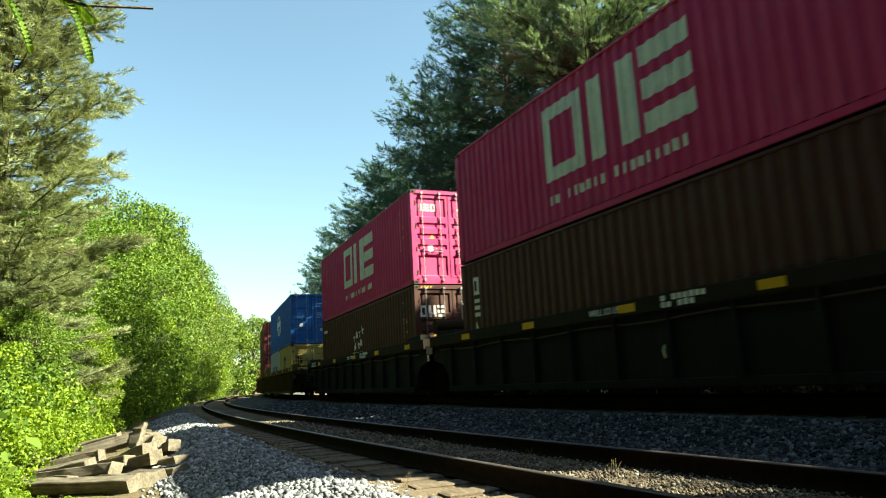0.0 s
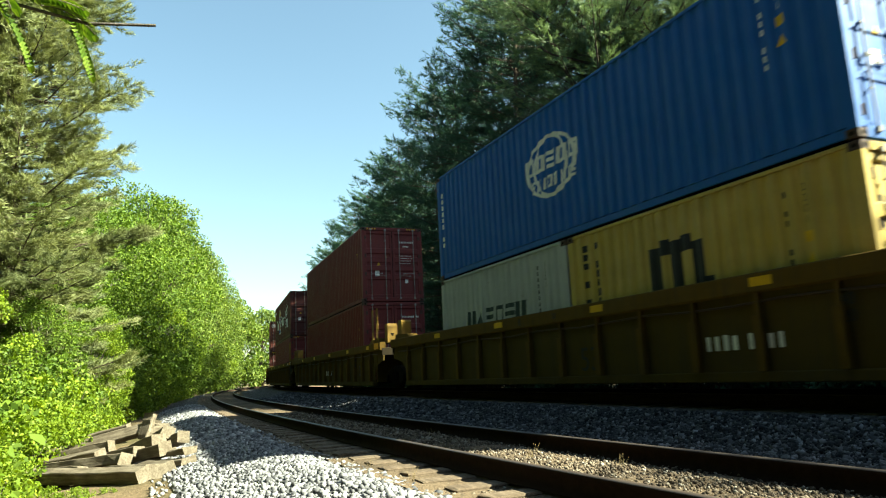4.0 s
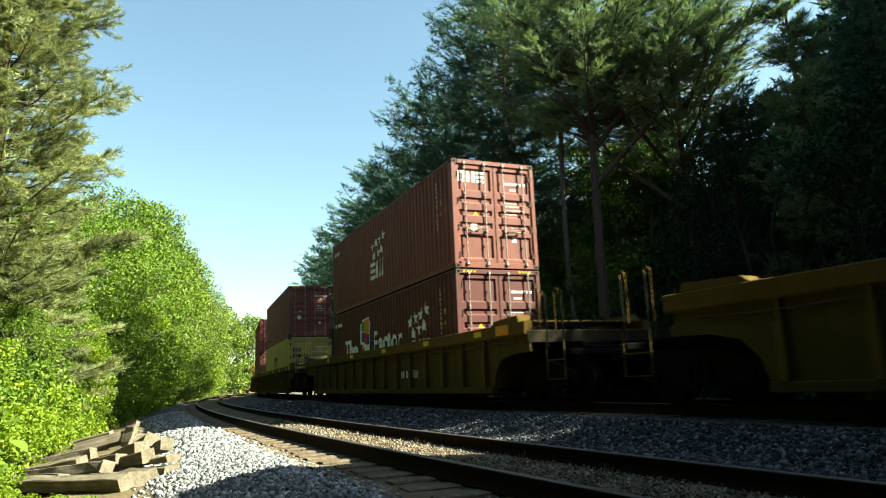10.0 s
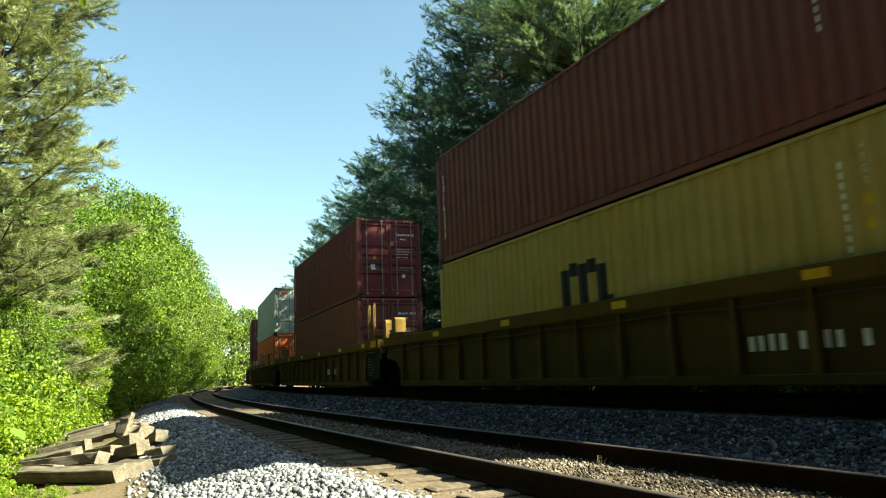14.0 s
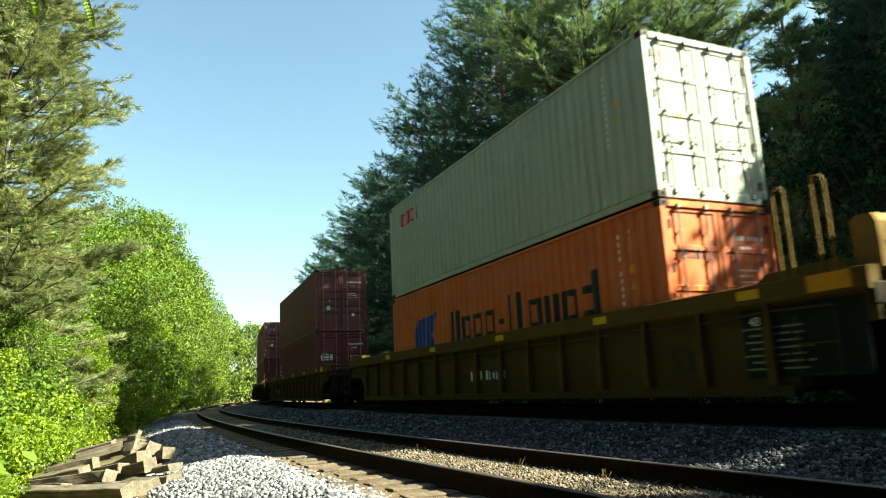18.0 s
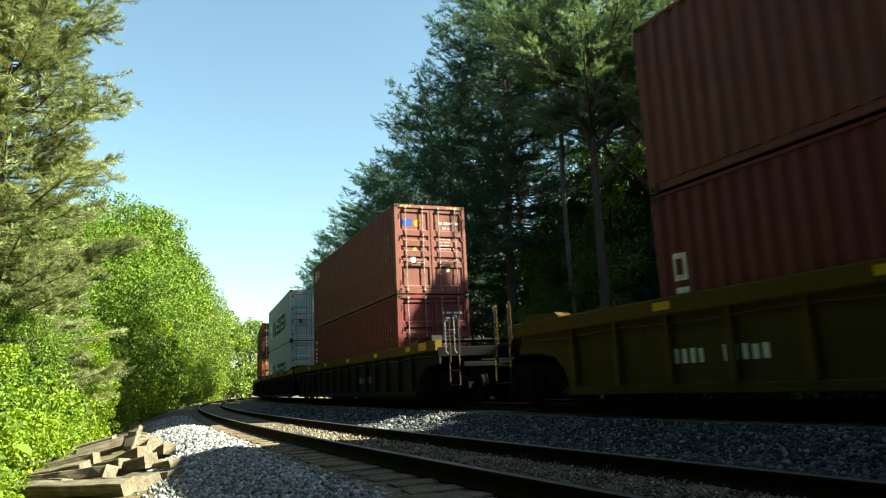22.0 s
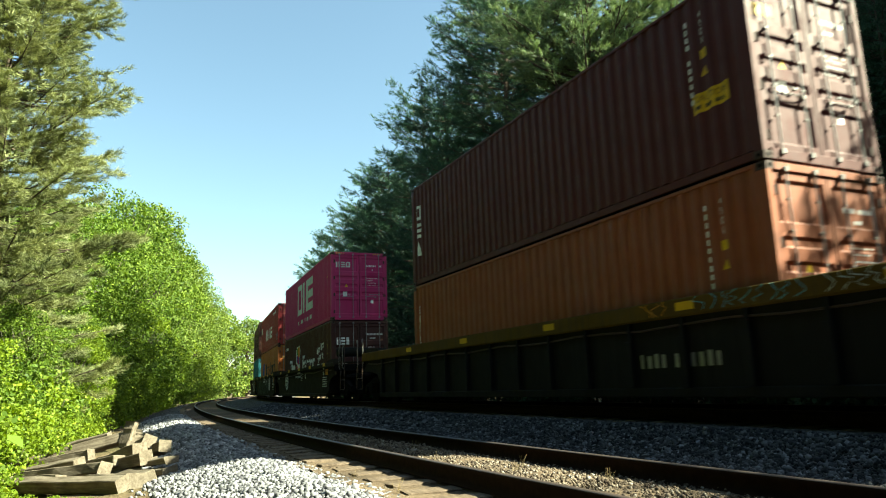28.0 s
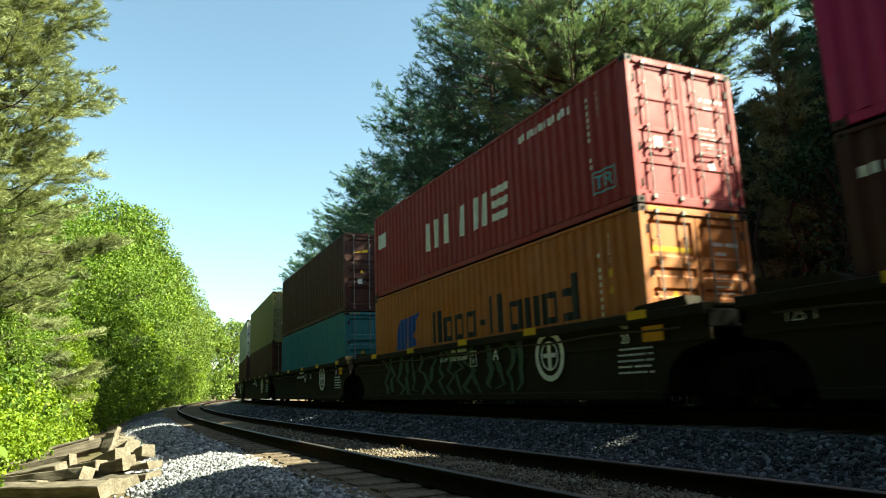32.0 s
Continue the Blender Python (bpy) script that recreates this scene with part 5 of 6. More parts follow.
load(146.1, [(simple_box("rust-red corrugated shipping container", RED_BROWN, 16, word=7), 0)], simple_box("dark red-brown corrugated shipping container", DARK_RED, 17, word=7),
     well_car(YELLOW_CAR, "yellow", ("joint", "joint"), 9))
b = simple_box("pale green-grey corrugated shipping container with a red emblem", PALE, 18, flat=True)
pale_word(b, 0.95, 2.4, 2.1, 2.5, 4, RED_MARK, 3, "oooi")
end_marks(b, RED_MARK, blocks(-0.95, -0.4, 2.45, 2.6, 4, 4), "emblem")
c = simple_box("bright orange corrugated container with blue flag and black blocks", ORANGE, 19, flat=True)
flag_word_emblem(c)
end_marks(c, INK, blocks(-0.95, -0.3, 1.95, 2.1, 5, 4), "emblem")
load(165.9, [(c, 0)], b, well_car(YELLOW_CAR, "yellow", ("joint", "coupler"), 10))
b = simple_box("dark red corrugated shipping container", DARK_RED, 20)
end_marks(b, WHITE, blocks(-0.98, -0.4, 1.6, 1.9, 3, 8), "emblem")
upright_word(b, n=3, a=0.3, z=1.9)
load(189.2, [(b, 0)], simple_box("red-brown corrugated shipping container", RED_BROWN, 21), well_car(YELLOW_CAR, "yellow", ("coupler", "coupler"), 11))
b = simple_box("dark red corrugated shipping container with white upright marks", DARK_RED, 22, word=2)
c = simple_box("red-brown corrugated container with a white and yellow emblem", RED_BROWN, 23)
pale_word(c, 0.25, 1.3, 2.15, 2.45, 4, WHITE)
side_marks(c, SIGN_YELLOW, [rect(0.4, 1.2, 2.5, 2.6)])
end_marks(c, INK_BLUE, [rect(-1.0, -0.62, 2.2, 2.42)], "emblem")
end_marks(c, AMBER, [disc(-0.45, 2.3, 0.11)], "emblem")
load(212.9, [(b, 0)], c, well_car(WORN_CAR, "worn", ("coupler", "joint"), 12))
boxes = []
for seed in (24, 25):
    b = container("light grey corrugated container with a star square emblem", GREY)
    usual_marks(b, INK, seed)
    star_square_emblem(b, 0.0)
    end_marks(b, SKY_BLUE, [rect(-0.72, -0.40, 1.95, 2.2)], "emblem_ground")
    boxes.append(b)
load(232.3, [(boxes[0], 0)], boxes[1], well_car(WORN_CAR, "worn", ("joint", "joint"), 13))
c = simple_box("dark maroon corrugated shipping container with yellow caution sign", MAROON, 27, word=3)
side_marks(c, SIGN_YELLOW, [rect(11.05, 11.75, 1.02, 1.32)], "caution_sign", "yellow caution sign")
side_text(c, "CAUTION", 11.10, 11.70, 1.18, 1.28, INK, 0.01)
side_marks2(c, INK, bars(11.12, 1.07, 0.045, 0.06, 10, 0.2, False, 5), "sign_text")
end_marks(c, SIGN_YELLOW, [rect(-1.0, -0.62, 2.18, 2.36)], "caution_sign", "yellow caution sign")
load(251.95, [(simple_box("rust-orange corrugated shipping container with white upright marks", ORANGE_RUST, 26, word=5), 0)], c, well_car(WORN_CAR, "worn", ("joint", "coupler"), 15))
b = simple_box("dark brown corrugated container with a bright patchwork emblem", BROWN, 28)
factor_emblem(b, low=0.08, wide=0.45)
end_marks(b, WHITE, blocks(-0.98, -0.4, 1.9, 2.2, 3, 8), "emblem")
load(273.75, [(b, 0)], magenta_box(29), well_car(BROWN_CAR, "brown", ("coupler", "joint"), 16))
b = simple_box("red corrugated shipping container with a white block emblem", KRED, 30, LOW, flat=True, amber=False)
pale_word(b, 3.95, 8.35, 0.75, 1.5, 5, WHITE, 6, "hiihe")
side_marks(b, WHITE, bars(8.75, 2.15, 0.12, 0.16, 12, 0.3, False, 4) + [rect(0.35, 1.0, 1.5, 1.95)])
side_marks(b, SKY_BLUE, [rect(11.05, 11.7, 0.40, 0.43), rect(11.05, 11.7, 0.77, 0.80), rect(11.05, 11.08, 0.43, 0.77), rect(11.67, 11.7, 0.43, 0.77)], "frame_mark", "light blue frame")
side_text(b, "TIR", 11.15, 11.6, 0.48, 0.72, SKY_BLUE, 0.01)
c = simple_box("weathered orange corrugated container with blue flag and black blocks", ORANGE_OLD, 31)
flag_word_emblem(c)
end_marks(c, SIGN_YELLOW, [rect(-0.95, -0.05, 2.15, 2.23)], "emblem_ground")
load(289.2, [(c, 0)], b, well_car(BROWN_CAR, "brown", ("joint", "joint"), 14))
b = simple_box("dark brown corrugated shipping container with a yellow emblem", BROWN, 32)
end_marks(b, SIGN_YELLOW, [[(-0.95, 2.15), (-0.3, 2.2), (-0.3, 2.3)]], "emblem")
load(304.7, [(simple_box("teal corrugated shipping container with blue doors", TEAL, 33), 0)], b, well_car(BROWN_CAR, "brown", ("joint", "joint"), 17))
load(320.2, [(simple_box("dark brown corrugated shipping container", BROWN, 34), 0)], simple_box("olive corrugated shipping container", OLIVE, 35),
     well_car(BROWN_CAR, "brown", ("joint", "joint"), 18))
load(336.0, [(simple_box("dark brown corrugated shipping container", BROWN, 36), 0)], simple_box("pale grey corrugated shipping container", PALE, 37),
     well_car(BROWN_CAR, "brown", ("joint", "coupler"), 19))


# ---------------------------------------------------------------- plants
def leaf_cloud(centres, normals, size, rng, aspect=0.55):
    """Leaves as kite-shaped blades, folded along their middle."""
    n = len(centres)
    d = rng.normal(size=(n, 3)) * 0.7 + normals * 0.8
    d[:, 2] -= 0.2
    d /= np.linalg.norm(d, axis=1, keepdims=True)
    e = np.cross(d, rng.normal(size=(n, 3)))
    e /= np.linalg.norm(e, axis=1, keepdims=True)
    g = np.cross(d, e)
    w = (size * rng.uniform(0.6, 1.3, n))[:, None]
    tip, base = centres + d * w, centres - d * w * 0.6
    l, r = centres + (e * aspect + g * 0.12) * w, centres - (e * aspect - g * 0.12) * w
    v = np.stack([base, l, tip, r], 1).reshape(-1, 3)
    i = np.arange(n)[:, None] * 4
    return v, i + np.array([[0, 1, 2, 3]])


def crown_points(blobs, n, rng):
    """Points near the skins of many small clumps, and the way out of them."""
    r3 = np.array([b[3] ** 2 for b in blobs])
    pick = rng.choice(len(blobs), n, p=r3 / r3.sum())
    b = np.array(blobs)[pick]
    d = rng.normal(size=(n, 3))
    d /= np.linalg.norm(d, axis=1, keepdims=True)
    q = b[:, 3] * rng.uniform(0.3, 1.08, n) ** 0.4
    return b[:, :3] + d * q[:, None] * np.array([1, 1, 0.8]), d


def broadleaf(seed, height, spread, n, leaf, mat, base=0.15, clumps=46, name="tree", trunk=True, bole=None):
    """Meshes of a broadleaved tree or shrub: wood, crown."""
    rng = np.random.default_rng(seed)
    wood = Shape()
    blobs = []
    for i in range(clumps):
        t = rng.uniform(0, 1)
        h = height * (base + (1 - base) * t)
        reach = spread * math.sqrt(max(0.04, 1 - ((t - 0.4) / 0.62) ** 2)) * rng.uniform(0.2, 1.0) ** 0.55
        w = rng.uniform(0, 2 * math.pi)
        blobs.append((reach * math.cos(w), reach * math.sin(w), h * rng.uniform(0.9, 1.0), max(0.18, spread * rng.uniform(0.13, 0.27))))
    if trunk:
        lean = rng.uniform(-0.04, 0.04, 2) * height
        steps = 5
        line = [Vector((lean[0] * k / steps, lean[1] * k / steps, height * 0.85 * k / steps - 0.2)) for k in range(steps + 1)]
        r0 = 0.018 * height + 0.03
        for k in range(steps):
            wood.tube(line[k], line[k + 1], r0 * (1 - 0.17 * k), r0 * (1 - 0.17 * (k + 1)), 8)
        for b in blobs[::2]:
            k = min(1, max(0.1, b[2] / height - 0.22))
            a = line[0].lerp(line[-1], k)
            mid = a.lerp(Vector(b[:3]), 0.55) + Vector((0, 0, -0.05 * height * 0.3))
            wood.tube(a, mid, 0.22 * r0 + 0.01, 0.15 * r0 + 0.006, 5, False)
            wood.tube(mid, Vector(b[:3]), 0.15 * r0 + 0.006, 0.01, 5, False)
    else:
        for b in blobs[::3]:
            wood.tube((0.2 * b[0], 0.2 * b[1], -0.15), b[:3], 0.018, 0.006, 4, False)
    c, d = crown_points(blobs, n, rng)
    c[:, 2] = np.maximum(c[:, 2], 0.05)
    v, f = leaf_cloud(c, d, leaf, rng)
    return wood.mesh("trunk", bole or BARK_GREY), fast_mesh("crown", v, f, mat)


def pine(seed, height, spread, tufts, mat, bare=0.3, needle=0.2, per=12, thin=0.011, fork=False, wide_low=True, taper=0.75, dense=1.0, forks=(), twigs=True, soft=0.45, whorl=0.0):
    """Meshes of a pine: trunk with limbs, crown of needle tufts."""
    rng = np.random.default_rng(seed)
    wood = Shape()
    bend = rng.uniform(-0.03, 0.03, 2) * height
    def stem(h):
        k = h / height
        return Vector((bend[0] * k * k, bend[1] * k * k, h))
    r0 = 0.010 * height + 0.05
    steps = 8
    for k in range(steps):
        wood.tube(stem(height * k / steps - (0.3 if k == 0 else 0)), stem(height * (k + 1) / steps), r0 * (1 - 0.115 * k), r0 * (1 - 0.115 * (k + 1)), 9)
    limbs, stems = [], []
    for z, way, out, up in forks:
        foot = stem(z)
        elbow = foot + Vector((math.cos(way) * out * 0.55, math.sin(way) * out * 0.55, up * 0.42))
        top = foot + Vector((math.cos(way) * out, math.sin(way) * out, up))
        wood.tube(foot, elbow, r0 * 0.5, r0 * 0.36, 7, False)
        wood.tube(elbow, top, r0 * 0.36, 0.02, 7, False)
        stems.append((elbow, top))
    n = int(70 * dense * height / 16)
    for i in range(n):
        t = (i + rng.uniform(0, 1)) / n
        h = height * (bare + (0.985 - bare) * t)
        if whorl:
            h = round(h / whorl) * whorl + rng.normal() * 0.06
        shape = (1.05 - taper * t) if wide_low else (0.25 + 0.95 * math.sin(math.pi * (0.30 + 0.70 * t)) ** 0.8)
        length = spread * shape * rng.uniform(0.45, 1.12)
        w = rng.uniform(0, 2 * math.pi)
        a = stem(min(h, height * 0.985))
        if stems and i % 2:
            foot, top = stems[rng.integers(len(stems))]
            a = foot.lerp(top, rng.uniform(0.05, 1.0))
            length *= 0.7
        rise = rng.uniform(-0.18, 0.12) + 0.5 * t
        if fork and t < 0.3:
            rise += 0.65
        b = a + Vector((math.cos(w), math.sin(w), rise)) * length
        m = a.lerp(b, 0.5) + Vector((0, 0, -0.09 * length))
        rr = 0.012 + (0.011 if fork else 0.007) * length
        wood.tube(a, m, rr, rr * 0.65, 5, False)
        wood.tube(m, b, rr * 0.65, 0.008, 5, False)
        for j in range(int(5 + length * 3.0)):
            q = rng.uniform(0.2, 1.0)
            p = m.lerp(b, (q - 0.5) * 2) if q > 0.5 else a.lerp(m, q * 2)
            sw = w + rng.choice([-1, 1]) * rng.uniform(0.3, 1.1)
            sl = length * rng.uniform(0.12, 0.34) * (1.15 - 0.6 * q) + 0.15
            e = p + Vector((math.cos(sw), math.sin(sw), rng.uniform(-0.05, 0.3))) * sl
            if twigs:
                wood.tube(p, e, 0.009, 0.004, 3, False)
            limbs.append((np.array(p), np.array(e), sl + 0.15))
        limbs.append((np.array(m), np.array(b), length * 0.4))
    # plumes of needles that point on along their twigs
    lens = np.array([l[2] for l in limbs])
    pick = rng.choice(len(limbs), tufts, p=lens / lens.sum())
    A, B = np.array([l[0] for l in limbs])[pick], np.array([l[1] for l in limbs])[pick]
    t = (1.05 - 0.85 * rng.uniform(0, 1, tufts) ** 1.6)[:, None]
    c = A + (B - A) * t + rng.normal(size=(tufts, 3)) * 0.03
    ax = (B - A) / (np.linalg.norm(B - A, axis=1, keepdims=True) + 1e-6)
    ax = ax + np.array([0, 0, 0.3]) + rng.normal(size=(tufts, 3)) * 0.25
    ax /= np.linalg.norm(ax, axis=1, keepdims=True)
    d = np.repeat(ax, per, 0) + rng.normal(size=(tufts * per, 3)) * 0.5
    d /= np.linalg.norm(d, axis=1, keepdims=True)
    c = np.repeat(c, per, 0) + np.repeat(ax, per, 0) * (rng.uniform(-1, 1, (len(d), 1)) * needle * soft)
    e = np.cross(d, rng.normal(size=d.shape))
    e /= np.linalg.norm(e, axis=1, keepdims=True)
    L = (needle * rng.uniform(0.6, 1.15, len(c)))[:, None]
    v = np.stack([c - e * thin, c + e * thin, c + d * L], 1).reshape(-1, 3)
    f = np.arange(len(c))[:, None] * 3 + np.array([[0, 1, 2]])
    return wood.mesh("trunk", BARK_PINE), fast_mesh("crown", v, f, mat)


def plant(name, meshes, label, category, group, m, scale=1.0):
    ob = thing(name, label, category, group)
    wood, crown = meshes
    part("trunk" if category == "tree" else "stem", wood, None, ob)
    part("crown" if category == "tree" else "foliage", crown, None, ob)
    ob.matrix_world = m @ Matrix.Scale(scale, 4)
    return ob


def rooted(s, u, turn=0.0, sink=0.05):
    return on_line(s, u, float(ground_z(u)) - sink, turn)


random.seed(11)
PINE_BIG = pine(1, 19.0, 3.7, 42000, NEEDLE, 0.08, 0.20, 17, 0.007, taper=0.22, dense=4.6, soft=0.6, whorl=0.5)
PINE_BACK = pine(21, 19.0, 4.1, 12000, NEEDLE, 0.13, 0.26, 6, 0.026, taper=0.3, dense=2.6, twigs=False, soft=0.5)
PINE_A = pine(2, 17.8, 4.6, 10000, NEEDLE_SHADE, 0.2, 0.27, 7, 0.018, taper=0.62, dense=2.3, twigs=False, soft=0.6)
PINE_B = pine(3, 18.8, 4.9, 10000, NEEDLE_SHADE, 0.2, 0.27, 7, 0.018, taper=0.62, dense=2.3, twigs=False, soft=0.6)
PINE_C = pine(4, 17.0, 4.5, 10000, NEEDLE_SHADE, 0.2, 0.27, 7, 0.018, taper=0.62, dense=2.3, twigs=False, soft=0.6)
PINE_FULL = pine(31, 19.5, 3.8, 12500, NEEDLE_SHADE, 0.34, 0.24, 8, 0.014, taper=0.25, dense=2.8, soft=0.6)
PINE_OPEN = pine(5, 19.5, 4.0, 19000, NEEDLE_HIGH, 0.52, 0.20, 11, 0.010, True, False, dense=2.8, soft=0.6,
                 forks=((8.4, -0.3, 5.2, 6.5), (9.8, 0.2, 4.2, 6.8), (10.4, 2.9, 2.2, 5.5), (11.5, 1.4, 2.5, 5.0)))
PINE_YOUNG = pine(13, 15.5, 2.0, 9000, NEEDLE_HIGH, 0.15, 0.26, 8, 0.014, dense=3.0, soft=0.6)
OAK_A = broadleaf(6, 9.0, 3.2, 38000, 0.070, LEAF, 0.10, 150)
OAK_B = broadleaf(7, 8.2, 3.0, 38000, 0.066, LEAF, 0.10, 150)
OAK_M = broadleaf(16, 9.0, 3.1, 44000, 0.066, LEAF_SUN, 0.06, 170, bole=BARK_PINE)
OAK_BACK = broadleaf(19, 9.0, 3.1, 10000, 0.17, LEAF_SUN, 0.03, 150, bole=BARK_PINE)
OAK_L = broadleaf(8, 6.5, 2.4, 17000, 0.066, LEAF_LIGHT, 0.10, 90)
OAK_D = broadleaf(9, 10.0, 3.2, 15000, 0.09, LEAF_SHADE, 0.03, 170, bole=BARK_SHADE)
OAK_FINE = broadleaf(18, 10.0, 3.2, 30000, 0.055, LEAF_SHADE, 0.03, 190, bole=BARK_SHADE)
OAK_DEEP = broadleaf(17, 10.0, 3.3, 9000, 0.13, LEAF_SHADE, 0.03, 130, bole=BARK_SHADE)
OAK_BLOCKER = broadleaf(14, 12.0, 3.8, 2800, 0.56, LEAF_SHADE, 0.06, 110, bole=BARK_SHADE)
BUSH_A = broadleaf(10, 2.4, 1.4, 3600, 0.068, LEAF, 0.05, 50, trunk=False)
BUSH_B = broadleaf(11, 1.9, 1.3, 3400, 0.064, LEAF_LIGHT, 0.05, 44, trunk=False)
BUSH_C = broadleaf(12, 1.1, 1.0, 2200, 0.052, LEAF_LIGHT, 0.03, 36, trunk=False)
BUSH_D = broadleaf(15, 2.4, 1.5, 2400, 0.09, LEAF_SHADE, 0.02, 44, trunk=False, bole=BARK_SHADE)

# left of the tracks
plant("pine_tree", PINE_BIG, "tall sunlit pine with drooping needle boughs", "tree", "pines", rooted(24.0, -12.7, 20))
plant("pine_tree", PINE_BACK, "tall sunlit pine behind the shrubs", "tree", "pines", rooted(26.5, -15.4, 160), 1.0)
plant("pine_tree", PINE_BACK, "tall sunlit pine behind the shrubs", "tree", "pines", rooted(22.0, -15.6, 265), 0.97)
for s, u, sc, kind in ((29.5, -13.4, 1.05, "a"), (34, -12.6, 1.2, "b"), (39.5, -12.5, 1.35, "a"), (46, -12.0, 1.55, "b"), (57, -12.2, 1.9, "a"), (69, -12.2, 2.1, "m"), (83, -12.3, 2.15, "m"), (99, -12.4, 2.12, "m"),
                       (118, -13.4, 2.1, "m"), (142, -14.6, 2.05, "k"), (168, -14.0, 2.1, "k"), (200, -12.6, 2.15, "k"), (235, -9.0, 2.3, "k"), (31, -17, 1.2, "a"), (41, -16.5, 1.3, "m")):
    plant("broadleaf_tree", {"a": OAK_A, "b": OAK_B, "m": OAK_M, "k": OAK_BACK}[kind], "dense sunlit broadleaf tree", "tree", "trees beside the track", rooted(s, u, s * 47), sc)
for s, u, sc in ((22.5, -11.6, 0.72), (27, -10.6, 0.62), (31.5, -10.8, 0.8), (36, -10.3, 0.98), (41, -10.2, 1.1), (47, -10.0, 1.12), (53, -9.9, 1.22), (60, -9.7, 1.2), (67, -9.6, 1.3), (75, -9.4, 1.3), (85, -8.8, 1.1), (98, -8.8, 1.15),
                 (18.5, -12.8, 0.72), (14.5, -13.2, 0.72), (10.8, -13.4, 0.66), (7.5, -13.0, 0.6)):
    plant("broadleaf_tree", OAK_B if int(s) % 3 == 1 else OAK_L, "young light green tree at the wood's edge", "tree", "trees beside the track", rooted(s, u, s * 61), sc * (0.72 if int(s) % 3 == 1 else 1.0))
for i in range(66):
    s = 6.5 + 0.85 * i
    u = float(np.interp(s, [6, 14, 20, 30, 45, 65], [-11.0, -11.2, -10.3, -9.7, -9.3, -8.8])) - 0.45 * random.random()
    plant("shrub", (BUSH_A, BUSH_B, BUSH_C)[i % 3], "bright green leafy shrub at the foot of the trees", "shrub", "shrubs beside the track",
          rooted(s, u - (0.7 if i % 3 == 0 else 0.3 if i % 3 == 1 else 0), i * 77), random.uniform(0.75, 1.2))
for i in range(26):
    s = 8.5 + 0.55 * i
    plant("shrub", (BUSH_C, BUSH_C, BUSH_B)[i % 3], "low yellow-green shrub on the bank behind the old ties", "shrub", "shrubs beside the track",
          rooted(s, -10.15 - (0.45 if i % 2 else 0.0) - 0.3 * random.random(), i * 57), random.uniform(0.45, 0.75))
for i in range(6):
    s = 13.5 + 0.9 * i
    plant("shrub", (BUSH_B, BUSH_C)[i % 2], "bright yellow-green shrub at the edge of the stones", "shrub", "shrubs beside the track",
          rooted(s, -9.95 - 0.3 * random.random(), i * 83), random.uniform(0.35, 0.55))
# trees behind the viewer, left and far right, added to block skylight and sun
for s, u, sc in ((2.0, -17.5, 1.5), (-4, -15.5, 1.7), (-9.0, -14.5, 1.7), (-14, -14, 1.7), (-19, -13.5, 1.7), (-25, -13, 1.7), (-32, -12.5, 1.6), (-40, -12, 1.6), (-6, -22, 1.9), (-15, -21, 1.9),
                 (-25, -21, 1.8), (7, -18.5, 1.6), (12, -20, 1.7), (17.5, -21, 1.7), (29, -22, 1.6), (-50, -11, 1.6), (38, -22, 1.5), (-62, -8, 1.6), (-75, 0, 1.6), (-70, 10, 1.5), (-60, 13, 1.5), (-48, 12, 1.5),
                 (-36, 11, 1.5), (-25, 10.5, 1.5), (-21, 14, 1.6), (9, 20.5, 1.65), (5.5, 19.5, 1.65), (12.5, 22.5, 1.7), (16.5, 24.5, 1.7), (20, 27, 1.6)):
    plant("broadleaf_tree", OAK_BLOCKER, "tall broadleaf tree added to block skylight and sun", "tree", "trees beside the track", rooted(s, u, s * 29), sc)
# added trees, mostly out of view, sized to shade the train and ballast
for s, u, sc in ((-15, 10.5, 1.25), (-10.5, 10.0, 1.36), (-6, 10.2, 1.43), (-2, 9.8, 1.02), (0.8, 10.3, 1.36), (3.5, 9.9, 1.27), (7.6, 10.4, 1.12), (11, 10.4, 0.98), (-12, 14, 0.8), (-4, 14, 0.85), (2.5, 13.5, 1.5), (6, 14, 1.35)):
    plant("broadleaf_tree", OAK_D, "tree at the wood's edge, added to shade train and stones", "tree", "trees of the dark wood", rooted(s, u, s * 37), sc)
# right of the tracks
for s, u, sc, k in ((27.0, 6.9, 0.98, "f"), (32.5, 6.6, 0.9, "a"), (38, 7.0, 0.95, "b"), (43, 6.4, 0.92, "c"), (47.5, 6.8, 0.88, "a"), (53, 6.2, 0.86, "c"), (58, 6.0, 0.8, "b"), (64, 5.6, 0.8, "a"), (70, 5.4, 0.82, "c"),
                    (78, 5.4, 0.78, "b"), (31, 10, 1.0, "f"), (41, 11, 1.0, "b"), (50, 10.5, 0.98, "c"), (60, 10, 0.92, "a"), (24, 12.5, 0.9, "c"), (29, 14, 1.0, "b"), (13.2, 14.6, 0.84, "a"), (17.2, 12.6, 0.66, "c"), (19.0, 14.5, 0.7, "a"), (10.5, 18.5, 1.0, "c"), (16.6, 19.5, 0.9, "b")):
    plant("pine_tree", {"a": PINE_A, "b": PINE_B, "c": PINE_C, "f": PINE_FULL}[k], "pine behind the train, its shade put into the needle colour", "tree", "pines", rooted(s, u, s * 53), sc * (1.09 if s > 20 else 1.0))
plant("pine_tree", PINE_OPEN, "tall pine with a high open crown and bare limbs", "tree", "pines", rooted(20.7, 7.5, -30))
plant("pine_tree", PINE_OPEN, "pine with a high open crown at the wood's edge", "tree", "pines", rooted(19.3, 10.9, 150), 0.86)
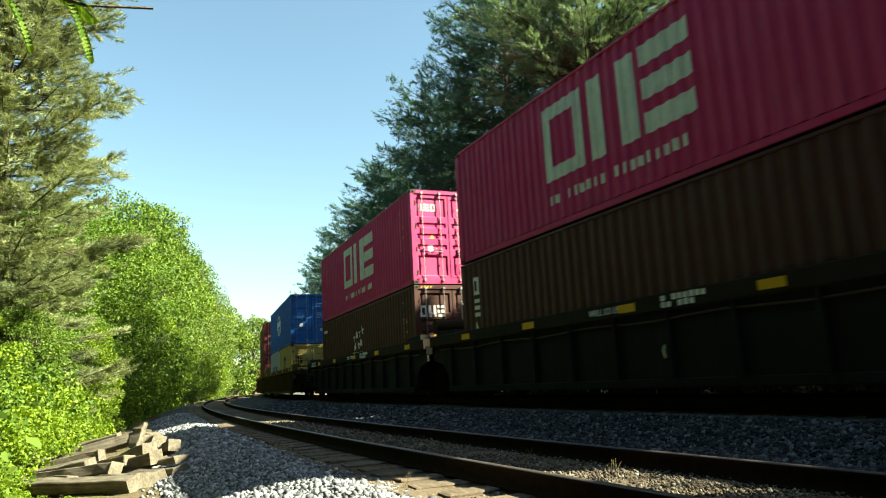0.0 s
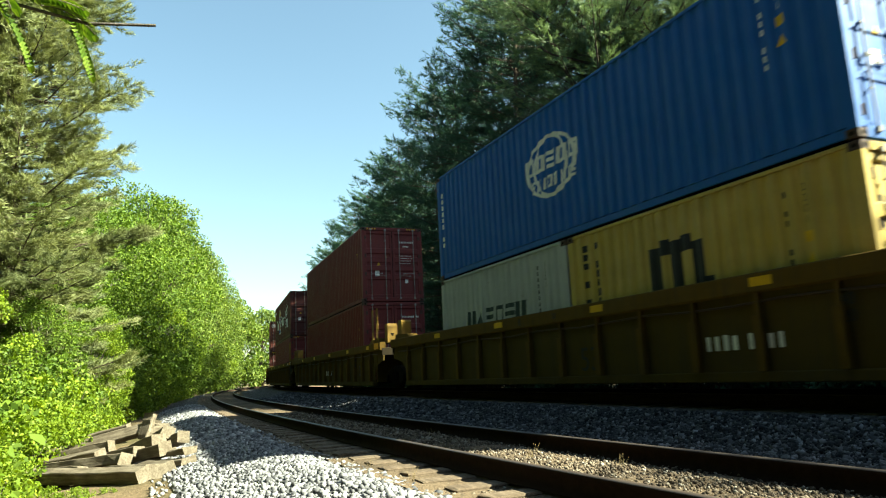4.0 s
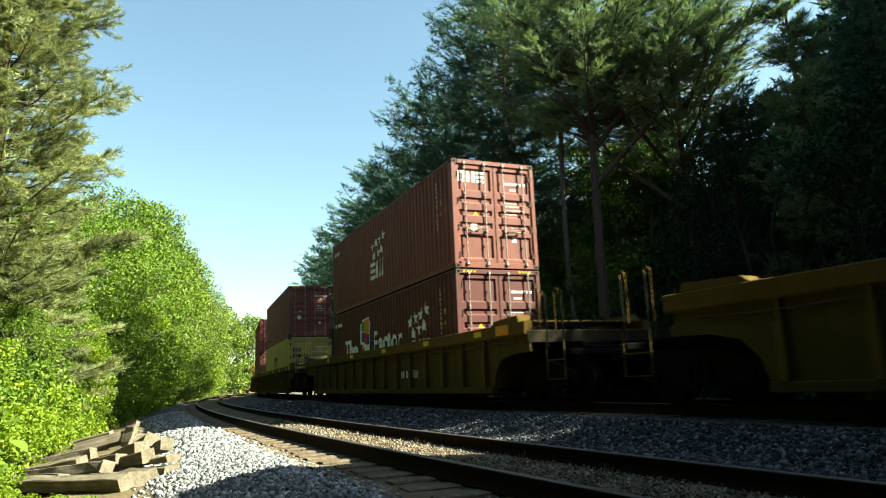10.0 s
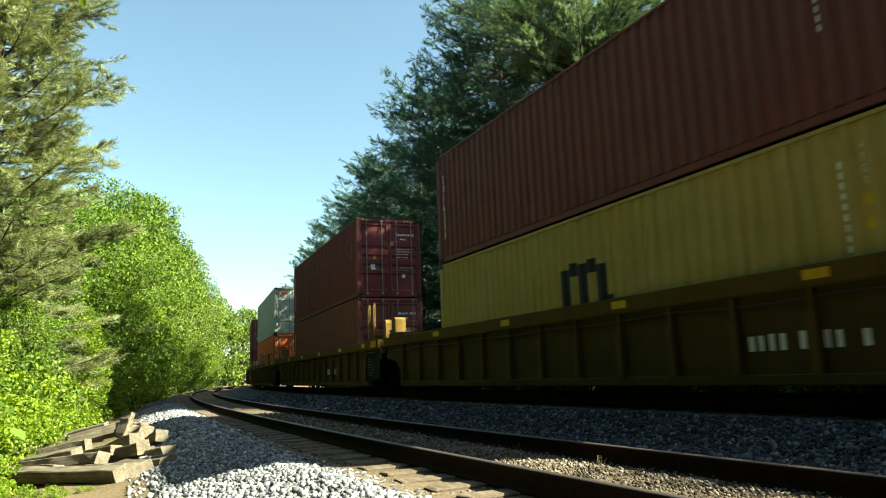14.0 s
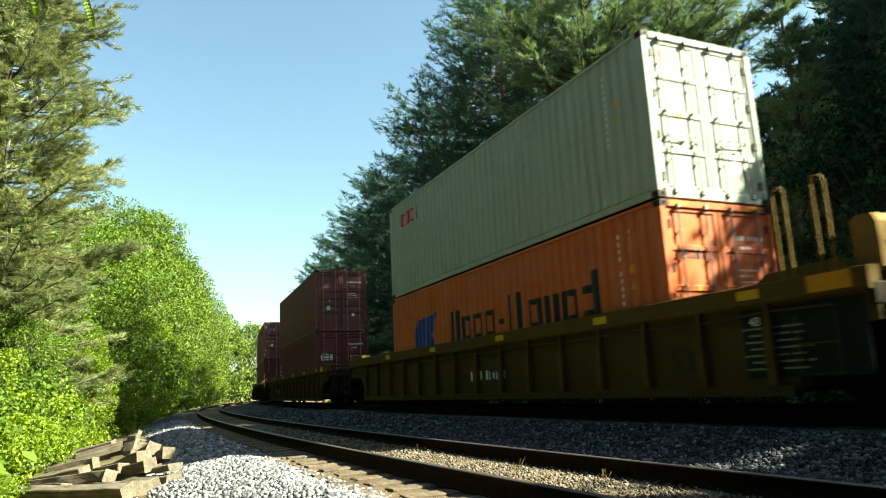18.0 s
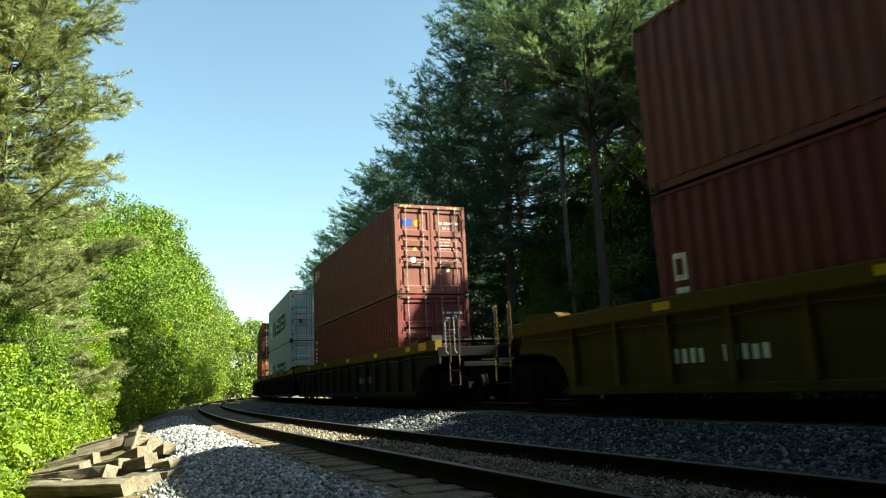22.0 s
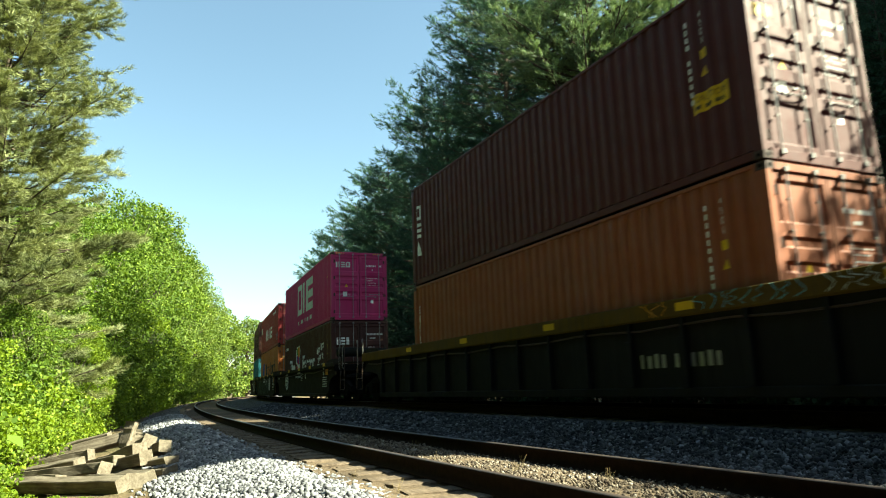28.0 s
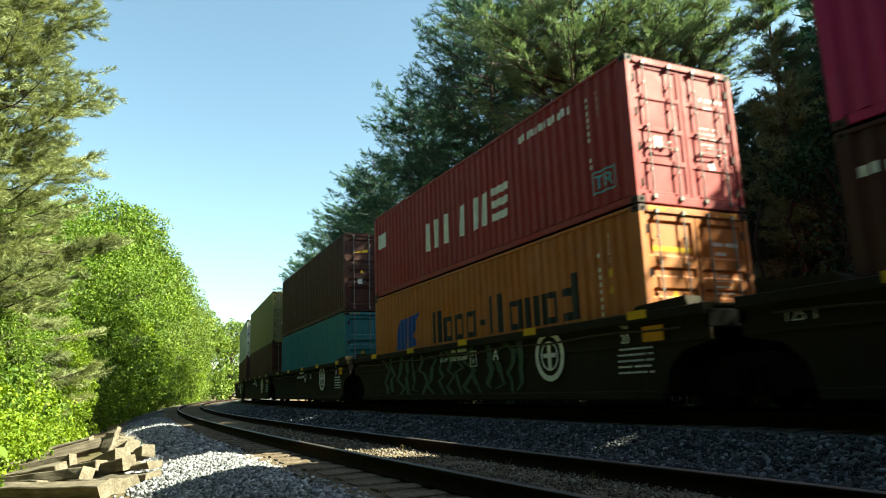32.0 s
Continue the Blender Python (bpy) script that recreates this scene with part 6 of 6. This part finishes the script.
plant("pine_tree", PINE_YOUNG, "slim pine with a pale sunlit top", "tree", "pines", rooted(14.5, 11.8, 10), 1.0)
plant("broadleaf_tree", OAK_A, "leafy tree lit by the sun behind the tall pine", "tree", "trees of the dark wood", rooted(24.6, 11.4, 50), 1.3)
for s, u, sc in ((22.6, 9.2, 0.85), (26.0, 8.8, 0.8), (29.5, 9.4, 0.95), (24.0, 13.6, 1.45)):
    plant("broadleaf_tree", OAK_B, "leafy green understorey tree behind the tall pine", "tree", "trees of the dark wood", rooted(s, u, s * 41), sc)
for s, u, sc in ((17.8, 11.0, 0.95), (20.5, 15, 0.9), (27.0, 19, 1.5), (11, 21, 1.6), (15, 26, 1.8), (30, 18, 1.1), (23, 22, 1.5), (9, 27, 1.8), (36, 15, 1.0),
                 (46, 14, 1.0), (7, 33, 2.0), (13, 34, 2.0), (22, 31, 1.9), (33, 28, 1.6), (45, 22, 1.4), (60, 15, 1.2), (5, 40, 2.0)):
    plant("broadleaf_tree", OAK_FINE if u < 15 and s < 22 else OAK_DEEP, "wood tree behind the train, leaves coloured as in shade", "tree", "trees of the dark wood", rooted(s, u, s * 71), sc)
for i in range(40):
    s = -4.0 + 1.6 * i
    plant("shrub", BUSH_D, "undergrowth behind the train, shade put into its leaf colour", "shrub", "undergrowth behind the train", rooted(s, 5.2 + 1.6 * random.random(), i * 49), random.uniform(0.9, 1.4))


def bare_trunk(i, s, u):
    rnd = random.Random(500 + i)
    sh = Shape()
    h, r = rnd.uniform(5.5, 8), rnd.uniform(0.03, 0.06)
    ob = thing("bare_sapling", "thin bare trunk in the dark wood", "tree", "thin trunks in the dark wood")
    pts = [Vector((rnd.uniform(-0.12, 0.12) * k, rnd.uniform(-0.12, 0.12) * k, h * k / 5 - 0.2)) for k in range(6)]
    part("trunk", Shape().pipe(pts, r, 7), BARK_SHADE, ob)
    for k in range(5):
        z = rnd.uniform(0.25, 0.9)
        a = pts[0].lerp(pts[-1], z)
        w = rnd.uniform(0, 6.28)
        part("limb", Shape().tube(a, a + Vector((math.cos(w), math.sin(w), 0.5)) * rnd.uniform(0.5, 1.3), 0.018, 0.005, 4, False), BARK_SHADE, ob)
    ob.matrix_world = rooted(s, u, i * 33)


slim = thing("slim_pine", "slender pale bare pine trunk beside the tall pine", "tree", "thin trunks in the dark wood", rooted(22.6, 7.4, 0))
part("trunk", Shape().pipe([(0, 0, -0.2), (0.05, 0.02, 3.0), (-0.08, 0.05, 6.0), (-0.02, 0.1, 9.0), (0.15, 0.1, 12.5)], 0.10, 9), BARK_GREY, slim)
for k in range(9):
    z, w = 5.0 + 0.75 * k, 2.4 * k
    part("limb", Shape().tube((0, 0.06, z), (math.cos(w) * 1.1, math.sin(w) * 1.1, z + 0.35), 0.022, 0.006, 5, False), BARK_GREY, slim)
for i in range(26):
    bare_trunk(i, 9.5 + 0.6 * i + random.uniform(-0.5, 0.5), 8.3 + random.uniform(0, 3))


# ---------------------------------------------------------------- leaves close to the viewer
def blade(sh, foot, tip, wide, up):
    """One lance-shaped leaf with a folded middle."""
    a, b = Vector(foot), Vector(tip)
    d = b - a
    e = d.cross(Vector(up)).normalized() * wide
    n = e.cross(d).normalized() * wide * 0.25
    m, q = a.lerp(b, 0.35), a.lerp(b, 0.7)
    sh.faces([a, m + e + n, q + e * 0.7 + n, b, q - e * 0.7 + n, m - e + n, m, q], [(0, 1, 6), (1, 2, 7, 6), (2, 3, 7), (0, 6, 5), (6, 7, 4, 5), (7, 3, 4)])


def frond(branch, foot, way, long, seed, droop):
    """A hanging compound leaf: a stalk with paired leaflets."""
    rnd = random.Random(seed)
    sh, stalk = Shape(), Shape()
    p, d = Vector(foot), Vector(way).normalized()
    side = d.cross(Vector((0, 0, 1))).normalized()
    n = 15
    for i in range(n):
        q = p + d * long / n
        stalk.tube(p, q, 0.0016, 0.0014, 4, False)
        k = math.sin(math.pi * (0.12 + 0.8 * i / n))
        for sg in (-1, 1):
            blade(sh, q, q + (side * sg * 0.8 + d * 0.45 + Vector((0, 0, -0.25))) * 0.052 * k * rnd.uniform(0.85, 1.1), 0.0085, (0, 0, 1))
        d = (d + Vector((0, 0, -droop / n))).normalized()
        p = q
    part("leaf_stalk", stalk, BARK_GREY, branch)
    part("leaf", sh, LEAF, branch, "hanging feathery green leaf")


twig = thing("overhanging_branch", "thin branch with hanging feathery leaves close to the viewer", "branch")
part("stem", Shape().pipe([(-2.1, 1.0, 1.62), (-1.5, 1.2, 1.50), (-1.05, 1.36, 1.36), (-0.9, 1.47, 1.345), (-0.76, 1.53, 1.36)], 0.004, 5), BARK_GREY, twig)
for i, (f, w, l, dr) in enumerate((((-1.05, 1.36, 1.36), (0.45, 0.2, -0.5), 0.17, 1.2), ((-0.93, 1.45, 1.35), (0.35, 0.1, -0.6), 0.15, 1.0), ((-1.2, 1.3, 1.42), (0.2, -0.1, -0.7), 0.18, 1.0),
                                   ((-1.1, 1.35, 1.40), (0.5, -0.1, 0.0), 0.16, 1.6), ((-0.98, 1.42, 1.37), (0.3, 0.3, 0.1), 0.13, 1.2), ((-1.35, 1.25, 1.46), (0.3, -0.2, -0.5), 0.2, 1.0),
                                   ((-1.02, 1.38, 1.37), (0.5, 0.3, 0.25), 0.15, 0.9))):
    frond(twig, f, w, l, i, dr)

vine = thing("leafy_sapling", "young sapling with broad heart-shaped leaves close to the viewer", "plant")
rnd = random.Random(9)
stems, leaves = Shape(), []
for k in range(4):
    x, y = -1.40 - 0.09 * k, 1.70 + 0.14 * k
    pts = [Vector((x + 0.012 * i * rnd.uniform(0.2, 1.6), y + rnd.uniform(-0.03, 0.03), -0.86 + 0.118 * i)) for i in range(11)]
    stems.pipe(pts, 0.003, 5)
    for q in pts[3:]:
        for j in range(6):
            leaves.append(q + Vector((rnd.uniform(-0.10, 0.14), rnd.uniform(-0.1, 0.1), rnd.uniform(-0.05, 0.08))))
part("stem", stems, BARK_GREY, vine)
for q in leaves:
    sh = Shape()
    w = Vector((rnd.uniform(-0.6, 0.9), rnd.uniform(-0.8, 0.3), rnd.uniform(-0.7, 0.2))).normalized()
    blade(sh, q, q + w * rnd.uniform(0.032, 0.062), rnd.uniform(0.012, 0.022), (rnd.uniform(-0.4, 0.4), rnd.uniform(-0.6, 0.2), 1))
    part("leaf", sh, LEAF, vine)


# ---------------------------------------------------------------- pile of old ties
def old_tie(i, m, long=2.5, high=0.18):
    rnd = random.Random(100 + i)
    w, h = rnd.uniform(0.18, 0.22), high * rnd.uniform(0.85, 1.0)
    sh = Shape()
    n = 7
    for k in range(n):
        a, b = -long / 2 + long * k / n, -long / 2 + long * (k + 1) / n
        if k == 0:
            ring0 = [(a, sy * w / 2 + rnd.uniform(-0.012, 0.012), sz * h / 2 + rnd.uniform(-0.012, 0.012)) for sy, sz in ((-1, -1), (1, -1), (1, 1), (-1, 1))]
            sh.faces(ring0, [(0, 1, 2, 3)])
        ring1 = [(b, sy * w / 2 + rnd.uniform(-0.012, 0.012), sz * h / 2 + rnd.uniform(-0.012, 0.012)) for sy, sz in ((-1, -1), (1, -1), (1, 1), (-1, 1))]
        sh.faces(ring0 + ring1, [(j, (j + 1) % 4, 4 + (j + 1) % 4, 4 + j) for j in range(4)])
        ring0 = ring1
    sh.faces(ring0, [(3, 2, 1, 0)])
    me = sh.mesh("old_tie", OLD_TIE)
    bm = bmesh.new()
    bm.from_mesh(me)
    bmesh.ops.remove_doubles(bm, verts=bm.verts, dist=0.0005)
    bmesh.ops.bevel(bm, geom=[e for e in bm.edges if len(e.link_faces) == 2 and e.calc_face_angle(0) > 0.7], offset=0.012, segments=1, affect="EDGES")
    bm.to_mesh(me)
    bm.free()
    ob = tagged(new("old_tie", me), "weathered grey wooden tie in a loose pile", "railway tie", "old ties in a pile")
    ob.matrix_world = m
    return ob


# upper end, heading, length and height of each timber
PILE = ((-4.56, 9.14, -0.62, -24, 2.05, 0.19), (-5.29, 10.05, -0.50, -18, 1.75, 0.18), (-5.85, 9.90, -0.64, -27, 1.0, 0.18), (-4.50, 9.32, -0.60, -38, 1.6, 0.18), (-4.46, 9.62, -0.60, -42, 1.5, 0.17),
        (-5.92, 10.51, -0.46, -20, 1.6, 0.17), (-6.3, 11.5, -0.42, 2, 1.5, 0.17), (-5.30, 10.46, -0.44, -24, 1.5, 0.17), (-6.0, 12.1, -0.20, 12, 2.1, 0.18), (-6.9, 13.2, -0.24, 5, 1.8, 0.16),
        (-5.18, 10.85, -0.31, -34, 1.5, 0.18), (-4.84, 10.35, -0.40, -24, 1.6, 0.19), (-5.37, 11.56, -0.24, -50, 1.7, 0.18), (-5.04, 11.40, -0.32, -46, 1.7, 0.17))
random.seed(5)
for i, (x, y, z, a, long, high) in enumerate(PILE):
    long += 0.34
    slope = math.degrees(math.asin(min(0.32, (z + 0.70 + 0.03 * (i % 3)) / long)))
    old_tie(i, pose(x, y, z - 0.02, 0, 0, a) @ pose(0, 0, 0, random.choice((-1, 1)) * random.uniform(3, 24), -slope, 0) @ pose(-long / 2, 0, 0), long, high)
for x, y, z, a, long in ((-4.38, 10.16, -0.44, -36, 1.6), (-4.30, 9.93, -0.56, -38, 1.4), (-7.6, 13.6, -0.52, -40, 1.9), (-8.2, 16.2, -0.40, -50, 2.0), (-5.0, 10.9, -0.52, -30, 1.7), (-5.7, 11.2, -0.5, -30, 1.7), (-5.4, 10.6, -0.6, -10, 1.6)):
    old_tie(20 + int(-9 * x), pose(x, y, z, 0, 0, a) @ pose(0, 0, 0, 6, -6, 0) @ pose(-long / 2, 0, 0), long, 0.09)
old_tie(40, pose(-5.95, 12.0, -0.18, 0, 0, 60) @ pose(0, 0, 0, 0, -68, 12), 0.45, 0.12)
for k, (s, u) in enumerate(((19.0, -8.2), (19.8, -8.5), (20.6, -8.1), (22.0, -8.3))):
    old_tie(50 + k, on_line(s, u, -0.60, 30 + 20 * k) @ pose(0, 0, 0, 5 * k, 4, 0), 1.9)


for i, (x, y, sc) in enumerate(((-5.3, 8.30, 0.2), (-5.0, 8.45, 0.17), (-4.75, 8.6, 0.14), (-5.7, 8.5, 0.24), (-6.3, 9.0, 0.26), (-4.9, 8.1, 0.2))):
    plant("weed", BUSH_C, "low yellow-green weed before the old ties", "weed", "weeds before the old ties", pose(x, y, -0.86, 0, 0, 63 * i), sc)


def dry_tuft(i, s, u):
    rnd = random.Random(800 + i)
    ob = thing("grass_tuft", "dry straw-coloured grass stalks growing between the ties", "grass", "dry grass between the rails")
    for k in range(9):
        w, r, h = rnd.uniform(0, 6.28), rnd.uniform(0.02, 0.07), rnd.uniform(0.06, 0.19)
        foot = Vector((rnd.uniform(-0.03, 0.03), rnd.uniform(-0.03, 0.03), -0.02))
        mid = foot + Vector((math.cos(w) * r * 0.4, math.sin(w) * r * 0.4, h * 0.6))
        part("stalk", Shape().pipe([foot, mid, foot + Vector((math.cos(w) * r, math.sin(w) * r, h))], 0.0013, 4), STRAW, ob)
    ob.matrix_world = on_line(s, u, float(ground_z(u)) + 0.02, 40 * i)


for i, (s, u) in enumerate(((6.3, -5.0), (6.6, -4.75), (5.2, -4.7), (7.9, -5.2), (9.4, -4.8), (5.9, -6.5), (7.2, -6.45), (11.5, -5.3))):
    dry_tuft(i, s, u)


# ---------------------------------------------------------------- ballast stones, nearest last
def stones(rng, s, u, size, lift=0.0):
    """Broken stones of eight corners each, lying on the bed."""
    n = len(s)
    cube = np.array([(x, y, z) for x in (-1, 1) for y in (-1, 1) for z in (-1, 1)], float)
    v = cube[None] * rng.uniform(0.55, 1.0, (n, 8, 3)) * (size * np.clip(rng.lognormal(-0.1, 0.38, n), 0.4, 1.9))[:, None, None] * np.array([1.0, 0.8, 0.65])
    q = rng.normal(size=(n, 4))
    q /= np.linalg.norm(q, axis=1, keepdims=True)
    a, b, c, d = q.T
    R = np.stack([1 - 2 * (c * c + d * d), 2 * (b * c - d * a), 2 * (b * d + c * a), 2 * (b * c + d * a), 1 - 2 * (b * b + d * d), 2 * (c * d - b * a),
                  2 * (b * d - c * a), 2 * (c * d + b * a), 1 - 2 * (b * b + c * c)], -1).reshape(n, 3, 3)
    v = np.einsum("nij,nkj->nki", R, v)
    x, y, _ = spot(s, u)
    v += np.stack([x, y, ground_z(u) + 0.012 + lift + size * rng.uniform(0.0, 0.45, n)], -1)[:, None]
    f = np.array([(0, 1, 3, 2), (4, 6, 7, 5), (0, 4, 5, 1), (2, 3, 7, 6), (0, 2, 6, 4), (1, 5, 7, 3)])
    return v.reshape(-1, 3), (np.arange(n)[:, None, None] * 8 + f).reshape(-1, 4)


def scatter(rng, s0, s1, u0, u1, gap):
    ns, nu = int((s1 - s0) / gap), int((u1 - u0) / gap)
    S, U = np.meshgrid(s0 + (np.arange(ns) + 0.5) * gap, u0 + (np.arange(nu) + 0.5) * gap)
    return S.ravel() + rng.uniform(-0.45, 0.45, S.size) * gap, U.ravel() + rng.uniform(-0.45, 0.45, S.size) * gap


rng = np.random.default_rng(3)
for name, label, mat, beds in (("shoulder_stones", "loose pale grey crushed stones heaped beside the near track", STONE, ((2.0, 12.0, -8.6, -6.5, 0.038, 0.0225), (12.0, 34.0, -8.35, -6.5, 0.066, 0.036))),
                               ("track_grit", "rust-dusted gravel scattered between the ties of the near track", GRIT, ((2.0, 9.0, -6.75, -3.85, 0.042, 0.013), (9.0, 20.0, -6.7, -3.85, 0.08, 0.02))),
                               ("middle_stones", "darker crushed stones between the two tracks, toned for the train's shade", STONE_SHADE, ((0.5, 14.0, -3.8, -1.75, 0.037, 0.023), (14.0, 40.0, -3.8, -1.75, 0.07, 0.038)))):
    vs, fs, base = [], [], 0
    for s0, s1, u0, u1, gap, size in beds:
        s, u = scatter(rng, s0, s1, u0, u1, gap)
        keep = rng.uniform(size=len(s)) < np.clip((u + 8.45) / 0.6, 0.08, 1) * np.where((u > -6.85) & (u < -6), 0.7, 1.0)
        v, f = stones(rng, s[keep], u[keep], size, np.where(u[keep] > -5.9, 0.03, 0.008) if mat is GRIT else 0.0)
        vs.append(v), fs.append(f + base)
        base += len(v)
    tagged(new(name, fast_mesh(name, np.concatenate(vs), np.concatenate(fs), mat)), label, "ballast", kind="stuff")

# the stones nearest to the viewer, one by one
PEBBLES = []
for i in range(6):
    v, f = stones(np.random.default_rng(70 + i), np.array([0.0]), np.array([0.0]), 0.028)
    v -= v.mean(0)
    PEBBLES.append(fast_mesh("stone", v, f, STONE))
random.seed(21)
for i in range(280):
    s, u = random.uniform(2.2, 6.5), random.uniform(-8.5, -6.95)
    ob = new("stone", PEBBLES[i % 6])
    ob.parent = bed
    ob.matrix_basis = on_line(s, u, float(ground_z(u)) + random.uniform(0.03, 0.05), random.uniform(0, 360)) @ pose(0, 0, 0, random.uniform(0, 360), random.uniform(0, 360), 0)


def motions():
    # the twig swings down into view in the gusts
    gusts = ((0, 0.06), (0.5, 0.12), (1, 0.24), (3, 0.24), (3.5, 0.05), (4, 0.0), (4.5, 0.0), (5.5, 0.05), (6.5, 0.11), (7, 0.24), (12, 0.24), (13, 0.17), (14.5, 0.2), (15.5, 0.13), (16, 0.24),
             (16.5, 0.24), (17, 0.07), (17.6, 0.24), (26, 0.24), (27.5, 0.13), (28, 0.24), (32, 0.24))
    walk(twig, [(t, pose(0.0, 0.0, h, 0, 0, 0)) for t, h in gusts])
    for ob, mid, z, shift in TRAIN:
        rows = []
        for k in range(33):
            rows.append((float(k), on_trucks(mid - SPEED * k, z) @ pose(0, shift, 0)))
        walk(ob, rows)


motions()
